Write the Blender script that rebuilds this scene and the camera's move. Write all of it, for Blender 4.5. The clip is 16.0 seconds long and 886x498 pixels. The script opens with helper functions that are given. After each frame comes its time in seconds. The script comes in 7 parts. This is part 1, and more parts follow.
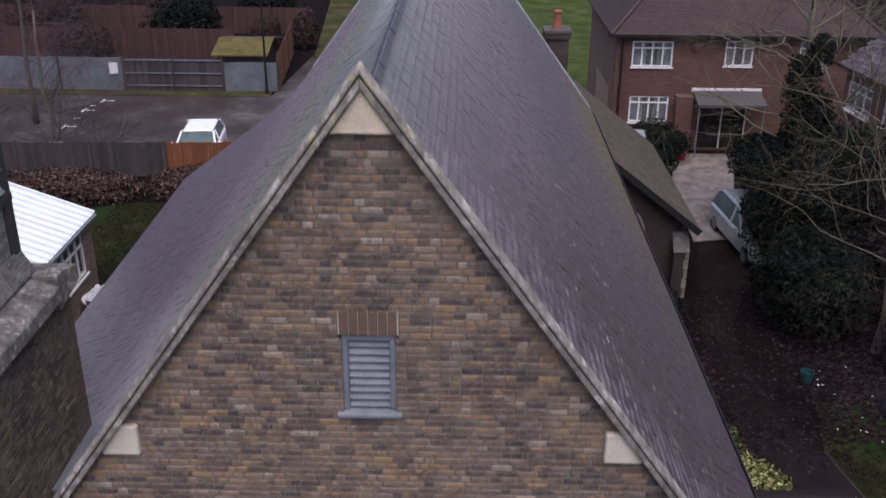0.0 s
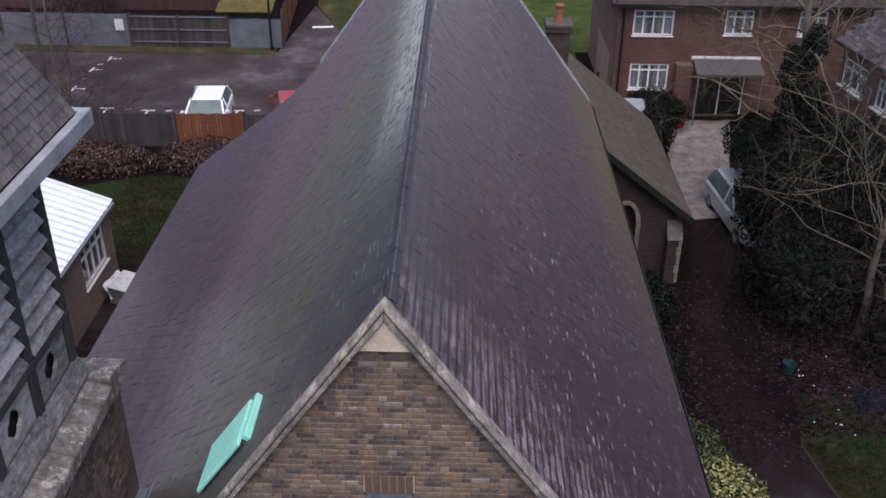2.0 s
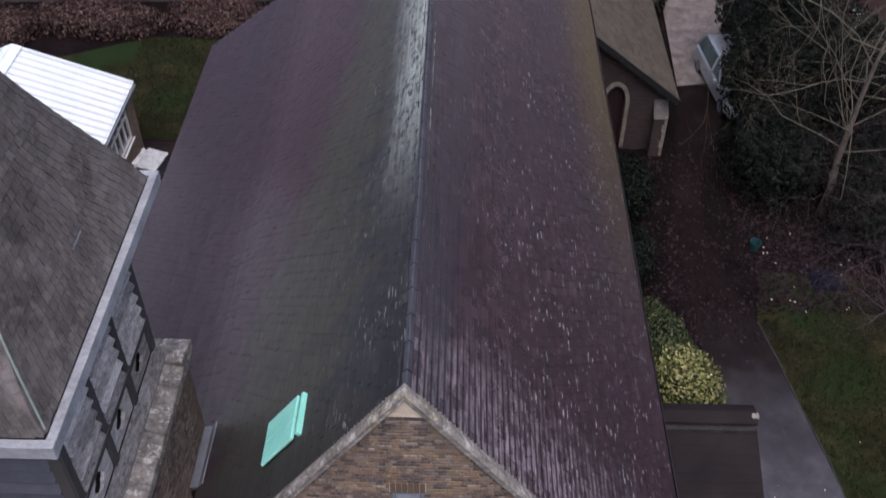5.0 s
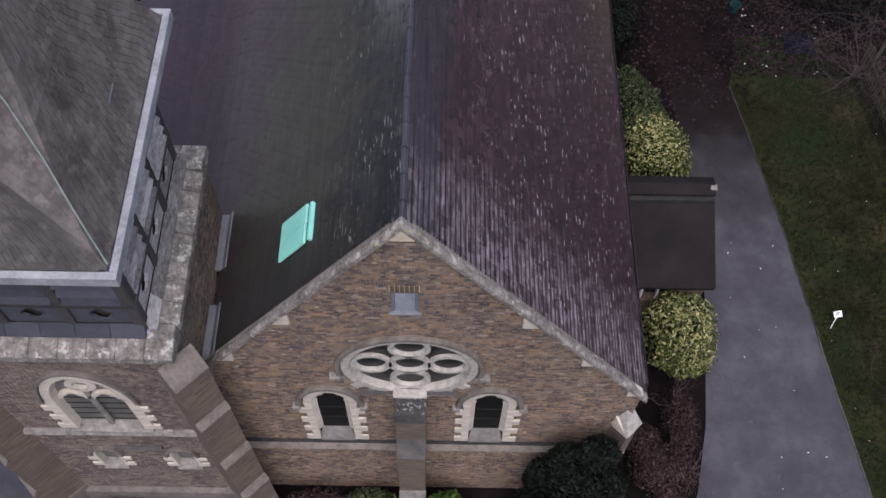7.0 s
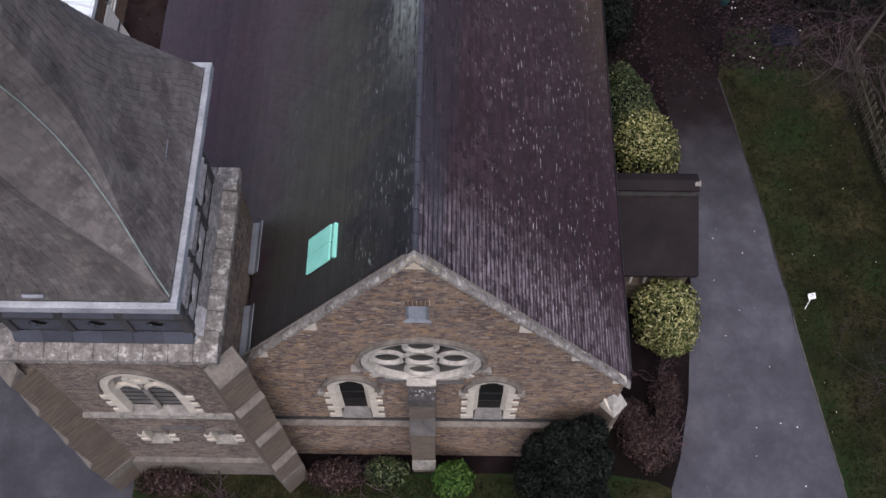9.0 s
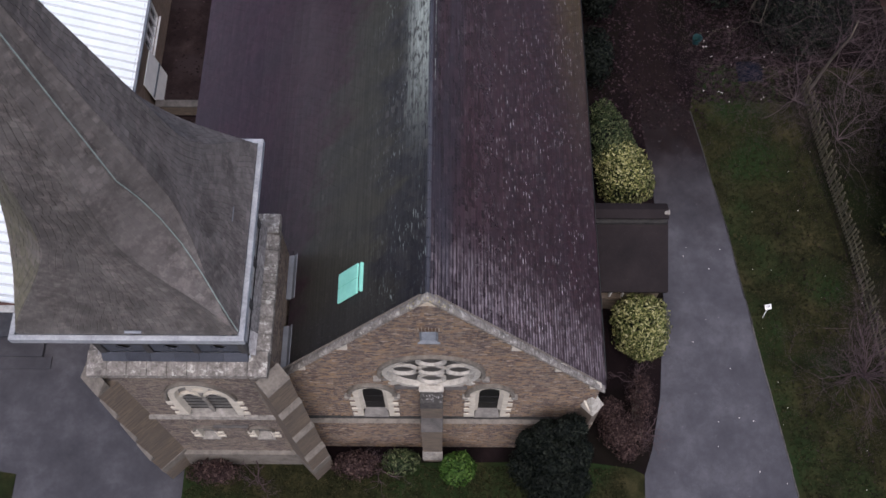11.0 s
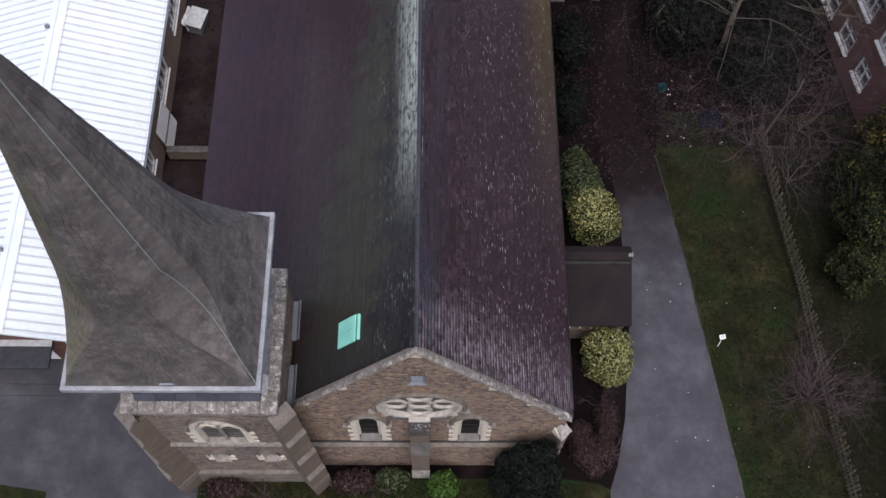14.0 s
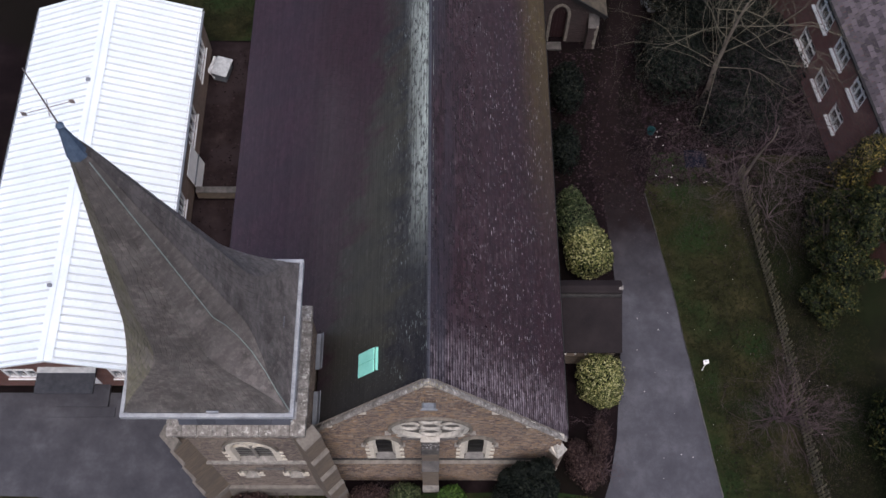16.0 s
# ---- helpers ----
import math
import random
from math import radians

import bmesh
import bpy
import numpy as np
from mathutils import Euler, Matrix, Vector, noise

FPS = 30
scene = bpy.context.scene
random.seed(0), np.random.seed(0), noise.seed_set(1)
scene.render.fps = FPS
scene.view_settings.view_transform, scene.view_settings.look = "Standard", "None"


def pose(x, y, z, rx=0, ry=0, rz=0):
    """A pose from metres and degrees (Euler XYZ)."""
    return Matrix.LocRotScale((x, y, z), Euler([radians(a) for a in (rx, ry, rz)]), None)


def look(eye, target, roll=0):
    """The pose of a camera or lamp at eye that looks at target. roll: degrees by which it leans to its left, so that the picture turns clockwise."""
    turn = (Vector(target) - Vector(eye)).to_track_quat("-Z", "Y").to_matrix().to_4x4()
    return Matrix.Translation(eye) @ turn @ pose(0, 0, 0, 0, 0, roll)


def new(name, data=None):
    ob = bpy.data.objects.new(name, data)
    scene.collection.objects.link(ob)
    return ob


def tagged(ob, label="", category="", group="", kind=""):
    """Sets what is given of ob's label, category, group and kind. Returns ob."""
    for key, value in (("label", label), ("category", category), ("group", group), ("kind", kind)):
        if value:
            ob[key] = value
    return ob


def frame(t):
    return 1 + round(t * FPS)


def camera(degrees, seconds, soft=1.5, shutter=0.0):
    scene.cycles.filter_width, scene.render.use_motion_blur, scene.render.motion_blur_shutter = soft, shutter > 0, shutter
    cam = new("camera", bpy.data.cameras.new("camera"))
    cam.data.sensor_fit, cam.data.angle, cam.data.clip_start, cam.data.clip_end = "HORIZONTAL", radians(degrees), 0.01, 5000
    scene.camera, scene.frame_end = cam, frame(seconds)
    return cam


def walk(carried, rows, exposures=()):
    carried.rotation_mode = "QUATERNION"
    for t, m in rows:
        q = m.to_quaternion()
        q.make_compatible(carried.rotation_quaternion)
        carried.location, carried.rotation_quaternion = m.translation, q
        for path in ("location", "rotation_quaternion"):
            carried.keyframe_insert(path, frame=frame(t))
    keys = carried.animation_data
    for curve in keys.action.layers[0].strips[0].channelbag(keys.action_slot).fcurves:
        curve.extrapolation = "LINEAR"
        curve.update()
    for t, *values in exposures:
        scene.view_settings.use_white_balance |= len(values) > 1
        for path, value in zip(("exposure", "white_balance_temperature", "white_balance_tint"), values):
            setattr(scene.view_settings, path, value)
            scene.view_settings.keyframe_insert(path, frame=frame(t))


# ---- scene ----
cam = camera(49.2, 16.0, shutter=0.5)
PATH = [
    (0, (0.694, -6.534, 13.688), (0.661, -4.712, 12.863), 0.4),
    (0.5, (0.634, -6.529, 14.362), (0.606, -4.711, 13.527), 0.9),
    (1, (0.611, -6.579, 15.012), (0.584, -4.775, 14.149), 0.5),
    (1.5, (0.605, -6.646, 15.709), (0.574, -4.872, 14.785), 0.5),
    (2, (0.605, -6.658, 16.384), (0.572, -4.92, 15.396), 0.5),
    (2.5, (0.588, -6.783, 17.062), (0.559, -5.076, 16.019), 0.3),
    (3, (0.561, -6.803, 17.766), (0.537, -5.132, 16.667), 0.9),
    (5.5, (0.528, -6.888, 21.391), (0.506, -5.545, 19.909), 0.3),
    (6, (0.404, -6.874, 22.054), (0.411, -5.695, 20.438), 1.1),
    (6.5, (0.472, -6.821, 22.664), (0.479, -5.797, 20.946), 1.3),
    (7, (0.498, -6.778, 23.213), (0.509, -5.786, 21.477), 1.5),
    (7.5, (0.522, -6.763, 23.805), (0.534, -5.773, 22.068), 1.5),
    (8, (0.56, -6.656, 24.39), (0.57, -5.675, 22.647), 1.5),
    (8.5, (0.591, -6.576, 24.979), (0.58, -5.624, 23.22), 0.2),
    (9, (0.481, -6.698, 25.903), (0.478, -5.815, 24.109), 0.5),
    (11.5, (0.333, -7.557, 31.025), (0.329, -6.707, 29.215), 0.1),
    (12, (0.317, -7.585, 31.723), (0.316, -6.735, 29.912), 0.3),
    (12.5, (0.324, -7.591, 32.394), (0.326, -6.743, 30.583), 0.4),
    (13, (0.354, -7.539, 32.942), (0.36, -6.694, 31.129), 0.7),
    (13.5, (0.368, -7.455, 33.435), (0.382, -6.615, 31.62), 1.2),
    (14, (0.405, -7.41, 33.976), (0.425, -6.576, 32.158), 1.5),
    (14.5, (0.39, -7.511, 34.766), (0.408, -6.672, 32.951), 1.4),
    (15, (0.369, -7.654, 35.724), (0.383, -6.813, 33.909), 1.1),
    (15.5, (0.323, -7.819, 36.675), (0.334, -6.974, 34.862), 0.9),
    (16, (0.223, -8.017, 37.41), (0.236, -7.162, 35.602), 0.9),
]
EXPOSE = [(0.0, 0.68, 6400.0, 22.0), (9.0, 0.66, 6450.0, 19.0), (16.0, 0.66, 6550.0, 17.0)]
walk(cam, [(t, look(eye, target, roll)) for t, eye, target, roll in PATH], EXPOSE)

# ---- sky and sun: a bright overcast winter day ----
world = bpy.data.worlds.new("overcast")
scene.world = world
world.use_nodes = True
wn = world.node_tree
sky = wn.nodes.new("ShaderNodeTexSky")
sky.sky_type, sky.sun_disc = "NISHITA", False
sky.sun_elevation, sky.sun_rotation = radians(64), radians(172)
sky.air_density, sky.dust_density, sky.ozone_density = 1.0, 3.0, 1.0
wn.nodes["Background"].inputs["Strength"].default_value = 0.10
wn.links.new(sky.outputs["Color"], wn.nodes["Background"].inputs["Color"])
sun = new("sun", bpy.data.lights.new("sun", "SUN"))
sun.data.energy, sun.data.angle, sun.data.color = 1.6, radians(60), (1.0, 0.98, 0.96)
sun.matrix_basis = look((0, 0, 0), (-0.05, 0.37, -0.92))

RNG = random.Random(11)


# ---- materials ----
class Nodes:
    """A small builder for node materials."""

    def __init__(self, name, rough=0.8, metal=0.0):
        self.mat = bpy.data.materials.new(name)
        self.mat.use_nodes = True
        self.tree = self.mat.node_tree
        self.bsdf = self.tree.nodes["Principled BSDF"]
        self.bsdf.inputs["Roughness"].default_value, self.bsdf.inputs["Metallic"].default_value = rough, metal
        self.geo = self.tree.nodes.new("ShaderNodeNewGeometry")
        self.pos = self.geo.outputs["Position"]

    def put(self, socket, value):
        if isinstance(value, bpy.types.NodeSocket):
            self.tree.links.new(value, socket)
        elif isinstance(value, tuple) and len(value) == 3 and socket.type == "RGBA":
            socket.default_value = (*value, 1)
        else:
            socket.default_value = value

    def scaled(self, sx, sy, sz):
        n = self.tree.nodes.new("ShaderNodeMapping")
        n.inputs["Scale"].default_value = (sx, sy, sz)
        self.put(n.inputs["Vector"], self.pos)
        return n.outputs["Vector"]

    def noise(self, scale, detail=4.0, rough=0.6, vector=None):
        n = self.tree.nodes.new("ShaderNodeTexNoise")
        n.inputs["Scale"].default_value, n.inputs["Detail"].default_value, n.inputs["Roughness"].default_value = scale, detail, rough
        self.put(n.inputs["Vector"], vector or self.pos)
        return n.outputs["Fac"]

    def cells(self, scale, vector=None):
        n = self.tree.nodes.new("ShaderNodeTexVoronoi")
        n.inputs["Scale"].default_value = scale
        self.put(n.inputs["Vector"], vector or self.pos)
        return n.outputs["Distance"]

    def ramp(self, fac, *stops):
        n = self.tree.nodes.new("ShaderNodeValToRGB")
        el = n.color_ramp.elements
        while len(el) < len(stops):
            el.new(0.5)
        for e, (p, c) in zip(el, stops):
            e.position, e.color = p, (*c, 1) if isinstance(c, tuple) else (c, c, c, 1)
        self.put(n.inputs["Fac"], fac)
        return n.outputs["Color"]

    def mix(self, fac, a, b, kind="MIX"):
        n = self.tree.nodes.new("ShaderNodeMix")
        n.data_type, n.blend_type = "RGBA", kind
        self.put(n.inputs[0], fac), self.put(n.inputs[6], a), self.put(n.inputs[7], b)
        return n.outputs[2]

    def math(self, op, a, b=0.0):
        n = self.tree.nodes.new("ShaderNodeMath")
        n.operation = op
        self.put(n.inputs[0], a), self.put(n.inputs[1], b)
        return n.outputs[0]

    def span(self, value, a, b):
        """0 at a, 1 at b, smooth between."""
        n = self.tree.nodes.new("ShaderNodeMapRange")
        n.interpolation_type = "SMOOTHSTEP"
        for k, v in zip((0, 1, 2), (value, a, b)):
            self.put(n.inputs[k], v)
        return n.outputs[0]

    def axis(self, k):
        n = self.tree.nodes.new("ShaderNodeSeparateXYZ")
        self.put(n.inputs[0], self.pos)
        return n.outputs[k]

    def each(self):
        """A number of its own for each loose piece."""
        info = self.tree.nodes.new("ShaderNodeObjectInfo")
        return self.math("FRACT", self.math("ADD", self.geo.outputs["Random Per Island"], info.outputs["Random"]))

    def brick(self, vector, c1, c2, mortar, width, height, joint=0.012):
        n = self.tree.nodes.new("ShaderNodeTexBrick")
        self.put(n.inputs["Vector"], vector)
        for key, v in (("Color1", c1), ("Color2", c2), ("Mortar", mortar)):
            self.put(n.inputs[key], v)
        n.inputs["Scale"].default_value, n.inputs["Mortar Size"].default_value = 1.0, joint
        n.inputs["Brick Width"].default_value, n.inputs["Row Height"].default_value = width, height
        return n

    def done(self, colour, bump=None, strength=0.3, distance=0.01, rough=None, spec=0.4, fuzz=0.0, bloom=(0.8, 0.8, 0.8)):
        if fuzz:
            self.put(self.bsdf.inputs["Sheen Weight"], fuzz)
            self.bsdf.inputs["Sheen Roughness"].default_value = 0.3
            self.put(self.bsdf.inputs["Sheen Tint"], bloom)
        self.bsdf.inputs["Specular IOR Level"].default_value = spec
        self.put(self.bsdf.inputs["Base Color"], colour)
        if rough is not None:
            self.put(self.bsdf.inputs["Roughness"], rough)
        if bump is not None:
            n = self.tree.nodes.new("ShaderNodeBump")
            n.inputs["Strength"].default_value, n.inputs["Distance"].default_value = strength, distance
            self.put(n.inputs["Height"], bump)
            self.tree.links.new(n.outputs["Normal"], self.bsdf.inputs["Normal"])
        return self.mat


def plain(name, dark, light, scale=3.0, fine=40.0, rough=0.8, metal=0.0, bump=0.3, distance=0.01, pieces=0.0, spec=0.35):
    """Two tones mixed by coarse and fine noise, with fine relief; pieces: how much each loose piece differs."""
    n = Nodes(name, rough, metal)
    a, b = n.noise(scale, 5, 0.65), n.noise(fine, 3, 0.6)
    fac = n.math("ADD", n.math("MULTIPLY", a, 0.7), n.math("MULTIPLY", b, 0.3))
    if pieces:
        fac = n.math("ADD", n.math("MULTIPLY", fac, 1 - pieces), n.math("MULTIPLY", n.each(), pieces))
    lo, hi = (0.3, 0.7) if not pieces else (0.2, 0.8)
    return n.done(n.ramp(fac, (lo, dark), (hi, light)), b, bump, distance, spec=spec)


def make_brick(name, tones, soot=0.5):
    """Stock bricks: each piece with its own tone, grime across them."""
    n = Nodes(name, 0.9)
    base = n.ramp(n.each(), *tones)
    grime = n.ramp(n.noise(0.9, 5, 0.7), (0.35, 0.0), (0.7, 1.0))
    speck = n.noise(70, 3, 0.7)
    c = n.mix(n.math("MULTIPLY", grime, soot), base, (0.125, 0.108, 0.096))
    smear = n.ramp(n.noise(17, 4, 0.8), (0.44, 0.0), (0.64, 1.0))
    c = n.mix(n.math("MULTIPLY", n.ramp(n.noise(3.2, 5, 0.75), (0.46, 0.0), (0.62, 0.5)), n.each()), c, (0.120, 0.088, 0.092))
    c = n.mix(n.math("MULTIPLY", smear, 0.42), c, (0.30, 0.26, 0.215))
    c = n.mix(n.math("MULTIPLY", n.ramp(n.noise(11, 4, 0.8), (0.52, 0.0), (0.66, 1.0)), 0.6), c, (0.085, 0.058, 0.052))
    burnt = n.math("MULTIPLY", n.ramp(n.noise(1.3, 4, 0.7), (0.46, 0.0), (0.60, 1.0)), n.ramp(n.noise(7, 3, 0.6), (0.44, 0.0), (0.52, 1.0)))
    c = n.mix(n.math("MULTIPLY", burnt, 0.62), c, (0.046, 0.036, 0.042))
    c = n.mix(n.math("MULTIPLY", n.ramp(speck, (0.5, 0.0), (0.75, 1.0)), 0.4), c, (0.30, 0.25, 0.195))
    return n.done(c, speck, 0.8, 0.008, spec=0.2)


STOCK = make_brick("stock_brick", ((0.0, (0.034, 0.027, 0.032)), (0.14, (0.078, 0.053, 0.050)), (0.28, (0.150, 0.102, 0.070)), (0.44, (0.225, 0.152, 0.088)),
                                   (0.58, (0.180, 0.140, 0.122)), (0.74, (0.315, 0.190, 0.088)), (0.88, (0.270, 0.165, 0.100)), (1.0, (0.40, 0.34, 0.275))), 0.4)
TOWER_STOCK = make_brick("sooty_tower_brick", ((0.0, (0.034, 0.030, 0.033)), (0.2, (0.085, 0.068, 0.062)), (0.45, (0.165, 0.132, 0.105)),
                                              (0.65, (0.150, 0.128, 0.112)), (0.85, (0.205, 0.158, 0.112)), (1.0, (0.26, 0.225, 0.19))), 0.6)
MORTAR = plain("lime_mortar", (0.11, 0.096, 0.085), (0.24, 0.215, 0.19), 5.0, 30, 0.95, bump=0.8, spec=0.1)
STONE = plain("weathered_limestone", (0.075, 0.070, 0.062), (0.36, 0.335, 0.30), 4.5, 22, 0.85, bump=0.5)
APEX_STONE = plain("cream_limestone", (0.46, 0.39, 0.30), (0.80, 0.69, 0.53), 5.0, 40, 0.85, bump=0.3)
PALE_STONE = plain("pale_limestone", (0.42, 0.38, 0.31), (0.66, 0.61, 0.52), 4.0, 40, 0.85, bump=0.3)
DARK_STONE = plain("sooty_stone", (0.038, 0.036, 0.036), (0.125, 0.115, 0.107), 4.0, 40, 0.9, bump=0.4)
BLACKENED = plain("blackened_stone", (0.014, 0.014, 0.014), (0.060, 0.058, 0.056), 3, 20, 0.9, bump=0.5, spec=0.15)
BUTT_STONE = plain("grey_brown_slab", (0.080, 0.070, 0.060), (0.235, 0.21, 0.18), 3.5, 18, 0.85, bump=0.5)
LEAD = plain("lead_sheet", (0.13, 0.14, 0.16), (0.27, 0.29, 0.32), 2.0, 30, 0.5, 0.3, bump=0.15)
def make_timber():
    """Bare weathered oak: grey, with darker streaks along and down the boards."""
    n = Nodes("grey_weathered_timber", 0.85)
    a, b = n.noise(5.0, 6, 0.75, n.scaled(1.0, 1.0, 3.0)), n.noise(38, 3, 0.7, n.scaled(0.25, 0.25, 1.0))
    f = n.math("ADD", n.math("ADD", n.math("MULTIPLY", a, 0.55), n.math("MULTIPLY", b, 0.25)), n.math("MULTIPLY", n.each(), 0.2))
    c = n.ramp(f, (0.34, (0.085, 0.078, 0.077)), (0.5, (0.27, 0.258, 0.254)), (0.64, (0.52, 0.505, 0.50)))
    return n.done(c, b, 0.5, 0.006, spec=0.25)


TIMBER = make_timber()
# south belfry timber: a darker copy with the eaves' shade in its colour
TIMBER_SHADED = plain("eaves_shaded_timber", (0.022, 0.025, 0.034), (0.085, 0.092, 0.112), 4, 30, 0.8, bump=0.4, pieces=0.3)
TIMBER_DARK = plain("dark_weathered_timber", (0.025, 0.024, 0.025), (0.075, 0.072, 0.072), 5.0, 60, 0.85, bump=0.4, pieces=0.3)
GREY_PAINT = plain("grey_paint", (0.11, 0.125, 0.145), (0.22, 0.245, 0.275), 5.0, 50, 0.6, bump=0.15)
FASCIA = plain("weathered_white_fascia", (0.16, 0.172, 0.19), (0.43, 0.45, 0.475), 2.2, 20, 0.6, bump=0.15)
WHITE = plain("white_paint", (0.66, 0.67, 0.67), (0.82, 0.82, 0.81), 3.0, 30, 0.5, bump=0.05)
TURQUOISE = plain("turquoise_paint", (0.22, 0.66, 0.55), (0.32, 0.80, 0.68), 3.0, 25, 0.5, bump=0.1)
BLACK_IRON = plain("black_iron", (0.012, 0.012, 0.013), (0.03, 0.03, 0.03), 8, 60, 0.5, 0.3, bump=0.1)
COPPER = plain("green_copper", (0.17, 0.23, 0.21), (0.36, 0.42, 0.40), 8, 60, 0.6, 0.3, bump=0.1)
# near-black backing colour that stands in for the shade of unlit rooms
UNLIT_ROOM = plain("unlit_room_black", (0.008, 0.008, 0.009), (0.014, 0.014, 0.014), 2, 20, 0.9)
CURTAIN = plain("net_curtain", (0.25, 0.27, 0.28), (0.55, 0.57, 0.58), 6.0, 30, 0.9, bump=0.2)


def make_glass(name):
    n = Nodes(name, 0.06)
    n.bsdf.inputs["Transmission Weight"].default_value = 0.9
    n.bsdf.inputs["IOR"].default_value = 1.45
    return n.done(n.ramp(n.noise(1.5), (0.3, (0.75, 0.78, 0.8)), (0.7, (0.85, 0.88, 0.9))), n.noise(5, 2), 0.03, 0.005)


GLASS = make_glass("window_glass")
# opaque panes: the unlit interior's darkness is put into their colour
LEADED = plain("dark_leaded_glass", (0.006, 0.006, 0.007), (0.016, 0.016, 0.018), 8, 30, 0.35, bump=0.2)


def make_tiles(name, side):
    """Old clay roof tiles with lichen; side 1: the purple slope, -1: the mossy slope, 0: the spire's shingles."""
    n = Nodes(name, 0.42)
    x, y = (n.axis(0) if side > 0 else n.math("ABSOLUTE", n.axis(0))), n.axis(1)
    tile = n.each()
    broad, mid, fine = n.noise(0.45, 4, 0.6), n.noise(2.6, 5, 0.7), n.noise(26, 4, 0.7)
    bands = n.noise(1.5, 5, 0.65, n.scaled(1.0, 0.12, 1.0))
    # slivers of lichen on the lower edges of the tiles, longer along the courses
    tail = n.math("FRACT", n.math("DIVIDE", n.math("ADD", n.math("MULTIPLY", n.math("ABSOLUTE", n.axis(0)), 1.685), 0.068), 0.135))
    lip = n.ramp(tail, (0.0, 0.75), (0.10, 0.0), (0.74, 0.0), (0.9, 1.0))
    dash = n.noise(15.0, 3, 0.6, n.scaled(1.0, 0.22, 1.0))
    sliver = n.noise(23.0, 2, 0.5, n.scaled(1.0, 0.20, 1.0))
    groups = n.noise(1.1, 4, 0.65)
    if side > 0:
        c = n.ramp(tile, (0.0, (0.019, 0.0082, 0.0115)), (0.5, (0.029, 0.0125, 0.0180)), (0.92, (0.041, 0.0205, 0.0270)), (1.0, (0.066, 0.044, 0.050)))
        c = n.mix(n.ramp(bands, (0.38, 0.0), (0.68, 0.6)), c, (0.026, 0.0165, 0.0230))
        # lichened tails near the verge
        reach = n.math("ADD", y, n.math("MULTIPLY", n.math("SUBTRACT", mid, 0.5), 2.6))
        verge = n.math("MULTIPLY", n.math("SUBTRACT", 1.0, n.span(reach, 0.6, 2.6)), n.ramp(tail, (0.10, 0.0), (0.32, 1.0), (0.84, 1.0), (0.93, 0.0)))
        verge = n.math("MULTIPLY", verge, n.ramp(tile, (0.15, 0.25), (0.6, 1.0)))
        c = n.mix(n.math("MULTIPLY", verge, n.ramp(dash, (0.36, 0.15), (0.58, 0.9))), c, (0.265, 0.228, 0.252))
        moss = n.math("MULTIPLY", n.math("MULTIPLY", n.span(x, 3.0, 4.3), n.span(y, 4.0, 17.0)), n.ramp(mid, (0.25, 0.35), (0.6, 1.0)))
        c = n.mix(n.math("MULTIPLY", moss, 0.8), c, (0.088, 0.068, 0.028))
        grey = n.math("MULTIPLY", n.math("SUBTRACT", 1.0, n.span(x, 0.15, 1.2)), n.ramp(bands, (0.35, 0.2), (0.6, 1.0)))
        c = n.mix(n.math("MULTIPLY", grey, 0.75), c, (0.025, 0.027, 0.038))
        fleck = n.math("MULTIPLY", n.ramp(sliver, (0.622, 0.0), (0.655, 1.0)), n.math("MULTIPLY", n.ramp(groups, (0.34, 0.10), (0.58, 1.0)), n.ramp(tail, (0.45, 0.0), (0.6, 1.0), (0.85, 1.0), (0.95, 0.0))))
        dab = n.math("MULTIPLY", fleck, n.math("ADD", 0.2, n.math("MULTIPLY", n.span(x, 0.6, 2.0), 0.8)))
        pale = (0.38, 0.36, 0.375)
        bloom = n.mix(moss, (0.80, 0.74, 0.84), (0.74, 0.66, 0.40))
        film = n.math("SUBTRACT", 0.95, n.math("MULTIPLY", n.span(x, 0.3, 2.4), 0.6))
        gloss = n.math("ADD", n.ramp(mid, (0.3, 0.15), (0.7, 0.25)), n.math("MULTIPLY", n.span(x, 0.3, 2.6), 0.16))
    elif side < 0:
        c = n.ramp(tile, (0.0, (0.013, 0.0132, 0.016)), (0.5, (0.0195, 0.0195, 0.0225)), (0.95, (0.028, 0.028, 0.029)), (1.0, (0.06, 0.06, 0.056)))
        # rain streaks run down the slope; the purple begins lower near the tower and higher further along
        rain = n.noise(1.5, 5, 0.7, n.scaled(0.22, 1.0, 0.22))
        start = n.math("SUBTRACT", 3.7, n.math("MULTIPLY", n.math("MINIMUM", y, 13.5), 0.195))
        edge = n.math("ADD", x, n.math("ADD", n.math("MULTIPLY", n.math("SUBTRACT", bands, 0.5), 1.4), n.math("MULTIPLY", n.math("SUBTRACT", rain, 0.5), 4.2)))
        past = n.math("SUBTRACT", edge, start)
        wine = n.span(past, -0.3, 0.7)
        green = n.math("MULTIPLY", n.span(edge, 0.5, 1.4), n.ramp(rain, (0.3, 0.35), (0.6, 1.0)))
        c = n.mix(n.math("MULTIPLY", green, 0.8), c, (0.041, 0.0405, 0.030))
        c = n.mix(wine, c, n.ramp(tile, (0.0, (0.020, 0.0078, 0.0130)), (1.0, (0.033, 0.0145, 0.0220))))
        deep = n.math("MULTIPLY", n.span(past, 0.4, 1.6), n.ramp(rain, (0.42, 0.0), (0.62, 1.0)))
        c = n.mix(n.math("MULTIPLY", deep, 0.5), c, (0.018, 0.0105, 0.0165))
        # darker blue-black towards the gable end of the slope
        darkish = n.math("SUBTRACT", 1.0, n.span(n.math("ADD", y, n.math("MULTIPLY", n.math("SUBTRACT", mid, 0.5), 1.5)), 0.7, 2.2))
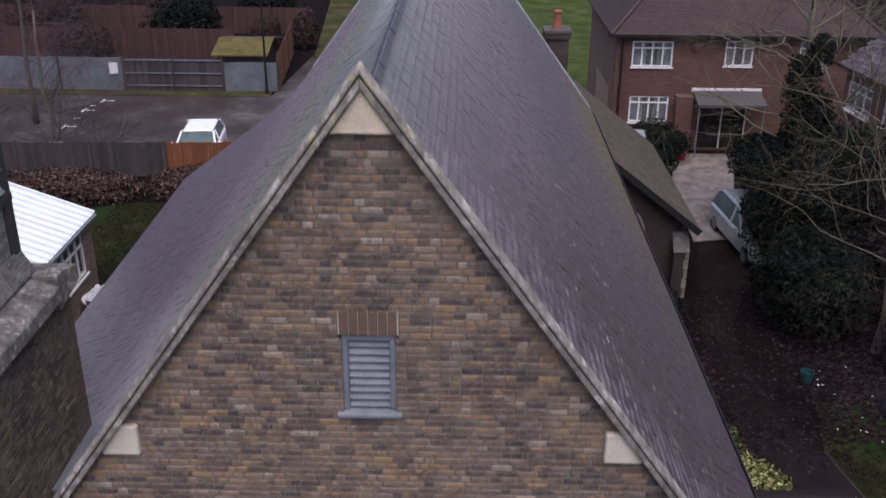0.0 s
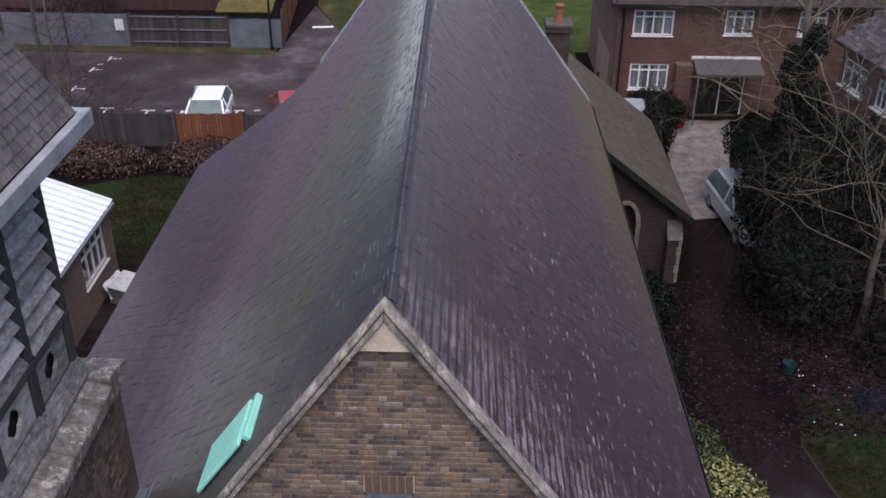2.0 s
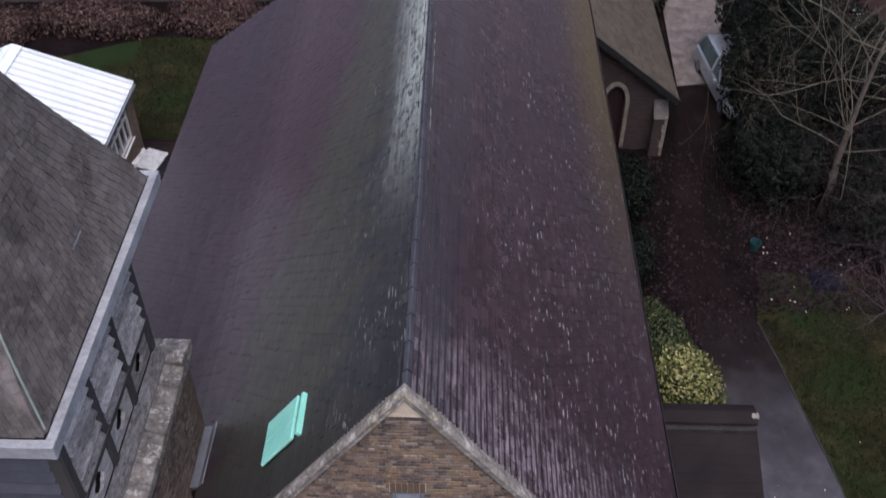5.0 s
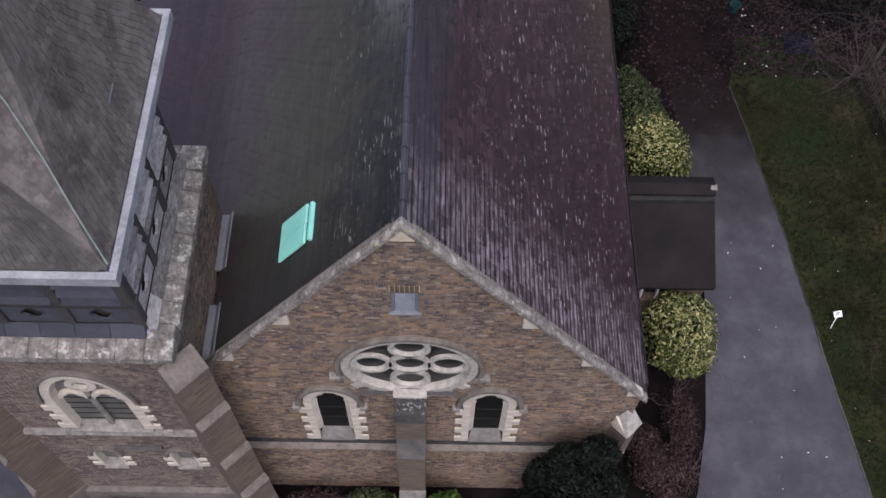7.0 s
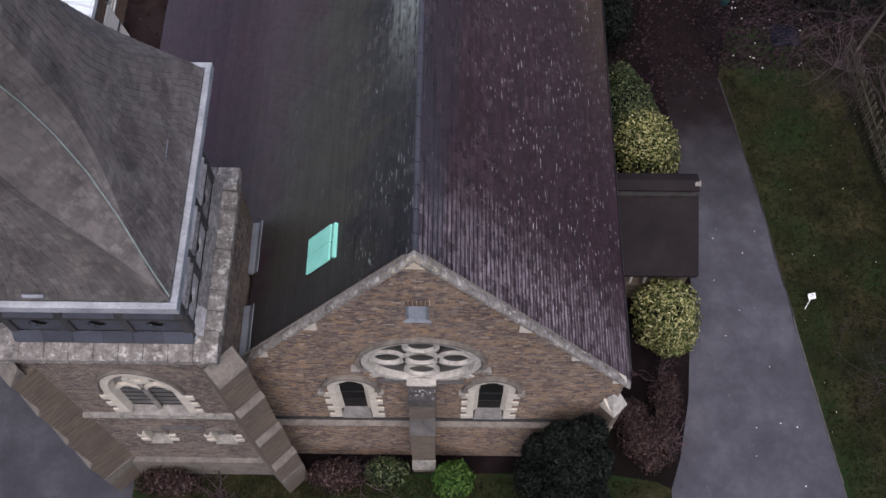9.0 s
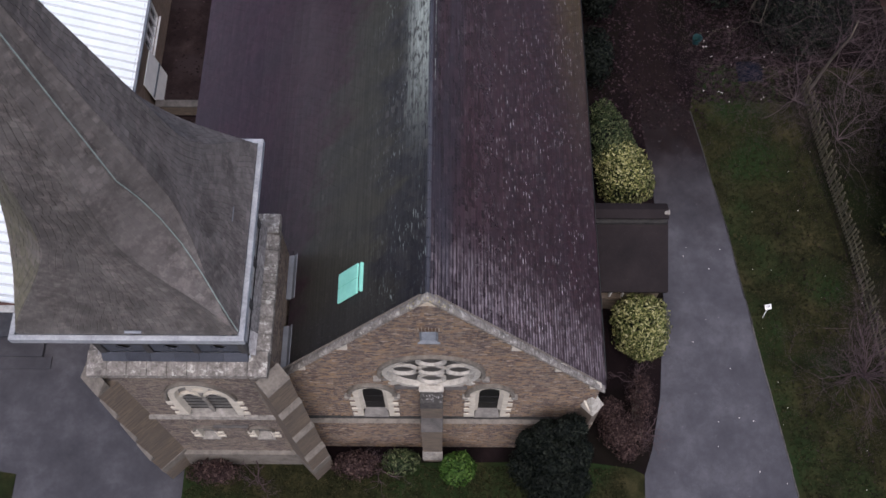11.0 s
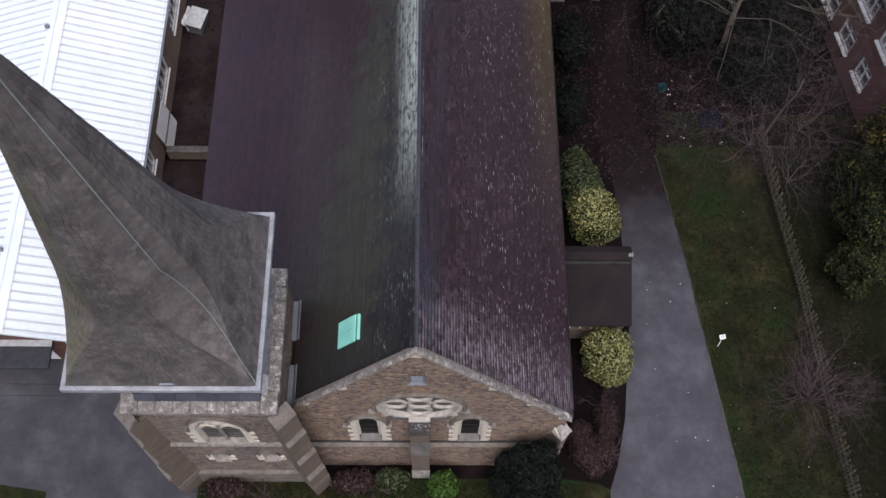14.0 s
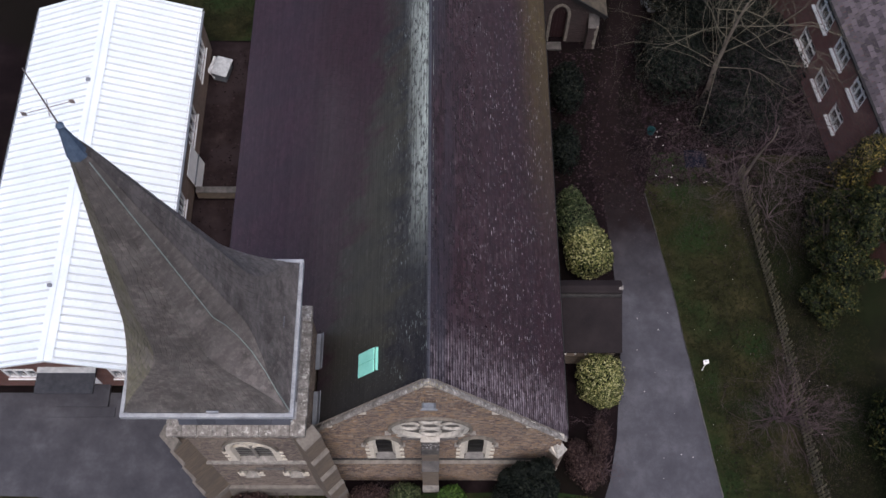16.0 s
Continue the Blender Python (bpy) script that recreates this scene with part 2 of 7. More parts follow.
        c = n.mix(n.math("MULTIPLY", darkish, 0.5), c, (0.013, 0.0135, 0.019))
        far = n.math("SUBTRACT", 1.0, n.span(n.math("ADD", x, n.math("MULTIPLY", n.math("SUBTRACT", bands, 0.5), 0.8)), 0.14, 0.85))
        band = n.math("MULTIPLY", n.math("MULTIPLY", far, n.span(y, 3.0, 8.0)), n.ramp(n.noise(9, 4, 0.7, n.scaled(1.0, 0.4, 1.0)), (0.38, 0.05), (0.52, 0.95)))
        c = n.mix(band, c, (0.37, 0.42, 0.38))
        dab = n.math("MULTIPLY", n.math("MULTIPLY", n.ramp(sliver, (0.625, 0.0), (0.665, 0.8)), n.ramp(groups, (0.46, 0.0), (0.64, 1.0))), n.math("SUBTRACT", 1.0, n.span(x, 0.7, 1.9)))
        pale = (0.21, 0.25, 0.24)
        bloom = n.mix(wine, n.mix(green, (0.74, 0.77, 0.84), (0.76, 0.76, 0.62)), (0.80, 0.66, 0.78))
        gloss, film = n.ramp(mid, (0.3, 0.34), (0.7, 0.48)), 0.5
    else:
        c = n.ramp(tile, (0.0, (0.098, 0.090, 0.085)), (0.5, (0.122, 0.112, 0.106)), (0.9, (0.146, 0.134, 0.127)), (1.0, (0.195, 0.180, 0.170)))
        c = n.mix(n.ramp(n.noise(1.3, 6, 0.72), (0.42, 0.0), (0.58, 0.95)), c, (0.052, 0.046, 0.043))
        c = n.mix(n.math("MULTIPLY", n.ramp(n.noise(4.5, 6, 0.75), (0.50, 0.0), (0.64, 1.0)), 0.55), c, (0.25, 0.215, 0.205))
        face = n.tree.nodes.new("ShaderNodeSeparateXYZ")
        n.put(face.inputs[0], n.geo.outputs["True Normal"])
        # paler pinkish east faces are light put into colour; green-gold lichen west, streaked downwards
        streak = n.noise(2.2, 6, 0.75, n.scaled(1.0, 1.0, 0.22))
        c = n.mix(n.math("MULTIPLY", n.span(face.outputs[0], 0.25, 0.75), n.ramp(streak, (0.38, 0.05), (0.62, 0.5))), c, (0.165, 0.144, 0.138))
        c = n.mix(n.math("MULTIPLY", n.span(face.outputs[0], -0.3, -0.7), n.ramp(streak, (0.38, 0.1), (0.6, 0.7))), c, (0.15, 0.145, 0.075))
        # south faces' shade is put into the colour by their facing
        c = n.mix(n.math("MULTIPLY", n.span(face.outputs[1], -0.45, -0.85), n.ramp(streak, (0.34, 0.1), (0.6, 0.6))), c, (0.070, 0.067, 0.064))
        dab = n.ramp(n.noise(5.0, 4, 0.7, n.scaled(1.0, 1.0, 0.35)), (0.66, 0.0), (0.74, 0.35))
        pale, bloom = (0.24, 0.22, 0.20), (0.8, 0.8, 0.8)
        gloss, film = n.ramp(mid, (0.3, 0.45), (0.7, 0.65)), 0.0
    if side:
        course = n.ramp(n.noise(10.0, 2, 0.5, n.scaled(1.0, 0.05, 1.0)), (0.36, 0.78), (0.64, 1.2))
        c = n.mix(1.0, c, course, "MULTIPLY")
        c = n.mix(n.math("MULTIPLY", lip, 0.40 if side > 0 else 0.30), c, (0.008, 0.007, 0.008))
    c = n.mix(dab, c, pale)
    c = n.mix(n.math("MULTIPLY", n.ramp(fine, (0.5, 0.0), (0.8, 1.0)), 0.14), c, (0.17, 0.165, 0.16))
    return n.done(c, fine, 0.22, 0.004, gloss, spec=0.62 if side > 0 else 0.36, fuzz=film, bloom=bloom)


ROSE_STONE = plain("grey_mottled_stone", (0.24, 0.225, 0.195), (0.60, 0.57, 0.51), 7.0, 45, 0.85, bump=0.5)
RIB_METAL = plain("grey_white_rib", (0.42, 0.46, 0.48), (0.62, 0.66, 0.68), 1.5, 20, 0.45, bump=0.05)
TOWER_GLASS = plain("dusty_leaded_glass", (0.07, 0.068, 0.066), (0.17, 0.165, 0.155), 5, 40, 0.3, bump=0.3)
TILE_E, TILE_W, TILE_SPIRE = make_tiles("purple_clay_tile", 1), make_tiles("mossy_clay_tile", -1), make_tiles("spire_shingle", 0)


def make_ground(name, stops, scale, second=None, rough=0.95, bump=0.6, grit=30.0):
    n = Nodes(name, rough)
    a, b = n.noise(scale, 6, 0.7), n.noise(grit, 4, 0.7)
    c = n.ramp(n.math("ADD", n.math("MULTIPLY", a, 0.75), n.math("MULTIPLY", b, 0.25)), *stops)
    if second:
        c = n.mix(n.ramp(n.noise(scale * 0.35, 3, 0.5), (0.48, 0.0), (0.62, 0.85)), c, second)
    return n.done(c, b, bump, 0.02, spec=0.06)


SOIL = make_ground("dark_soil", ((0.3, (0.004, 0.0028, 0.0034)), (0.5, (0.0078, 0.0050, 0.0058)), (0.7, (0.018, 0.0122, 0.0128))), 0.8, (0.0065, 0.0055, 0.0042))
GRASS = make_ground("winter_grass", ((0.36, (0.007, 0.007, 0.004)), (0.5, (0.018, 0.019, 0.0085)), (0.66, (0.048, 0.042, 0.020))), 0.9, (0.013, 0.026, 0.009))
ROUGH_GRASS = make_ground("rough_olive_grass", ((0.34, (0.020, 0.017, 0.010)), (0.5, (0.050, 0.046, 0.020)), (0.66, (0.105, 0.085, 0.045))), 0.7, (0.026, 0.040, 0.014))
GREEN_GRASS = make_ground("garden_grass", ((0.34, (0.022, 0.030, 0.010)), (0.5, (0.042, 0.062, 0.018)), (0.66, (0.085, 0.100, 0.034))), 0.6)
TARMAC = make_ground("worn_tarmac", ((0.3, (0.036, 0.036, 0.042)), (0.5, (0.056, 0.056, 0.064)), (0.7, (0.094, 0.094, 0.104))), 0.7, None, 0.85, 0.4, 60.0)
def make_drive():
    """Tarmac that mud and leaves have covered further along."""
    n = Nodes("muddy_tarmac", 0.85)
    a, b = n.noise(0.7, 6, 0.7), n.noise(60, 4, 0.7)
    f = n.math("ADD", n.math("MULTIPLY", a, 0.75), n.math("MULTIPLY", b, 0.25))
    c = n.ramp(f, (0.3, (0.042, 0.042, 0.050)), (0.5, (0.066, 0.066, 0.077)), (0.7, (0.110, 0.110, 0.123)))
    mud = n.ramp(f, (0.3, (0.0065, 0.0042, 0.0044)), (0.5, (0.0108, 0.0068, 0.0072)), (0.75, (0.021, 0.0142, 0.0138)))
    along = n.math("ADD", n.axis(1), n.math("MULTIPLY", n.noise(0.5, 4, 0.6), 6.0))
    c = n.mix(n.span(along, 8.0, 15.5), c, mud)
    c = n.mix(n.ramp(n.noise(3.0, 5, 0.7), (0.66, 0.0), (0.72, 0.5)), c, (0.17, 0.165, 0.17))
    return n.done(c, b, 0.4, 0.02, spec=0.12)


DRIVE = make_drive()
CARPARK = make_ground("car_park_tarmac", ((0.36, (0.032, 0.027, 0.029)), (0.5, (0.060, 0.051, 0.053)), (0.66, (0.125, 0.115, 0.118))), 0.45, (0.042, 0.030, 0.027), 0.75, 0.4, 50.0)
CONCRETE = make_ground("pale_concrete", ((0.36, (0.10, 0.085, 0.08)), (0.64, (0.24, 0.215, 0.205))), 1.6, None, 0.9, 0.3)


def make_leaves(name, *stops, rough=0.45):
    n = Nodes(name, rough)
    c = n.mix(n.ramp(n.noise(1.2, 3), (0.35, 0.0), (0.7, 0.5)), n.ramp(n.each(), *stops), stops[0][1])
    return n.done(c, n.noise(50, 2), 0.2, 0.004, spec=0.07)


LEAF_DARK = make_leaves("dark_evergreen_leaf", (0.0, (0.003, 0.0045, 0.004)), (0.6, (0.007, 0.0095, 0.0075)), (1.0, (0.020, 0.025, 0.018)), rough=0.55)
LEAF_GOLD = make_leaves("variegated_leaf", (0.0, (0.014, 0.022, 0.007)), (0.4, (0.085, 0.102, 0.032)), (0.75, (0.32, 0.31, 0.125)), (1.0, (0.52, 0.50, 0.27)))
LEAF_MID = make_leaves("green_and_grey_leaf", (0.0, (0.014, 0.024, 0.010)), (0.6, (0.042, 0.058, 0.026)), (1.0, (0.15, 0.165, 0.085)))
LEAF_BRIGHT = make_leaves("fresh_green_leaf", (0.0, (0.016, 0.040, 0.008)), (0.6, (0.042, 0.088, 0.018)), (1.0, (0.085, 0.14, 0.034)))
LEAF_BROWN = make_leaves("dead_brown_foliage", (0.0, (0.018, 0.011, 0.011)), (0.6, (0.045, 0.028, 0.027)), (1.0, (0.12, 0.082, 0.072)), rough=0.8)
BRAMBLE = make_leaves("straw_and_bramble", (0.0, (0.022, 0.013, 0.013)), (0.6, (0.075, 0.046, 0.041)), (1.0, (0.20, 0.14, 0.12)), rough=0.8)
LEAF_CONIFER = make_leaves("golden_conifer_foliage", (0.0, (0.010, 0.015, 0.006)), (0.55, (0.022, 0.030, 0.012)), (0.86, (0.050, 0.055, 0.020)), (1.0, (0.15, 0.125, 0.038)))
LEAF_TIPPED = make_leaves("gold_tipped_foliage", (0.0, (0.012, 0.016, 0.006)), (0.5, (0.040, 0.042, 0.014)), (0.8, (0.12, 0.10, 0.030)), (1.0, (0.27, 0.20, 0.055)))
LITTER = make_leaves("rotting_leaf", (0.0, (0.005, 0.003, 0.0038)), (0.7, (0.014, 0.0078, 0.0100)), (1.0, (0.060, 0.040, 0.044)), rough=0.8)
BARK = plain("grey_bark", (0.05, 0.042, 0.036), (0.15, 0.13, 0.105), 3.0, 30, 0.9, bump=0.6)
TWIG = plain("pale_twig", (0.055, 0.050, 0.038), (0.175, 0.158, 0.112), 2.0, 20, 0.85, bump=0.2)
TWIG_PURPLE = plain("purple_grey_twig", (0.052, 0.037, 0.042), (0.15, 0.115, 0.122), 2.0, 20, 0.85, bump=0.2)
TWIG_DARK = plain("purple_brown_twig", (0.042, 0.027, 0.031), (0.105, 0.072, 0.078), 2.0, 20, 0.85, bump=0.2)


def make_red_brick(name, across, low=(0.095, 0.038, 0.030), high=(0.155, 0.062, 0.046)):
    """Red house brick laid along the x axis (0) or the y axis (1) of the wall."""
    n = Nodes(name, 0.9)
    comb = n.tree.nodes.new("ShaderNodeCombineXYZ")
    n.put(comb.inputs[0], n.axis(across)), n.put(comb.inputs[1], n.axis(2))
    b = n.brick(comb.outputs[0], low, high, (0.13, 0.095, 0.085), 0.225, 0.075)
    c = n.mix(n.ramp(n.noise(1.1, 5), (0.35, 0.0), (0.7, 0.6)), b.outputs["Color"], tuple(0.8 * v for v in low))
    return n.done(c, b.outputs["Fac"], -0.4, 0.008)


RED_BRICK_X, RED_BRICK_Y = make_red_brick("red_brick_front", 0), make_red_brick("red_brick_side", 1)

PINK_BRICK = make_red_brick("pinkish_side_brick", 1, (0.17, 0.095, 0.075), (0.25, 0.145, 0.115))


def make_stock_wall(name, across, low=(0.105, 0.082, 0.064), high=(0.205, 0.158, 0.115), grime=1.0):
    """Far stock brickwork, for walls that the view never comes near."""
    n = Nodes(name, 0.9)
    comb = n.tree.nodes.new("ShaderNodeCombineXYZ")
    n.put(comb.inputs[0], n.axis(across)), n.put(comb.inputs[1], n.axis(2))
    b = n.brick(comb.outputs[0], low, high, tuple(0.45 * (p + q) + 0.01 for p, q in zip(low, high)), 0.225, 0.075)
    c = n.mix(n.ramp(n.noise(1.1, 5), (0.35, 0.0), (0.7, 0.6)), b.outputs["Color"], tuple(v * grime for v in (0.10, 0.085, 0.073)))
    return n.done(c, b.outputs["Fac"], -0.4, 0.008)


STOCK_X, STOCK_Y = make_stock_wall("stock_brick_front", 0), make_stock_wall("stock_brick_side", 1)
HOUSE_TILE = plain("wine_brown_roof_tile", (0.024, 0.013, 0.015), (0.058, 0.034, 0.035), 0.8, 25, 0.7, bump=0.6, pieces=0.3)
DARK_TILE = plain("dark_purple_roof_tile", (0.036, 0.029, 0.034), (0.125, 0.105, 0.117), 1.5, 25, 0.55, bump=0.6, pieces=0.7)
GREY_TILE = plain("grey_roof_tile", (0.045, 0.042, 0.044), (0.10, 0.095, 0.098), 1.5, 25, 0.6, bump=0.6, pieces=0.5)
VESTRY_TILE = plain("olive_stained_tile", (0.042, 0.036, 0.030), (0.105, 0.088, 0.062), 1.2, 25, 0.75, bump=0.6, pieces=0.35)
METAL_ROOF = plain("white_ribbed_metal", (0.66, 0.735, 0.765), (0.80, 0.87, 0.90), 0.7, 8, 0.4, bump=0.03)
FENCE_GREY = plain("grey_fence_board", (0.030, 0.026, 0.027), (0.080, 0.070, 0.070), 2, 30, 0.9, bump=0.4, pieces=0.4)
FENCE_ORANGE = plain("orange_fence_board", (0.125, 0.043, 0.020), (0.215, 0.080, 0.034), 2, 30, 0.8, bump=0.3, pieces=0.4)
FENCE_BROWN = plain("brown_fence_board", (0.040, 0.020, 0.020), (0.085, 0.048, 0.045), 2, 30, 0.9, bump=0.3, pieces=0.4)
GALVANISED = plain("galvanised_sheet", (0.11, 0.125, 0.145), (0.24, 0.265, 0.295), 1.5, 30, 0.55, 0.4, bump=0.1)
ROAD_PAINT = plain("white_road_paint", (0.45, 0.45, 0.45), (0.75, 0.75, 0.74), 3, 25, 0.7)
CAR_WHITE = plain("white_car_paint", (0.72, 0.75, 0.77), (0.80, 0.82, 0.83), 1, 10, 0.2, bump=0.0)
CAR_RED = plain("red_car_paint", (0.28, 0.03, 0.03), (0.36, 0.05, 0.05), 1, 10, 0.2, bump=0.0)
CAR_SILVER = plain("silver_car_paint", (0.40, 0.44, 0.48), (0.52, 0.56, 0.60), 1, 10, 0.25, 0.4, bump=0.0)
CAR_GLASS = plain("dark_car_glass", (0.05, 0.075, 0.078), (0.13, 0.18, 0.18), 1, 10, 0.08, bump=0.0)
RUBBER = plain("black_rubber", (0.012, 0.012, 0.012), (0.03, 0.03, 0.03), 5, 40, 0.8)
MOSS = plain("bright_moss", (0.035, 0.033, 0.012), (0.14, 0.115, 0.03), 2, 20, 0.95, bump=0.6)
TERRACOTTA = plain("terracotta", (0.20, 0.07, 0.045), (0.32, 0.12, 0.08), 4, 30, 0.8)
TEAL_PLASTIC = plain("teal_plastic", (0.006, 0.036, 0.040), (0.012, 0.060, 0.064), 3, 20, 0.5)
NAVY_PLASTIC = plain("navy_sheet", (0.003, 0.004, 0.008), (0.008, 0.010, 0.020), 3, 20, 0.9, spec=0.1)


# ---- mesh helpers ----
class Geo:
    """Gathers vertices and faces; every piece of it stays a loose piece."""

    def __init__(self):
        self.v, self.f = [], []

    def add(self, verts, faces):
        k = len(self.v)
        self.v += [tuple(p) for p in verts]
        self.f += [tuple(k + i for i in face) for face in faces]
        return self

    def hexa(self, p):
        """Eight corners: the bottom four, then the top four, both counter-clockwise from above."""
        return self.add(p, [(3, 2, 1, 0), (4, 5, 6, 7), (0, 1, 5, 4), (1, 2, 6, 5), (2, 3, 7, 6), (3, 0, 4, 7)])

    def box(self, x0, y0, z0, x1, y1, z1, m=None):
        p = [Vector(q) for q in ((x0, y0, z0), (x1, y0, z0), (x1, y1, z0), (x0, y1, z0), (x0, y0, z1), (x1, y0, z1), (x1, y1, z1), (x0, y1, z1))]
        return self.hexa([m @ q for q in p] if m else p)

    def prism(self, poly, a, b, axis="y"):
        """A polygon in (x, z) drawn along y, in (y, z) along x or in (x, y) along z; counter-clockwise."""
        at = {"y": lambda p, s: (p[0], s, p[1]), "x": lambda p, s: (s, p[0], p[1]), "z": lambda p, s: (p[0], p[1], s)}[axis]
        n = len(poly)
        faces = [tuple(range(n)), tuple(range(2 * n - 1, n - 1, -1))]
        faces += [(i, n + i, n + (i + 1) % n, (i + 1) % n) for i in range(n)]
        return self.add([at(p, a) for p in poly] + [at(p, b) for p in poly], faces)

    def ring(self, outer, inner, a, b, inner_b=None):
        """A band in (x, z) between two lines of as many points, from y = a to y = b; inner_b: the inner line further in, for a splay."""
        n, back = len(outer), inner_b or inner
        v = [(p[0], a, p[1]) for p in outer] + [(p[0], a, p[1]) for p in inner] + [(p[0], b, p[1]) for p in outer] + [(p[0], b, p[1]) for p in back]
        f = []
        closed = outer[0] == outer[-1]
        for i in range(n - 1):
            j = i + 1
            f += [(i, j, n + j, n + i), (n + i, n + j, 3 * n + j, 3 * n + i), (2 * n + i, 3 * n + i, 3 * n + j, 2 * n + j), (i, 2 * n + i, 2 * n + j, j)]
        if not closed:
            f += [(0, n, 3 * n, 2 * n), (n - 1, 3 * n - 1, 4 * n - 1, 2 * n - 1)]
        return self.add(v, f)

    def tube(self, points, radii, sides=6, cap=True):
        pts = [Vector(p) for p in points]
        rings = []
        for i, p in enumerate(pts):
            t = (pts[min(i + 1, len(pts) - 1)] - pts[max(i - 1, 0)]).normalized()
            u = t.orthogonal().normalized()
            w = t.cross(u)
            r = radii[i] if isinstance(radii, (list, tuple)) else radii
            rings += [p + r * (math.cos(a) * u + math.sin(a) * w) for a in (2 * math.pi * s / sides for s in range(sides))]
        f = []
        for i in range(len(pts) - 1):
            for s in range(sides):
                e = (s + 1) % sides
                f.append((i * sides + s, i * sides + e, (i + 1) * sides + e, (i + 1) * sides + s))
        if cap:
            f += [tuple(range(sides - 1, -1, -1)), tuple(range(len(rings) - sides, len(rings)))]
        return self.add(rings, f)

    def loft(self, rings, cap=True):
        n = len(rings[0])
        v = [p for r in rings for p in r]
        f = [(i * n + s, i * n + (s + 1) % n, (i + 1) * n + (s + 1) % n, (i + 1) * n + s) for i in range(len(rings) - 1) for s in range(n)]
        if cap:
            f += [tuple(range(n - 1, -1, -1)), tuple(range(len(v) - n, len(v)))]
        return self.add(v, f)

    def mesh(self, name, m=None, tidy=True, bevel=0.0, smooth=False):
        me = bpy.data.meshes.new(name)
        me.from_pydata([m @ Vector(p) for p in self.v] if m else self.v, [], self.f)
        if tidy:
            bm = bmesh.new()
            bm.from_mesh(me)
            bmesh.ops.recalc_face_normals(bm, faces=bm.faces)
            if bevel:
                bmesh.ops.bevel(bm, geom=[e for e in bm.edges if e.is_manifold and e.calc_face_angle(0) > 0.5], offset=bevel, segments=1, affect="EDGES", clamp_overlap=True)
            bm.to_mesh(me)
            bm.free()
        if smooth:
            me.shade_smooth()
        me.update()
        return me


def placed(ob):
    """Where an object stands in the world."""
    if ob.parent is None:
        return ob.matrix_basis.copy()
    return placed(ob.parent) @ ob.matrix_parent_inverse @ ob.matrix_basis


def part(name, geo, material, parent=None, label="", m=None, bevel=0.0, tidy=True, smooth=False, kind="", at=None):
    """Links a Geo (or a mesh) as one object, under a thing or under a part, built in world coordinates."""
    me = geo.mesh(name, m, tidy, bevel, smooth) if isinstance(geo, Geo) else geo
    if not me.materials:
        me.materials.append(material)
    ob = new(name, me)
    if at:
        ob.matrix_basis = at
    if parent is not None:
        ob.parent, ob.matrix_parent_inverse = parent, placed(parent).inverted()
    if label or kind:
        tagged(ob, label, kind=kind)
    return ob


def thing(name, label, category, at=(0, 0, 0), group=""):
    ob = new(name)
    ob.empty_display_size = 0.3
    ob.matrix_basis = pose(*at)
    return tagged(ob, label, category, group)


def setting(name, geo, material, label, category, tidy=True):
    return tagged(part(name, geo, material, tidy=tidy), label, category, kind="structure")


def lobes(cx, cz, circles, a0, a1, n):
    """The outline of a union of circles round (cx, cz), seen from there, from angle a0 to a1."""
    out = []
    for i in range(n):
        a = radians(a0 + (a1 - a0) * i / (n - 1))
        dx, dz, best = math.cos(a), math.sin(a), 0.01
        for ox, oz, r in circles:
            b = dx * ox + dz * oz
            disc = b * b - (ox * ox + oz * oz - r * r)
            if disc > 0:
                best = max(best, b + math.sqrt(disc))
        out.append((cx + best * dx, cz + best * dz))
    return out


def arc(cx, cz, r, a0, a1, n):
    return [(cx + r * math.cos(radians(a0 + (a1 - a0) * i / (n - 1))), cz + r * math.sin(radians(a0 + (a1 - a0) * i / (n - 1)))) for i in range(n)]


# ---- the church: measures ----
RIDGE, PITCH, EAVE_X, NAVE_END = 11.73, 1.356, 4.55, 21.6
COPE_TOP, COPE_FALL = 12.14, 1.388
# the mossy slope eases into the shallower aisle roof: distance from the ridge line, height
WEST = [(0.0, RIDGE), (-3.72, 6.686), (-4.0, 6.345), (-4.3, 6.02), (-4.7, 5.64), (-5.3, 5.13), (-7.74, 3.3)]
AISLE_TOP, AISLE_EAVE = WEST[1], WEST[-1]
TX0, TX1, TY0, TY1, TOWER_TOP = -7.75, -3.8, -0.6, 3.35, 8.8
church = thing("church", "Victorian stock-brick church with steep tiled roof, squat tower and shingled spire", "church", (0, 10, 0))


def gable_span(z):
    """The front wall's left and right ends at a height, under the coping."""
    w = min(4.45, (COPE_TOP - 0.11 - z) / COPE_FALL)
    return max(-w, TX1), w


def pointed(z, base, half, rise):
    """Half the width of an arched opening at a height above its springing."""
    k = (z - base) / rise
    return half * math.sqrt(max(0.0, 1 - k * k)) if k > 0 else half


def front_gaps(z):
    gaps = []
    if abs(z - 7.05) < 1.24:
        w = math.sqrt(1.24**2 - (z - 7.05) ** 2)
        gaps.append((0.03 - w, 0.03 + w))
    for cx in (-1.56, 1.57):
        if 3.1 < z < 5.95:
            w = pointed(z, 5.2, 0.52, 0.78)
            gaps.append((cx - w, cx + w))
    if 9.25 < z < 9.98:
        gaps.append((-0.21, 0.21))
    if 9.98 <= z < 10.2:
        gaps.append((-0.235, 0.235))
    return gaps


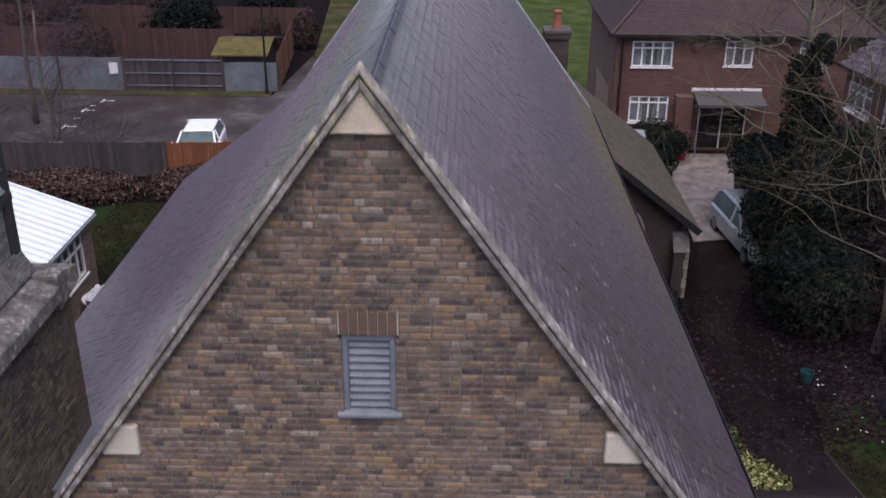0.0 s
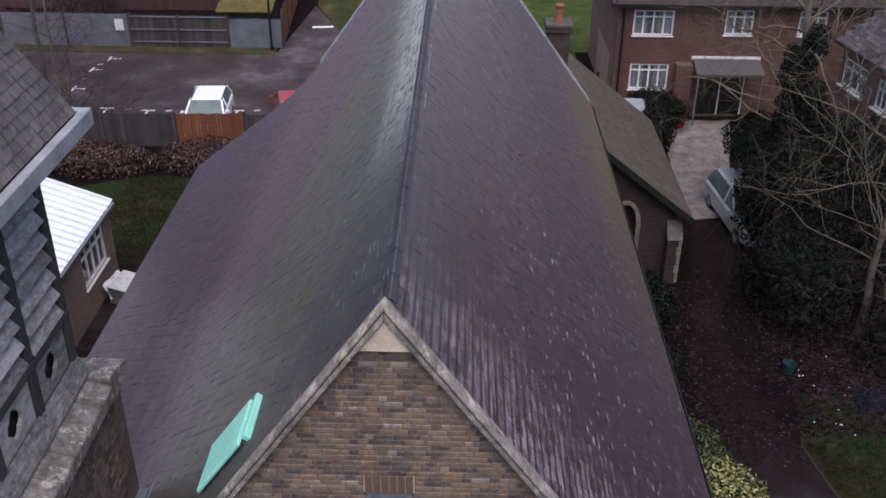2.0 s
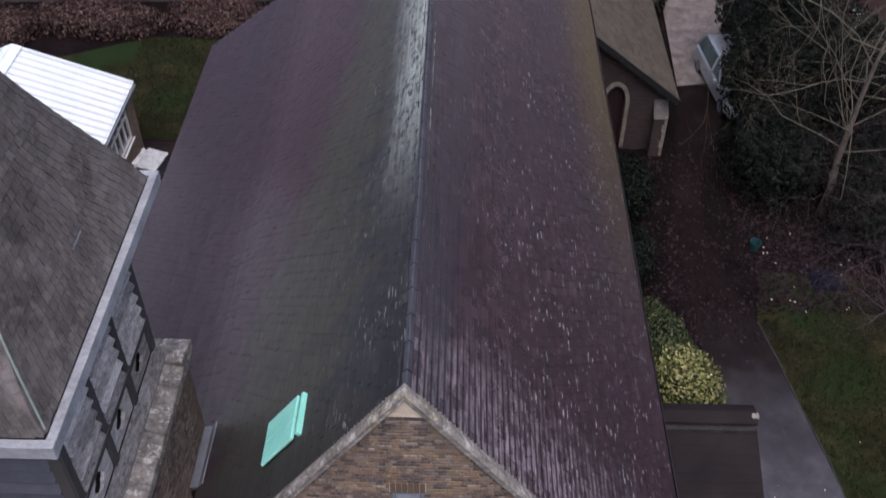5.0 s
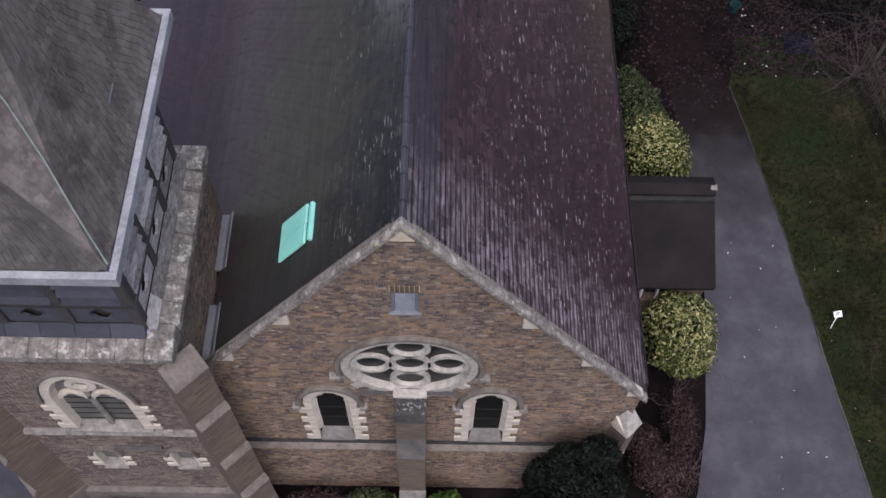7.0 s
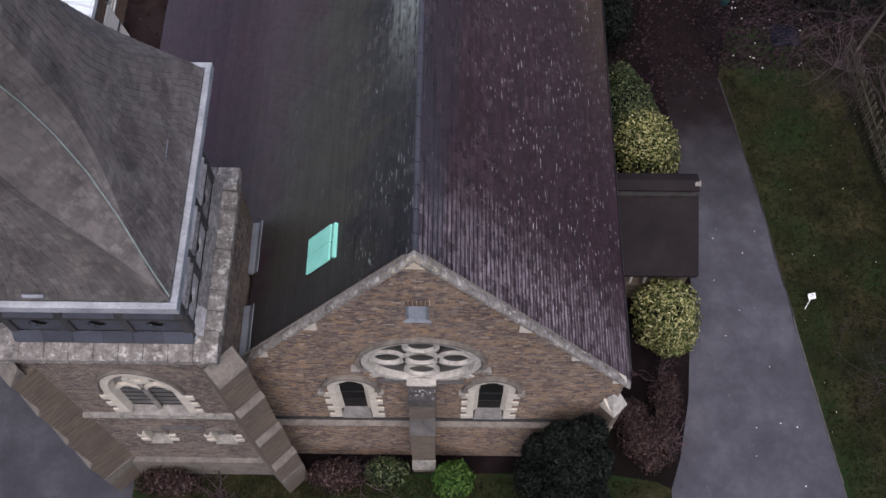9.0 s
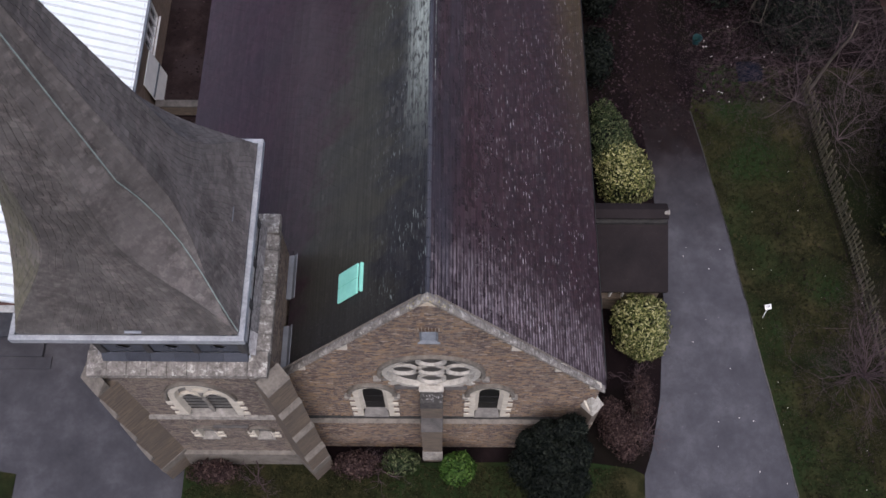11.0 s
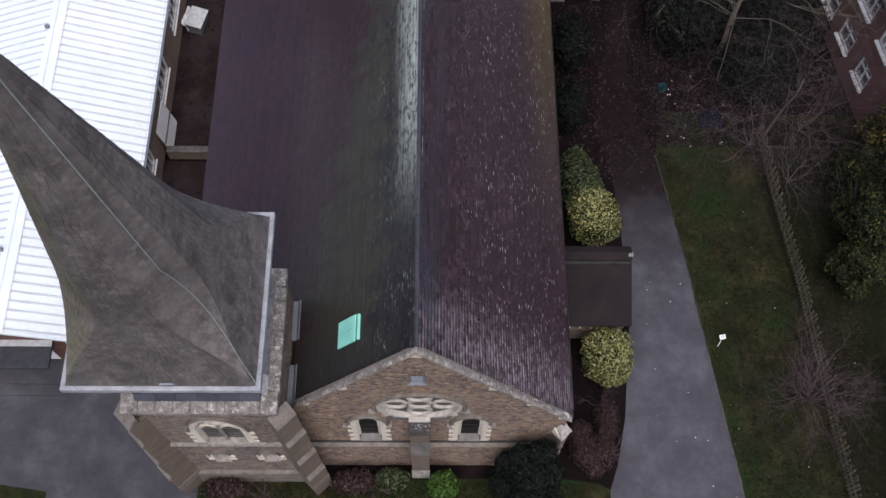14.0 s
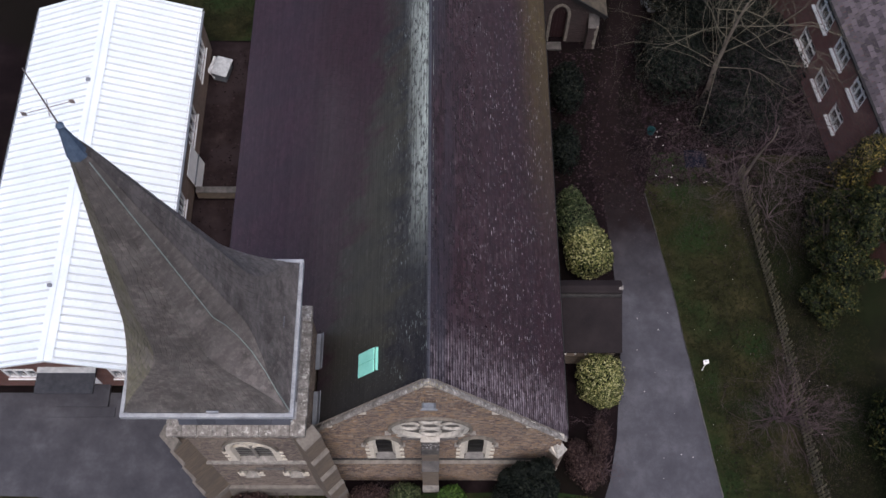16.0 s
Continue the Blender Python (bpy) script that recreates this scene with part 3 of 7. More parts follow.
def tower_gaps(z):
    gaps = []
    if 5.3 < z < 8.0:
        w = pointed(z, 6.7, 0.78, 1.3)
        gaps.append((-5.69 - w, -5.69 + w))
    if 2.85 < z < 4.02:
        for cx in (-6.27, -4.7):
            w = pointed(z, 3.66, 0.26, 0.35)
            gaps.append((cx - w, cx + w))
    return gaps


def pieces(span, gaps):
    """The stretches of a course that the openings leave."""
    x, out = span[0], []
    for a, b in sorted(gaps):
        if a > x:
            out.append((x, a))
        x = max(x, b)
    if span[1] > x:
        out.append((x, span[1]))
    return out


COURSE, BRICK = 0.0615, 0.172


def courses(z0, z1, span, gaps, near, core, rng):
    """Bricks of a wall in rows: for each its middle, length and height; near: how far its face stands out; core: gathers the mortar bed behind, 0.35 m thick."""
    rows, k = [], 0
    z = z0
    while z < z1 - 0.01:
        h = min(COURSE, z1 - z)
        mid = z + h / 2
        for a, b in pieces(span(mid), gaps(mid)):
            core.append((a, b, z, z + h))
            x = a - BRICK * (0.5 if k % 2 else 0.0) * rng.uniform(0.9, 1.1)
            while x < b - 0.02:
                w = BRICK if rng.random() < 0.55 else BRICK / 2
                lo, hi = max(x, a) + 0.005, min(x + w, b) - 0.005
                if hi - lo > 0.02:
                    rows.append(((lo + hi) / 2, near + rng.uniform(-0.003, 0.004), mid + rng.uniform(-0.003, 0.003), hi - lo, h - 0.009 - 0.006 * rng.random()))
                x += w
        z += h
        k += 1
    return rows


def core_geo(core, axis, face, back):
    """The mortar core of a wall, set 8 mm behind the bricks' face."""
    g = Geo()
    for a, b, z0, z1 in core:
        if axis == "y":
            g.box(a, min(face, back), z0, b, max(face, back), z1)
        else:
            g.box(min(face, back), a, z0, max(face, back), b, z1)
    return g


brick_rng = random.Random(3)
front_core, plinth_core, tower_core, east_core = [], [], [], []
front_bricks = courses(3.0, 11.78, gable_span, front_gaps, 0.0, front_core, brick_rng)
plinth_bricks = courses(0.0, 2.85, lambda z: (TX1, 4.6), lambda z: [], -0.16, plinth_core, brick_rng)
tower_bricks = courses(0.0, TOWER_TOP, lambda z: (TX0, TX1), tower_gaps, TY0, tower_core, brick_rng)
east_bricks = courses(5.6, TOWER_TOP, lambda z: (TY0, TY1), lambda z: [], TX1, east_core, brick_rng)
front_wall = part("front_wall", Geo().prism([(TX1 + 0.01, 0), (3.98, 0), (3.98, 6.2), (0, 11.6), (TX1 + 0.01, 6.4)], 0.361, 0.48), STOCK_X, church, "brown and ochre stock brick gable wall")
plinth_wall = part("plinth_wall", Geo().box(TX1 + 0.01, 0.301, 0, 3.98, 0.36, 2.85), STOCK_X, church)
tower_wall = part("tower_wall", Geo().box(TX0 + 0.41, TY0 + 0.43, 0, TX1 - 0.41, TY0 + 0.5, TOWER_TOP - 0.1), STOCK_X, church, "stock brick tower wall")
tower_side = part("tower_wall", Geo().box(TX1 - 0.47, TY0 + 0.51, 0, TX1 - 0.41, TY1 - 0.41, TOWER_TOP - 0.1), STOCK_Y, church, "dark stock brick tower wall")
part("mortar_bed", core_geo(front_core, "y", 0.008, 0.15), MORTAR, front_wall, tidy=False, kind="stuff")
part("mortar_bed", core_geo(plinth_core, "y", -0.148, 0.3), MORTAR, plinth_wall, tidy=False, kind="stuff")
part("mortar_bed", core_geo(tower_core, "y", TY0 + 0.012, TY0 + 0.4), MORTAR, tower_wall, tidy=False, kind="stuff")
part("mortar_bed", core_geo(east_core, "x", TX1 - 0.012, TX1 - 0.4), MORTAR, tower_side, tidy=False, kind="stuff")
part("tower_wall", Geo().box(TX0, TY1 - 0.4, 0, TX1, TY1, TOWER_TOP), STOCK_X, church)
part("tower_wall", Geo().box(TX0, TY0 + 0.401, 0, TX0 + 0.4, TY1 - 0.401, TOWER_TOP), STOCK_Y, church)
part("tower_wall", Geo().box(TX1 - 0.4, TY0 + 0.401, 0, TX1 - 0.004, TY1 - 0.401, 5.6), STOCK_Y, church)
part("side_wall", Geo().box(4.0, 0.37, 0, 4.36, NAVE_END - 0.36, 5.6), STOCK_Y, church)
part("aisle_wall", Geo().box(-7.6, TY1 + 0.01, 0, -7.25, NAVE_END - 0.36, 3.05), STOCK_Y, church)
part("back_wall", Geo().prism([(-7.6, 0), (4.38, 0), (4.38, 5.5), (0, RIDGE - 0.3), (-3.72, 6.35), (-4.55, 5.4), (-7.6, 3.15)], NAVE_END - 0.35, NAVE_END), STOCK_X, church)
part("floor_slab", Geo().box(-7.1, 0.38, 0.0, 3.98, NAVE_END - 0.4, 0.1), UNLIT_ROOM, church)
# chamfered ledge where the plinth steps back
part("plinth_ledge", Geo().prism([(-0.175, 2.85), (-0.056, 2.93), (-0.056, 2.85)], TX1 + 0.002, 4.62, "x"), BUTT_STONE, church, "grey-brown chamfered stone ledge")
part("plinth_ledge", Geo().prism([(-0.054, 2.85), (-0.054, 2.935), (0.0, 2.985), (0.05, 2.985), (0.05, 2.85)], TX1 + 0.002, 4.62, "x"), BLACKENED, church, "near-black upper edge of the ledge")

# ---- coping stones and kneelers on the gable ----
def make_coping(name, gold, white, light=1.0):
    """Grey weathered stone: gold above which height yellow lichen grows, white how much pale lichen."""
    n = Nodes(name, 0.9)
    a, b, f = n.noise(3.0, 5, 0.7), n.noise(11, 5, 0.75), n.noise(45, 3, 0.6)
    c = n.ramp(n.math("ADD", n.math("MULTIPLY", a, 0.5), n.math("MULTIPLY", b, 0.5)), (0.36, (0.085 * light, 0.076 * light, 0.068 * light)), (0.5, (0.20 * light, 0.185 * light, 0.168 * light)), (0.64, (0.36 * light, 0.335 * light, 0.305 * light)))
    c = n.mix(n.math("MULTIPLY", n.ramp(n.noise(6, 5, 0.75), (0.56, 0.0), (0.64, 1.0)), white), c, (0.58, 0.57, 0.52))
    c = n.mix(n.math("MULTIPLY", n.ramp(n.noise(14, 4, 0.7), (0.55, 0.0), (0.63, 0.7)), n.span(n.axis(2), gold, gold + 0.5)), c, (0.46, 0.40, 0.17))
    c = n.mix(n.ramp(n.noise(4.5, 5, 0.7), (0.62, 0.0), (0.72, 0.45)), c, (0.065, 0.059, 0.052))
    return n.done(c, f, 0.7, 0.012, spec=0.2)


COPING, PARAPET = make_coping("lichened_coping", 11.2, 0.6, 1.05), make_coping("lichened_parapet_stone", 30.0, 0.75, 1.0)


def coping(x0, x1, side):
    """One coping stone between two distances from the ridge line: a shallow saddle over a drip groove and a fascia."""
    g = Geo()
    top = lambda x: COPE_TOP - COPE_FALL * x
    a, b = x0 + 0.001, x1 - 0.001
    for y0, y1, d0, d1, foot in ((-0.10, -0.02, 0.04, 0.0, 0.08), (-0.02, 0.07, 0.0, 0.03, 0.08), (-0.045, 0.065, 0.081, 0.081, 0.10), (-0.092, 0.065, 0.101, 0.101, 0.18)):
        g.hexa([(side * x, y, top(x) - foot) for x, y in ((a, y0), (b, y0), (b, y1), (a, y1))]
               + [(side * x, y, top(x) - d) for x, y, d in ((a, y0, d0), (b, y0, d0), (b, y1, d1), (a, y1, d1))])
    return g


for side, reach in ((1, 4.55), (-1, 3.79)):
    cuts = [0.0 if side > 0 else 0.0] + [0.28 + k * (reach - 0.28) / 6 for k in range(7)]
    for a, b in zip(cuts, cuts[1:]):
        part("coping_stone", coping(a, b, side), COPING, church, "lichened stone coping" if a == 0 else "", bevel=0.012)
part("apex_stone", Geo().prism([(-0.235, 11.62), (0.235, 11.62), (0.0, 11.95)], -0.05, 0.1), APEX_STONE, church, "cream triangular stone below the apex", bevel=0.01)
for side in (1, -1):
    for x, z in ((2.02, 8.93), (3.19, 7.40), (4.25, 5.98)):
        if side < 0 and x > 4:
            continue
        g = Geo().prism([(side * p, q) for p, q in ((x - 0.12, z - 0.08), (x + 0.19, z - 0.08), (x + 0.19, z + 0.0), (x + 0.03, z + 0.2), (x - 0.12, z + 0.2))], -0.05, 0.1)
        part("kneeler_stone", g, PALE_STONE, church, "pale limestone kneeler under the coping", bevel=0.012)

# ---- gable vent ----
vent = part("gable_vent", Geo().box(-0.21, 0.015, 9.93, 0.21, 0.12, 9.985).box(-0.21, 0.015, 9.30, -0.165, 0.12, 9.93).box(0.165, 0.015, 9.30, 0.21, 0.12, 9.93),
            GREY_PAINT, church, "grey painted louvred vent", bevel=0.006)
part("sill", Geo().hexa([(-0.26, -0.035, 9.24), (0.26, -0.035, 9.24), (0.26, 0.12, 9.24), (-0.26, 0.12, 9.24), (-0.26, -0.035, 9.275), (0.26, -0.035, 9.275), (0.26, 0.12, 9.30), (-0.26, 0.12, 9.30)]), GREY_PAINT, vent, bevel=0.006)
slat = Geo().box(-0.165, -0.045, -0.007, 0.165, 0.045, 0.007).mesh("slat", bevel=0.003)
for k in range(9):
    part("slat", slat, GREY_PAINT, vent, at=pose(0, 0.065, 9.345 + k * 0.069, 52))
part("backing", Geo().box(-0.2, 0.125, 9.30, 0.2, 0.14, 9.95), UNLIT_ROOM, vent)
soldier = Geo().box(-0.033, -0.01, -0.105, 0.033, 0.1, 0.105).mesh("soldier_brick", bevel=0.004)
SOLDIER = plain("brown_soldier_brick", (0.09, 0.06, 0.045), (0.17, 0.115, 0.08), 6, 60, 0.9)
part("mortar_bed", Geo().box(-0.234, 0.008, 9.985, 0.234, 0.3, 10.2), PALE_STONE, front_wall)
for k in range(6):
    part("soldier_brick", soldier, SOLDIER, front_wall, at=pose(-0.19 + 0.076 * k, 0.0, 10.095))

HOOD_STONE = plain("weathered_tan_stone", (0.075, 0.066, 0.056), (0.25, 0.225, 0.19), 5.0, 30, 0.85, bump=0.5)

# ---- rose window ----
RX, RZ = 0.03, 7.05
full = lambda r, n=49, x=RX, z=RZ: arc(x, z, r, 0, 360, n)
rose = part("rose_window", Geo().ring(full(1.24), full(1.10), -0.03, 0.12, full(1.06)), ROSE_STONE, church, "round pale stone window of five circles", smooth=False)
for ox, oz in ((0, 0), (-0.70, 0), (0.70, 0), (0, 0.70), (0, -0.70)):
    g = Geo().ring(full(0.38, 33, RX + ox, RZ + oz), full(0.30, 33, RX + ox, RZ + oz), 0.04, 0.11, full(0.262, 33, RX + ox, RZ + oz))
    part("tracery_ring", g, ROSE_STONE, rose)
part("pane", Geo().prism(full(1.09)[:-1], 0.115, 0.122), LEADED, rose)
part("dark_backing", Geo().prism(full(1.1)[:-1], 0.2, 0.21), UNLIT_ROOM, rose)
part("hood_mould", Geo().ring(arc(RX, RZ, 1.355, -12, 192, 41), arc(RX, RZ, 1.26, -12, 192, 41), -0.09, 0.02), HOOD_STONE, rose, "sooty hood mould", bevel=0.012)
for sx in (-1, 1):
    part("label_stop", Geo().box(RX + sx * 1.37 - 0.1, -0.13, 6.66, RX + sx * 1.37 + 0.1, 0.02, 6.78), STONE, rose, bevel=0.02)
for k in range(9):
    a = 205 + k * 130 / 8
    m = pose(RX + 1.33 * math.cos(radians(a)), -0.015, RZ + 1.33 * math.sin(radians(a)), 0, 90 - a, 0)
    part("quoin", Geo().box(-0.1, -0.012, -0.06 - 0.04 * (k % 2), 0.1, 0.06, 0.05 + 0.03 * (k % 2)), ROSE_STONE if k % 2 else STONE, rose, m=m, bevel=0.01)
part("string_course", Geo().prism([(-0.08, 5.86), (0.02, 5.86), (0.02, 5.98), (-0.02, 5.98)], -0.93, 0.95, "x"), DARK_STONE, church, "sooty string course", bevel=0.008)

# ---- lancet windows ----
trefoil = [(0, 0.25, 0.13), (-0.12, 0.08, 0.15), (0.12, 0.08, 0.15)]


SILL_STONE = plain("grey_sill_stone", (0.13, 0.12, 0.11), (0.33, 0.31, 0.285), 5, 30, 0.85, bump=0.4)


def lancet(cx):
    n = 29
    ell = lambda a, b, z: [(cx + a * math.cos(radians(180 * i / (n - 1))), z + b * math.sin(radians(180 * i / (n - 1)))) for i in range(n)]
    head = Geo().ring(ell(0.53, 0.80, 5.2), ell(0.38, 0.60, 5.2), -0.03, 0.065, lobes(cx, 5.2, trefoil, 0, 180, n))
    w = part("lancet_window", head, PALE_STONE, church, "lancet window with cusped pale stone surround")
    for s in (-1, 1):
        part("jamb", Geo().hexa([(cx + s * p, y, z) for z in (3.66, 5.2) for p, y in ((0.27, 0.065), (0.38, -0.03), (0.44, -0.03), (0.44, 0.065))]), PALE_STONE, w)
        for k in range(8):
            z, out = 3.1 + k * 0.263, (0.66, 0.52)[k % 2]
            part("quoin", Geo().box(min(s * 0.36, s * out) + cx, -0.035, z + 0.004, max(s * 0.36, s * out) + cx, 0.1, z + 0.255), PALE_STONE, w, bevel=0.012)
    part("sill", Geo().hexa([(cx - 0.36, -0.05, 3.08), (cx + 0.36, -0.05, 3.08), (cx + 0.36, 0.066, 3.08), (cx - 0.36, 0.066, 3.08),
                             (cx - 0.36, -0.05, 3.2), (cx + 0.36, -0.05, 3.2), (cx + 0.3, 0.066, 3.68), (cx - 0.3, 0.066, 3.68)]), SILL_STONE, w, bevel=0.008)
    pane = [(cx - 0.27, 3.66), (cx + 0.27, 3.66)] + lobes(cx, 5.2, trefoil, 0, 180, n)
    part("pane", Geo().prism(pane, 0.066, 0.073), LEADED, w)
    part("dark_backing", Geo().box(cx - 0.4, 0.34, 3.6, cx + 0.4, 0.35, 5.95), UNLIT_ROOM, w)
    for z in (4.25, 4.8):
        part("saddle_bar", Geo().box(cx - 0.27, 0.052, z - 0.008, cx + 0.27, 0.064, z + 0.008), LEADED, w)
    part("hood_mould", Geo().ring(ell(0.67, 0.96, 5.2), ell(0.57, 0.84, 5.2), -0.10, 0.01), HOOD_STONE, w, "weathered tan hood mould", bevel=0.012)
    for s in (-1, 1):
        part("label_stop", Geo().box(cx + s * 0.66 - 0.08, -0.13, 5.1, cx + s * 0.66 + 0.08, 0.02, 5.24), STONE, w, bevel=0.02)


lancet(-1.56)
lancet(1.57)

# ---- the buttress between the lancets ----
def make_splashed():
    """Sooty stone with white splashes."""
    n = Nodes("splashed_sooty_stone", 0.9)
    a = n.noise(4.0, 4, 0.65)
    c = n.ramp(a, (0.3, (0.035, 0.033, 0.033)), (0.7, (0.105, 0.097, 0.090)))
    c = n.mix(n.math("MULTIPLY", n.ramp(n.noise(12, 4, 0.7), (0.58, 0.0), (0.62, 0.9)), n.span(n.axis(2), 5.3, 5.6)), c, (0.55, 0.55, 0.53))
    return n.done(c, n.noise(40, 3), 0.4, 0.01, spec=0.2)


SPLASHED = make_splashed()
butt = part("centre_buttress", Geo().box(-0.27, -0.36, 4.1, 0.31, -0.001, 5.1).box(-0.27, -0.62, 0.0, 0.31, -0.16, 3.75), STOCK_X, church, "stock brick buttress with stone weatherings")
part("weathering", Geo().prism([(-0.38, 5.1), (0.0, 5.1), (0.0, 5.93), (-0.12, 5.93)], -0.285, 0.325, "x"), SPLASHED, butt, "sooty weathering splashed with lichen", bevel=0.01)
part("cap_slab", Geo().box(-0.3, -0.17, 5.93, 0.34, 0.0, 6.0), ROSE_STONE, butt, bevel=0.01)
part("weathering", Geo().prism([(-0.66, 3.72), (0.0, 3.72), (-0.0, 4.12), (-0.36, 4.12)], -0.285, 0.325, "x"), DARK_STONE, butt, bevel=0.01)
part("weathering", Geo().prism([(-0.78, 0.9), (-0.6, 0.9), (-0.6, 1.3), (-0.64, 1.3)], -0.285, 0.325, "x"), STONE, butt, bevel=0.01)


# ---- stepped diagonal buttresses ----
def diagonal_buttress(cx, cy, yaw, width, stages, cap, label):
    """Stages: (bottom, top, reach), from the top down; each ends in a sloping stone slab that reaches out to the next."""
    m = pose(cx, cy, 0, 0, 0, yaw)
    h = width / 2
    b = part("diagonal_buttress", Geo().box(-0.5, -h, stages[-1][0], stages[-1][2], h, stages[-1][1], m), STOCK_X, church, label)
    for z0, z1, reach in stages[:-1]:
        part("buttress_stage", Geo().box(-0.5, -h, z0, reach, h, z1, m), STOCK_X, b)
    for i, (z0, z1, reach) in enumerate(stages):
        back = stages[i - 1][2] if i else -0.05
        rise = (reach - back) * (1.6 if i else 1.2)
        lip = 0.015
        g = Geo().hexa([m @ Vector(p) for p in ((back, -h - lip, z1), (reach + lip, -h - lip, z1), (reach + lip, h + lip, z1), (back, h + lip, z1),
                                                (back, -h - lip, z1 + rise + 0.05), (reach + lip, -h - lip, z1 + 0.05), (reach + lip, h + lip, z1 + 0.05), (back, h + lip, z1 + rise + 0.05))])
        part("weathering", g, cap, b, bevel=0.012)
    for k, (z0, z1) in enumerate(((stages[-1][0] + 0.9, stages[-1][1] - 0.7),)):
        part("stone_band", Geo().box(-0.4, -h - 0.012, z0, stages[-1][2] + 0.012, h + 0.012, z0 + 0.5, m), cap, b, bevel=0.01)
    return b


for x, yaw in ((TX1 + 0.05, -45), (TX0 - 0.05, -135)):
    diagonal_buttress(x, TY0 + 0.06, yaw, 0.66, [(6.4, 8.1, 0.30), (4.4, 6.4, 0.41), (2.5, 4.4, 0.52), (0.0, 2.5, 0.64)], BUTT_STONE, "stepped brick tower buttress with grey stone slabs")
gb = diagonal_buttress(4.32, 0.10, -45, 0.42, [(0.0, 4.2, 0.34)], PALE_STONE, "corner buttress with pale stone cap")
capm = pose(4.32, 0.10, 0, 0, 0, -45)
part("stone_cap", Geo().hexa([capm @ Vector(p) for p in ((-0.3, -0.24, 4.28), (0.38, -0.24, 4.28), (0.38, 0.24, 4.28), (-0.3, 0.24, 4.28),
                                                         (-0.3, -0.06, 5.25), (0.02, -0.05, 5.15), (0.02, 0.05, 5.15), (-0.3, 0.06, 5.25))]), ROSE_STONE, gb, "pale pyramidal stone cap", bevel=0.015)

# ---- tower windows ----
def tower_window(cx, z0, spring, half, rise, lights, quoins):
    n = 31
    ell = lambda a, b: [(cx + a * math.cos(radians(180 * i / (n - 1))), spring + b * math.sin(radians(180 * i / (n - 1)))) for i in range(n)]
    y = TY0
    g = Geo().ring(ell(half, rise), ell(half * 0.8, rise * 0.84), y - 0.03, y + 0.12, ell(half * 0.72, rise * 0.76))
    w = part("tower_window", g, PALE_STONE, church, "arched tower window with pale stone tracery")
    for s in (-1, 1):
        part("jamb", Geo().hexa([(cx + s * p, q, z) for z in (z0, spring) for p, q in ((half * 0.72, y + 0.12), (half * 0.8, y - 0.03), (half * 0.97, y - 0.03), (half * 0.97, y + 0.12))]), PALE_STONE, w)
        for k in range(quoins):
            hq = (spring - z0) / quoins
            out = half * (1.22, 1.05)[k % 2] + (0.12 if half < 0.4 else 0.0) * (1 - k % 2)
            part("quoin", Geo().box(min(s * half * 0.8, s * out) + cx, y - 0.035, z0 + k * hq + 0.004, max(s * half * 0.8, s * out) + cx, y + 0.1, z0 + (k + 1) * hq - 0.004), PALE_STONE, w, bevel=0.012)
    part("sill", Geo().hexa([(cx - half, y - 0.07, z0 - 0.14), (cx + half, y - 0.07, z0 - 0.14), (cx + half, y + 0.12, z0 - 0.14), (cx - half, y + 0.12, z0 - 0.14),
                             (cx - half, y - 0.07, z0 - 0.08), (cx + half, y - 0.07, z0 - 0.08), (cx + half * 0.9, y + 0.12, z0 + 0.12), (cx - half * 0.9, y + 0.12, z0 + 0.12)]), STONE, w, bevel=0.008)
    if lights == 2:
        part("mullion", Geo().box(cx - 0.06, y + 0.04, z0, cx + 0.06, y + 0.12, spring + 0.35), STONE, w, bevel=0.02)
        for s in (-1, 1):
            lx = cx + s * half * 0.36
            part("tracery_arch", Geo().ring(arc(lx, spring, half * 0.36, 0, 180, 17), lobes(lx, spring, [(0, 0.13, 0.1), (-0.1, 0.02, 0.1), (0.1, 0.02, 0.1)], 0, 180, 17), y + 0.04, y + 0.12), PALE_STONE, w)
        part("tracery_ring", Geo().ring(full(0.27, 25, cx, spring + 0.62), full(0.15, 25, cx, spring + 0.62), y + 0.04, y + 0.12), PALE_STONE, w)
        for k in range(5):
            part("leading", Geo().box(cx - half * 0.72, y + 0.10, z0 + 0.2 + 0.27 * k, cx + half * 0.72, y + 0.112, z0 + 0.215 + 0.27 * k), BLACK_IRON, w)
    pane = [(cx - half * 0.72, z0), (cx + half * 0.72, z0)] + ell(half * 0.72, rise * 0.76)
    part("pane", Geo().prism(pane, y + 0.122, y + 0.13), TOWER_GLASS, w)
    part("dark_backing", Geo().box(cx - half, y + 0.41, z0 - 0.1, cx + half, y + 0.42, spring + rise), UNLIT_ROOM, w)
    part("hood_mould", Geo().ring(ell(half + 0.085, rise + 0.105), ell(half + 0.012, rise + 0.02), y - 0.08, y + 0.01), BUTT_STONE, w, bevel=0.01)


tower_window(-5.69, 5.3, 6.7, 0.80, 1.3, 2, 6)
tower_window(-6.27, 2.95, 3.66, 0.27, 0.36, 1, 4)
tower_window(-4.70, 2.95, 3.66, 0.27, 0.36, 1, 4)
part("string_course", Geo().prism([(TY0 - 0.1, 5.06), (TY0 + 0.02, 5.06), (TY0 + 0.02, 5.2), (TY0 - 0.03, 5.2)], TX0 + 0.3, TX1 - 0.3, "x"), STONE, church, "grey stone string course", bevel=0.008)
part("string_course", Geo().prism([(TY0 - 0.08, 4.12), (TY0 + 0.02, 4.12), (TY0 + 0.02, 4.2), (TY0 - 0.03, 4.2)], -5.95, -5.0, "x"), DARK_STONE, church, bevel=0.008)
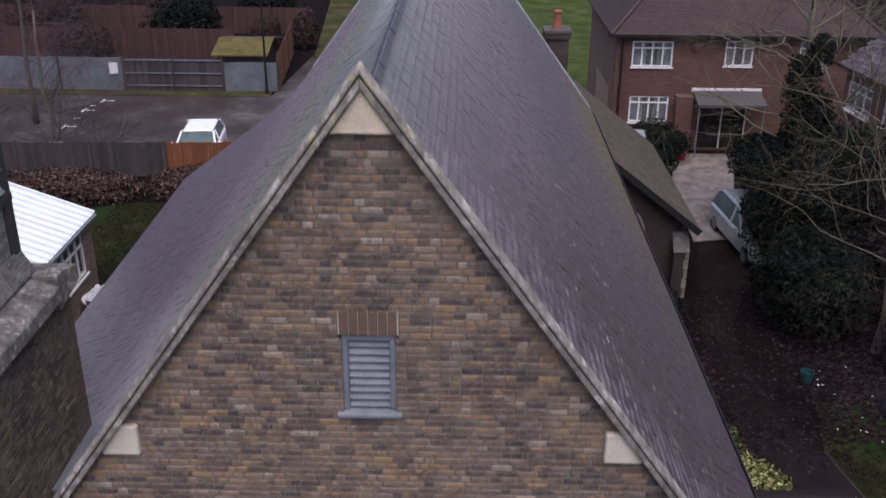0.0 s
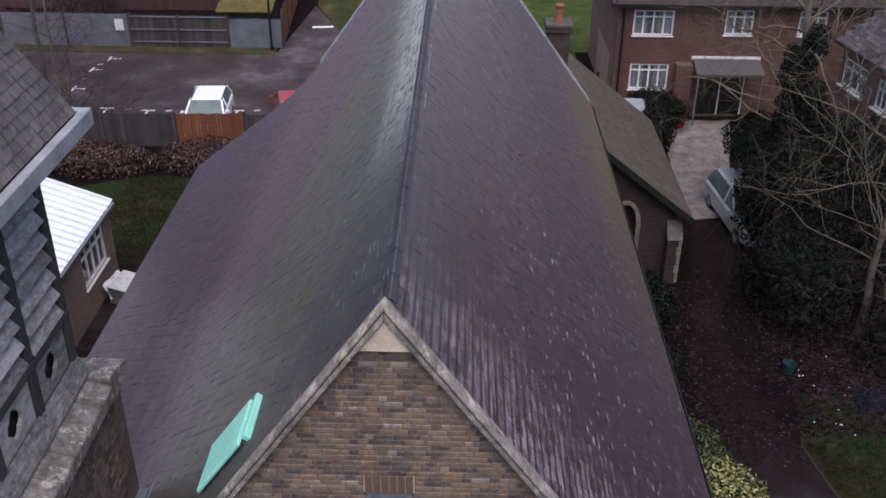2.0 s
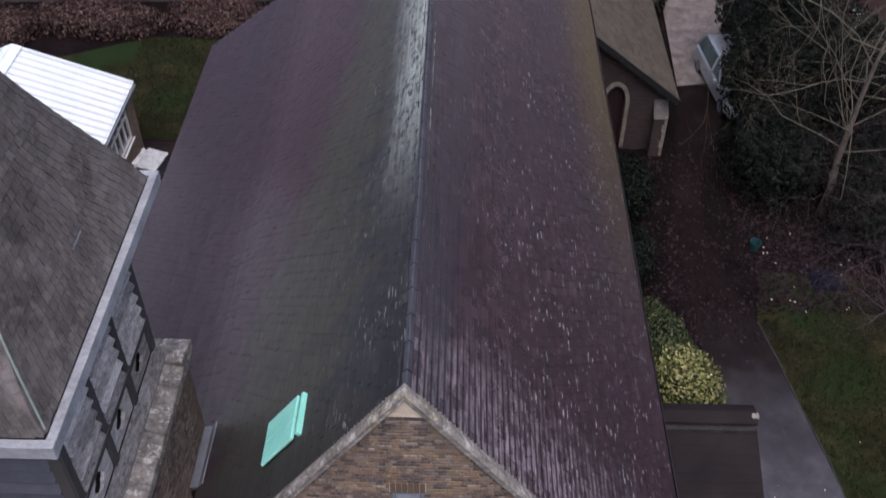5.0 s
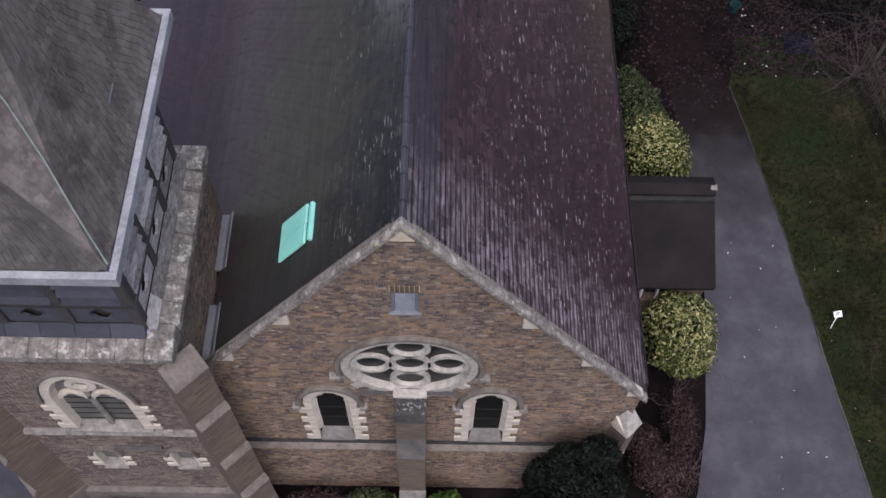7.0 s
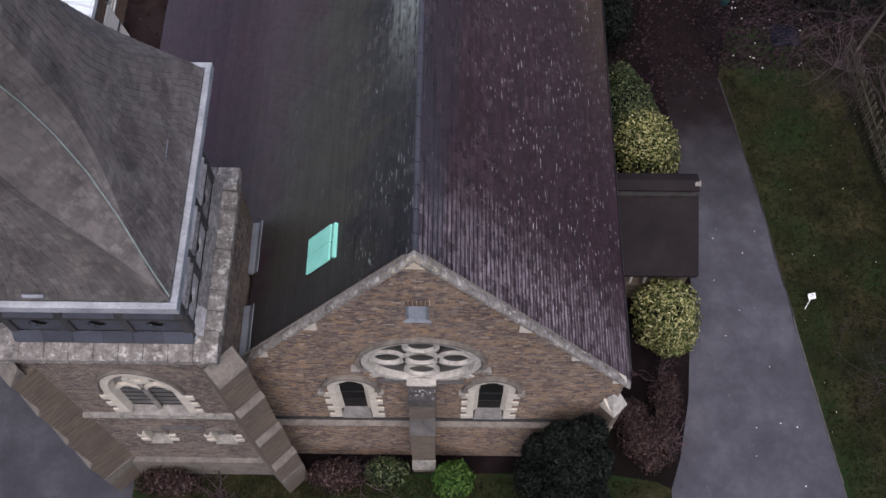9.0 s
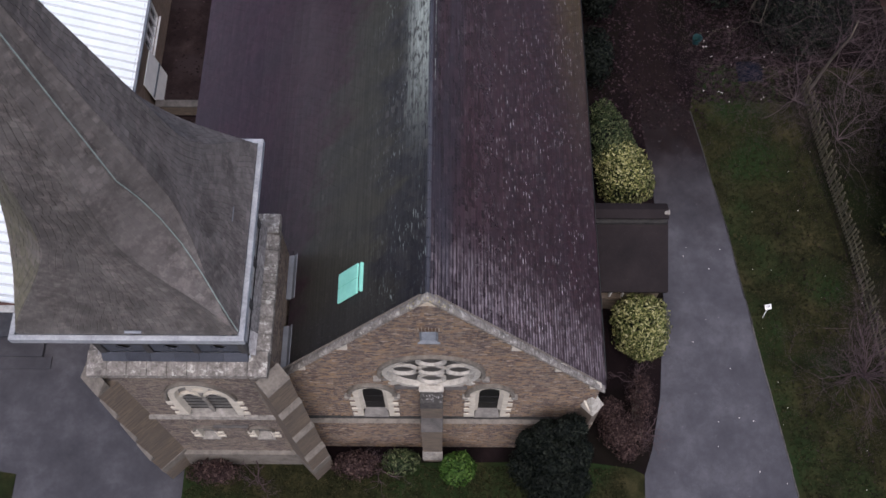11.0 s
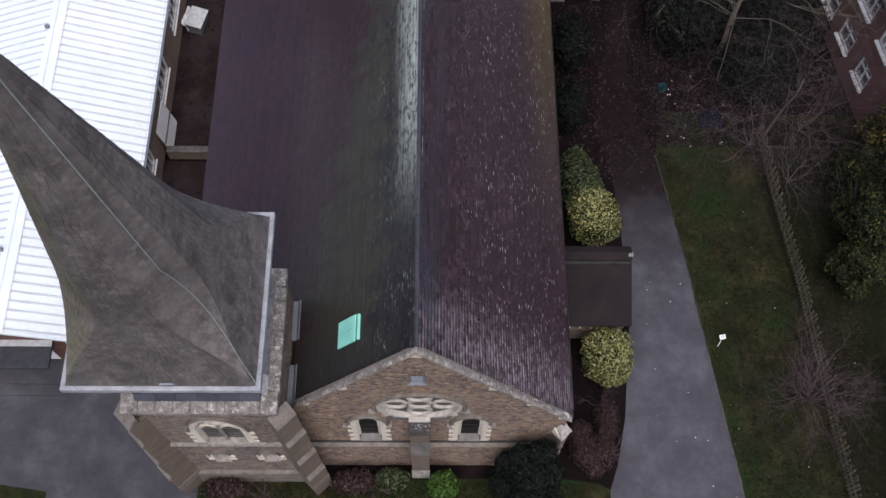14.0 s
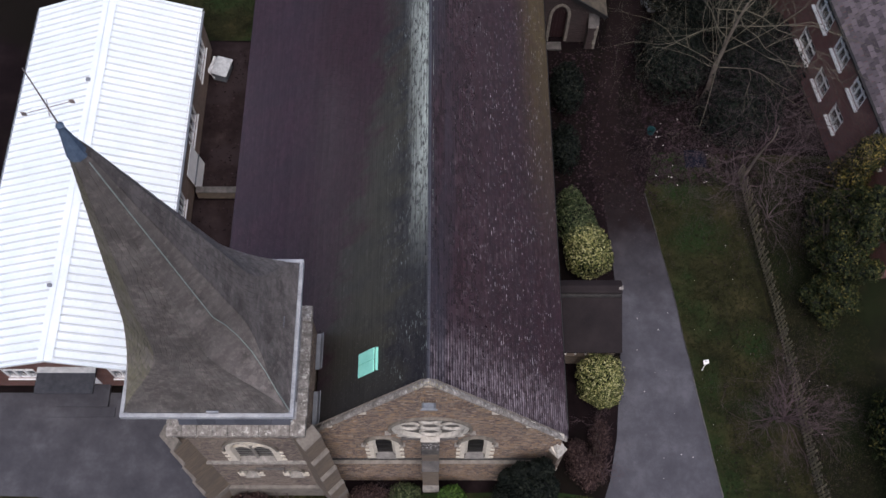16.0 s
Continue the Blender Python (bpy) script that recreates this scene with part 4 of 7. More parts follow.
part("tower_plinth", Geo().prism([(TY0 - 0.14, 0.0), (TY0 + 0.01, 0.0), (TY0 + 0.01, 1.25), (TY0 - 0.1, 1.12)], TX0 + 0.2, TX1 - 0.2, "x"), BUTT_STONE, church, "grey stone tower plinth", bevel=0.01)

# ---- tower parapet: sloping stone blocks ----
def parapet_block(a, b, side):
    """A sloping block; side 0 to 3: south, east, north, west; a and b: the stretch along that side."""
    sec = [(0.12, 8.72), (0.12, 8.91), (-0.26, 9.02), (-0.46, 9.03), (-0.46, 8.6)]
    g = Geo()
    edge = {0: lambda s, d: (s, TY0 - d), 1: lambda s, d: (TX1 + d, s), 2: lambda s, d: (s, TY1 + d), 3: lambda s, d: (TX0 - d, s)}[side]
    n = len(sec)
    v = [(*edge(s, d), z) for s in (a + 0.003, b - 0.003) for d, z in sec]
    return g.add(v, [tuple(range(n)), tuple(range(2 * n - 1, n - 1, -1))] + [(i, n + i, n + (i + 1) % n, (i + 1) % n) for i in range(n)])


for side, lo, hi in ((0, TX0 - 0.1, TX1 + 0.1), (2, TX0 - 0.1, TX1 + 0.1), (1, TY0 + 0.46, TY1 - 0.46), (3, TY0 + 0.46, TY1 - 0.46)):
    count = 9 if side in (0, 2) else 7
    for k in range(count):
        part("parapet_stone", parapet_block(lo + (hi - lo) * k / count, lo + (hi - lo) * (k + 1) / count, side), PARAPET, church, "weathered sloping parapet stone" if k == 0 else "", bevel=0.015)
part("tower_deck", Geo().box(TX0 + 0.3, TY0 + 0.3, 8.7, TX1 - 0.3, TY1 - 0.3, 9.0), LEAD, church)

# ---- timber belfry ----
BRIGHT_LEAD = plain("pale_lead_flashing", (0.16, 0.18, 0.21), (0.52, 0.56, 0.60), 3.0, 20, 0.5, 0.2, bump=0.2)
BX0, BX1, BY0, BY1, BZ0, BZ1 = -7.45, -4.12, -0.27, 3.0, 9.0, 12.3
belfry = part("belfry", Geo().box(BX0 + 0.14, BY0 + 0.14, BZ0, BX1 - 0.14, BY1 - 0.14, BZ1), TIMBER_DARK, church, "dark weathered timber belfry with louvres")
louvre = Geo().box(-0.5, -0.012, -0.13, 0.5, 0.012, 0.13).mesh("louvre", bevel=0.004)
south_louvre = Geo().box(-0.5, -0.012, -0.13, 0.5, 0.012, 0.13).mesh("louvre", bevel=0.004)
for yaw, length, ox, oy in ((0, BX1 - BX0, BX0, BY0), (90, BY1 - BY0, BX1, BY0), (180, BX1 - BX0, BX1, BY1), (270, BY1 - BY0, BX0, BY1)):
    m = pose(ox, oy, 0, 0, 0, yaw)
    bays = 3
    for k in range(bays + 1):
        s = 0.07 + (length - 0.14) * k / bays
        part("post", Geo().box(s - 0.08, -0.03, BZ0 + 0.1, s + 0.08, 0.14, BZ1, m), TIMBER_DARK, belfry, bevel=0.01)
    part("rail", Geo().box(0.0, -0.045, 9.88, length, 0.10, 9.98, m), TIMBER_DARK, belfry, bevel=0.01)
    part("sill_beam", Geo().box(-0.04, -0.05, 9.03, length + 0.04, 0.12, 9.075, m) if yaw == 0 else Geo().box(0.0, -0.02, 9.035, length, 0.12, 9.095, m), BRIGHT_LEAD if yaw == 0 else TIMBER_DARK, belfry, "blue-grey lead flashing" if yaw == 0 else "", bevel=0.01)
    for k in range(6):
        a, b = length * k / 6 + 0.004, length * (k + 1) / 6 - 0.004
        g = Geo().hexa([m @ Vector(p) for p in ((a, -0.15, 9.04), (b, -0.15, 9.04), (b, 0.0, 9.10), (a, 0.0, 9.10), (a, -0.145, 9.075), (b, -0.145, 9.075), (b, -0.015, 9.30 + 0.01 * (k % 2)), (a, -0.015, 9.30))])
        part("apron_board", g, TIMBER if yaw else TIMBER_SHADED, belfry)
    for k in range(bays):
        a, b = 0.15 + (length - 0.14) * k / bays, -0.01 + (length - 0.14) * (k + 1) / bays
        for j in range(9):
            part("louvre", louvre if yaw else south_louvre, TIMBER if yaw else TIMBER_SHADED, belfry, at=m @ pose((a + b) / 2, 0.03, 10.12 + j * 0.245, -38) @ Matrix.Diagonal(((b - a), 1, 1, 1)))
        c, w = (a + b) / 2, (b - a) / 2
        q = lobes(0, 0, [(0.09, 0, 0.10), (-0.09, 0, 0.10), (0, 0.09, 0.10), (0, -0.09, 0.10)], 0, 360, 41)
        sq = [(max(-w, min(w, 3 * math.cos(radians(9 * i)))), max(-0.3, min(0.3, 3 * math.sin(radians(9 * i))))) for i in range(41)]
        part("pierced_panel", Geo().ring([(c + p, 9.56 + r) for p, r in sq], [(c + p, 9.56 + r) for p, r in q], 0.02, 0.07), TIMBER if yaw else TIMBER_SHADED, belfry, m=m)

# ---- spire ----
SX, SY, SZ0, TIP = -5.86, 1.2, 12.36, (-5.95, 0.58, 23.86)


def spire_ring(z):
    """Eight corners: square at the eaves, a regular octagon higher up."""
    h = 0.172 * (TIP[2] - z) + 0.025 + 0.16 * max(0.0, (14.4 - z) / 2.04) ** 2
    k = min(1.0, max(0.0, (z - SZ0) / 3.4))
    c = h * (0.002 + 0.586 * (k * k * (3 - 2 * k)))
    t = (z - SZ0) / (TIP[2] - SZ0)
    cx, cy = SX + (TIP[0] - SX) * t, SY + (TIP[1] - SY) * t
    return [Vector((cx + x, cy + y, z)) for x, y in ((-h + c, -h), (h - c, -h), (h, -h + c), (h, h - c), (h - c, h), (-h + c, h), (-h, h - c), (-h, -h + c))]


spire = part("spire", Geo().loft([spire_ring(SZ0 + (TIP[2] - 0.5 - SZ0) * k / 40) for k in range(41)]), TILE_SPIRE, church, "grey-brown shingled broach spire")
for yaw in (0, 90, 180, 270):
    m = pose(SX, SY, 0, 0, 0, yaw)
    e0 = 2.30 if yaw % 180 == 0 else 2.188
    part("gutter", Geo().box(-e0, -2.30, 12.16, e0, -2.19, 12.36, m), FASCIA, spire, "weathered grey-white gutter", bevel=0.008)
    part("gutter_board", Geo().box(-2.18, -2.185, 12.2, 2.18, -2.06, 12.29, m) if yaw % 180 == 0 else Geo().box(-2.05, -2.185, 12.2, 2.05, -2.06, 12.29, m), LEAD, spire)
part("soffit", Geo().box(SX - 2.15, SY - 2.15, 12.30, SX + 2.15, SY + 2.15, 12.345), TIMBER_DARK, spire)
CAP_LEAD = plain("blue_lead_cap", (0.045, 0.075, 0.13), (0.13, 0.18, 0.25), 6, 30, 0.5, 0.2, bump=0.2)
part("lead_cap", Geo().loft([[(TIP[0] + r * math.cos(radians(45 * s + 22)), TIP[1] + r * math.sin(radians(45 * s + 22)), z) for s in range(8)] for z, r in ((23.05, 0.19), (23.5, 0.115), (23.86, 0.06), (23.93, 0.075), (24.0, 0.03))]), CAP_LEAD, spire, "blue-grey lead cap")
VANE_IRON = plain("pale_rusted_iron", (0.16, 0.13, 0.12), (0.30, 0.27, 0.26), 6, 30, 0.6, 0.3, bump=0.1)
vane = part("weathervane", Geo().tube([(TIP[0], TIP[1], 23.96), (TIP[0], TIP[1], 25.5)], [0.016, 0.009], 6), VANE_IRON, church, "thin iron weathervane with letter arms")
part("arm", Geo().tube([(TIP[0] - 0.36, TIP[1] - 0.12, 24.45), (TIP[0] + 0.36, TIP[1] + 0.12, 24.45)], 0.009, 5), VANE_IRON, vane)
part("arm", Geo().tube([(TIP[0] + 0.05, TIP[1] - 0.15, 24.45), (TIP[0] - 0.05, TIP[1] + 0.15, 24.45)], 0.008, 5), VANE_IRON, vane)
for s in (-1, 1):
    part("letter_plate", Geo().box(TIP[0] + s * 0.36 - 0.04, TIP[1] + s * 0.12 - 0.005, 24.40, TIP[0] + s * 0.36 + 0.04, TIP[1] + s * 0.12 + 0.005, 24.50), VANE_IRON, vane)
wire = []
for k in range(16):
    z = 22.9 - 10.5 * k / 15
    a, b = spire_ring(z)[1], spire_ring(z)[2]
    mid = a.lerp(b, 0.55 + 0.4 * max(0.0, (k - 9) / 6))
    wire.append(mid + Vector((0.05 if k < 10 else 0.04, -0.05 if k < 10 else 0.02, 0.05)))
part("lightning_conductor", Geo().tube(wire, 0.013, 5), COPPER, spire, "green copper lightning strip")
for x, y, z, yaw in ((-5.65, -1.02, 12.62, 0), (-3.90, 1.35, 13.0, 90)):
    part("lead_slip", Geo().box(-0.16, -0.025, -0.02, 0.16, 0.025, 0.02), LEAD, spire, m=pose(x, y, z, 40 if yaw == 0 else 0, 0, yaw))

# ---- nave and aisle roofs: decks, eaves boards, ridge ----
def slab(x0, z0, x1, z1, y0, y1, thick):
    dx, dz = x1 - x0, z1 - z0
    ln = math.hypot(dx, dz)
    nx, nz = (-dz / ln, dx / ln) if dx > 0 else (dz / ln, -dx / ln)
    return Geo().hexa([(x0 - nx * thick, y0, z0 - nz * thick), (x1 - nx * thick, y0, z1 - nz * thick), (x1 - nx * thick, y1, z1 - nz * thick), (x0 - nx * thick, y1, z0 - nz * thick),
                       (x0, y0, z0), (x1, y0, z1), (x1, y1, z1), (x0, y1, z0)])


roof_e = part("nave_roof", slab(0.0, RIDGE - 0.05, EAVE_X, RIDGE - 0.05 - PITCH * EAVE_X, 0.08, NAVE_END + 0.1, 0.14), TILE_E, church, "steep roof of purple-brown clay tiles, flecked with lichen")
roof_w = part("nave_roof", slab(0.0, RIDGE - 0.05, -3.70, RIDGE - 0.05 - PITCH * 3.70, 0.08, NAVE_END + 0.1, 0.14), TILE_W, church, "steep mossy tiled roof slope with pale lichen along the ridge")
for (xa, za), (xb, zb) in zip(WEST[1:-2], WEST[2:-1]):
    part("aisle_roof", slab(xa, za - 0.05, xb, zb - 0.05, TY1 + 0.02, NAVE_END + 0.1, 0.14), TILE_W, church)
roof_a = part("aisle_roof", slab(WEST[-2][0], WEST[-2][1] - 0.05, AISLE_EAVE[0], AISLE_EAVE[1] - 0.05, TY1 + 0.02, NAVE_END + 0.1, 0.14), TILE_W, church, "shallower dark purple aisle roof")
ridge_mesh = Geo().prism([(0.052, -0.075), (0.022, -0.035), (0.010, -0.018), (0.0, -0.014), (-0.010, -0.018), (-0.022, -0.035), (-0.052, -0.075), (-0.044, -0.08), (0.0, -0.03), (0.044, -0.08)], 0.0, 0.44).mesh("ridge_tile", bevel=0.004)
RIDGE_TILE = plain("blue_grey_ridge_tile", (0.030, 0.031, 0.040), (0.085, 0.088, 0.105), 2.5, 30, 0.36, bump=0.3)
ridge_mesh.materials.append(RIDGE_TILE)
for k in range(47):
    part("ridge_tile", ridge_mesh, RIDGE_TILE, roof_e, at=pose(0, 0.10 + 0.458 * k, RIDGE + 0.06, RNG.uniform(-0.4, 0.4), RNG.uniform(-0.7, 0.7), RNG.uniform(-0.5, 0.5)))
part("eaves_gutter", Geo().prism([(EAVE_X - 0.02, 5.40), (EAVE_X + 0.12, 5.40), (EAVE_X + 0.12, 5.5), (EAVE_X + 0.10, 5.5), (EAVE_X + 0.10, 5.42), (EAVE_X - 0.02, 5.42)], 0.35, NAVE_END), BLACK_IRON, church)
part("eaves_gutter", Geo().prism([(-7.84, 3.10), (-7.72, 3.10), (-7.72, 3.12), (-7.82, 3.12), (-7.82, 3.2), (-7.84, 3.2)], TY1 + 0.1, NAVE_END), BLACK_IRON, church)
for side, x1, z1 in ((1, EAVE_X, RIDGE - PITCH * EAVE_X), (-1, *AISLE_TOP)):
    v0, v1 = Vector((0, 0, RIDGE + 0.02)), Vector((x1, 0, z1 + 0.02))
    g = Geo().hexa([(v.x, y, v.z + d) for d in (-0.25, 0.06) for v, y in ((v0, NAVE_END + 0.12), (v1, NAVE_END + 0.12), (v1, NAVE_END + 0.34), (v0, NAVE_END + 0.34))])
    part("verge_board", g, BRIGHT_LEAD, church, "pale verge flashing")
# lead box gutter between the tower and the nave roof
for y0, y1 in ((0.1, 1.3), (2.05, 3.3)):
    part("lead_gutter", Geo().prism([(-3.79, 6.72), (-3.60, 6.74), (-3.52, 6.94), (-3.56, 6.95), (-3.64, 6.82), (-3.79, 6.80)], y0, y1), LEAD, church, "lead-lined valley gutter", bevel=0.01)
part("stone_stop", Geo().box(-3.79, -0.14, 6.6, -3.56, 0.08, 6.98), STONE, church, bevel=0.02)

# ---- turquoise hatch on the mossy slope ----
hm = pose(-1.87, 1.46, RIDGE - PITCH * 1.87 + 0.02, 0, -math.degrees(math.atan(PITCH)), 0)
hatch = part("roof_hatch", Geo().box(-0.40, -0.34, -0.07, 0.44, 0.34, 0.026, hm), TIMBER_DARK, church, "turquoise painted hatch lid on the roof slope", bevel=0.01)
for y0, y1 in ((-0.38, -0.004), (0.004, 0.38)):
    part("lid_panel", Geo().box(-0.44, y0, 0.03, 0.42, y1, 0.08, hm), TURQUOISE, hatch, bevel=0.012)
part("lid_edge", Geo().box(0.49, -0.36, -0.03, 0.56, 0.36, 0.07, hm), TURQUOISE, hatch, bevel=0.01)
part("prop", Geo().box(-0.54, -0.30, -0.02, -0.45, -0.24, 0.03, hm), LEAD, hatch)
# vent cowls low on the slope
SOOTY_BRICK = make_stock_wall("sooty_chimney_brick", 0, (0.022, 0.014, 0.014), (0.055, 0.032, 0.028))
chim = part("chimney", Geo().box(3.22, 22.7, 0.0, 3.92, 23.35, 7.45).box(3.17, 22.65, 7.45, 3.97, 23.4, 7.6), SOOTY_BRICK, church, "brick chimney stack with one terracotta pot")
part("chimney_cap", Geo().box(3.15, 22.63, 7.6, 3.99, 23.42, 7.72), DARK_STONE, chim, bevel=0.02)
part("chimney_pot", Geo().loft([[(3.57 + r * math.cos(radians(30 * s)), 23.0 + r * math.sin(radians(30 * s)), z) for s in range(12)] for z, r in ((7.72, 0.15), (7.9, 0.12), (8.15, 0.11), (8.2, 0.14), (8.25, 0.13))]), TERRACOTTA, chim)


# ---- the ground ----
def sheet(name, poly, z, material, label, category):
    """A flat piece of ground, a few centimetres thick, on the ground sheet."""
    return setting(name, Geo().prism(poly, -0.05, z, "z"), material, label, category)


def ground_sheet():
    """One sheet to the horizon, gently uneven near the church."""
    g, n = Geo(), 48
    side = [((k / n) ** 3) * 700 for k in range(-n, n + 1)]
    pts = [(x, y + 10, 0.0) for y in side for x in side]
    w = 2 * n + 1
    g.add(pts, [(j * w + i, j * w + i + 1, (j + 1) * w + i + 1, (j + 1) * w + i) for j in range(2 * n) for i in range(2 * n)])
    return setting("ground", g, SOIL, "dark winter soil and thin grass", "ground", tidy=False)


ground_sheet()
sheet("path", [(6.1, -9), (12.0, -9), (11.18, -0.8), (10.98, 0.6), (10.56, 4.0), (10.12, 7.73), (9.75, 10.0), (9.35, 12.4), (9.05, 12.5), (8.8, 12.95), (8.55, 12.7), (8.2, 13.3), (7.9, 12.9), (7.7, 13.2), (7.5, 12.3), (7.68, 9.6), (7.75, 7.9), (7.72, 5.0), (7.3, 1.5), (6.9, -0.2), (6.6, -1.0)], 0.02, DRIVE, "worn grey tarmac drive beside the church", "path")
DIRT = make_ground("muddy_path", ((0.3, (0.011, 0.0075, 0.0078)), (0.5, (0.020, 0.0135, 0.0140)), (0.75, (0.046, 0.034, 0.032))), 1.3, (0.030, 0.022, 0.023))
MUD_PATH = make_ground("trodden_mud", ((0.3, (0.0075, 0.0048, 0.0052)), (0.5, (0.0125, 0.0082, 0.0086)), (0.75, (0.026, 0.0175, 0.0178))), 0.9, (0.010, 0.0065, 0.0068))


def trodden(poly, step, sway):
    """The outline of a worn path: long sides broken into short uneven ones."""
    rng, out = random.Random(5), []
    for (x0, y0), (x1, y1) in zip(poly, poly[1:] + poly[:1]):
        n = max(1, round(math.hypot(x1 - x0, y1 - y0) / step))
        out += [(x0 + (x1 - x0) * k / n + rng.uniform(-sway, sway), y0 + (y1 - y0) * k / n + rng.uniform(-sway, sway)) for k in range(n)]
    return out


sheet("path_2", trodden([(9.6, 11.6), (9.25, 13.0), (8.75, 14.4), (8.55, 16.0), (8.6, 17.6), (8.95, 19.1), (9.4, 20.4), (10.2, 22.4), (10.3, 24.7), (9.0, 24.5), (8.45, 21.6), (7.95, 19.2), (7.6, 17.2), (7.2, 15.4), (7.05, 13.4), (7.35, 11.6)], 0.3, 0.09),
      0.011, MUD_PATH, "dark muddy footpath under the trees", "path")
sheet("lawn", [(12.0, -9), (30, -9), (30, 14), (9.9, 14.5), (9.35, 12.4), (9.75, 10.0), (10.12, 7.73), (10.56, 4.0), (10.98, 0.6), (11.18, -0.8)], 0.012, GRASS, "thin winter lawn with fallen leaves", "lawn")
DARK_GRASS = make_ground("dark_rough_grass", ((0.34, (0.005, 0.0045, 0.0035)), (0.5, (0.010, 0.0105, 0.006)), (0.68, (0.024, 0.021, 0.012))), 0.9, (0.008, 0.012, 0.005))
sheet("lawn_8", [(15.7, -9), (30, -9), (30, 14), (12.9, 14), (14.4, 5)], 0.017, DARK_GRASS, "dark rough grass beyond the picket fence", "lawn")
sheet("lawn_2", [(-7.7, -9), (6.1, -9), (6.6, -1.0), (6.2, -0.8), (4.7, -0.6), (-7.7, -0.75)], 0.012, GRASS, "rough grass bed below the front wall", "lawn")
sheet("forecourt", [(-40, -9), (-7.7, -9), (-7.7, -0.75), (-8.0, 3.3), (-40, 3.3)], 0.018, TARMAC, "grey tarmac forecourt", "pavement")
sheet("lawn_3", [(-24, -9), (-12.9, -9), (-12.9, -1.1), (-15.0, -0.8), (-24, -0.6)], 0.03, GRASS, "small grass verge", "lawn")
sheet("lawn_4", [(-12.5, 20.6), (-7.9, 20.6), (-6.0, 23), (-5.0, 27.5), (-12, 27.5), (-19, 24)], 0.012, GRASS, "overgrown grass behind the hall", "lawn")
sheet("yard", [(-10.6, 12.4), (-7.9, 12.4), (-7.9, 20.5), (-10.6, 20.5)], 0.014, DIRT, "damp muddy yard between church and hall", "yard")
sheet("yard_2", [(-10.6, 3.5), (-7.9, 3.5), (-7.9, 12.0), (-10.6, 12.0)], 0.02, DIRT, "damp muddy concrete yard", "yard")
sheet("car_park", [(-60, 31), (-2, 31), (-2, 38), (-6, 46), (-8.4, 52), (-9.2, 43), (-60, 42.5)], 0.015, CARPARK, "damp brown-grey tarmac car park", "car park")
sheet("lawn_5", [(-60, 42.3), (-9.3, 42.6), (-9.3, 43.9), (-60, 43.9)], 0.05, ROUGH_GRASS, "mossy grass strip along the fence", "lawn")
sheet("lawn_6", [(-8.3, 52), (-6, 46), (-2, 36), (6.6, 36), (6.6, 75), (-10, 75)], 0.014, ROUGH_GRASS, "grass behind the church", "lawn")
sheet("lawn_7", [(2.2, 47.0), (6.62, 43.7), (30, 43.7), (30, 75), (2.2, 75)], 0.02, GREEN_GRASS, "green garden grass behind the houses", "lawn")
sheet("driveway", [(8.9, 24.6), (10.4, 24.9), (12.7, 34.2), (9.4, 34.2), (9.2, 30.5)], 0.03, CONCRETE, "pale concrete house driveway", "driveway")
kerb = tagged(new("kerb"), "thin concrete edging between drive and lawn", "kerb", kind="structure")
edge = [(11.95, -8.5), (11.18, -0.8), (10.98, 0.6), (10.56, 4.0), (10.12, 7.73), (9.75, 10.0), (9.35, 12.4)]
for (x0, y0), (x1, y1) in zip(edge, edge[1:]):
    ln = math.hypot(x1 - x0, y1 - y0)
    n = max(1, round(ln / 0.9))
    for k in range(n):
        t = (k + 0.5) / n
        m = pose(x0 + (x1 - x0) * t + RNG.uniform(-0.02, 0.02), y0 + (y1 - y0) * t, 0.0, 0, RNG.uniform(-3, 3), math.degrees(math.atan2(y1 - y0, x1 - x0)) + RNG.uniform(-1.2, 1.2))
        part("edging_stone", Geo().box(-ln / n / 2 + 0.006, -0.02, -0.03, ln / n / 2 - 0.006, 0.02, 0.045, m), BLACKENED if y0 > 2 else DARK_STONE, kerb, bevel=0.008)


# ---- windows and walls of the houses ----
def holed_wall(length, height, holes, thick):
    """A wall from x 0 to length, outer face at y = 0, with rectangular holes (x0, z0, x1, z1)."""
    g = Geo()
    cuts = sorted({0.0, height} | {v for h in holes for v in (h[1], h[3])})
    for z0, z1 in zip(cuts, cuts[1:]):
        mid = (z0 + z1) / 2
        for a, b in pieces((0.0, length), [(h[0], h[2]) for h in holes if h[1] < mid < h[3]]):
            g.box(a, 0, z0, b, thick, z1)
    return g


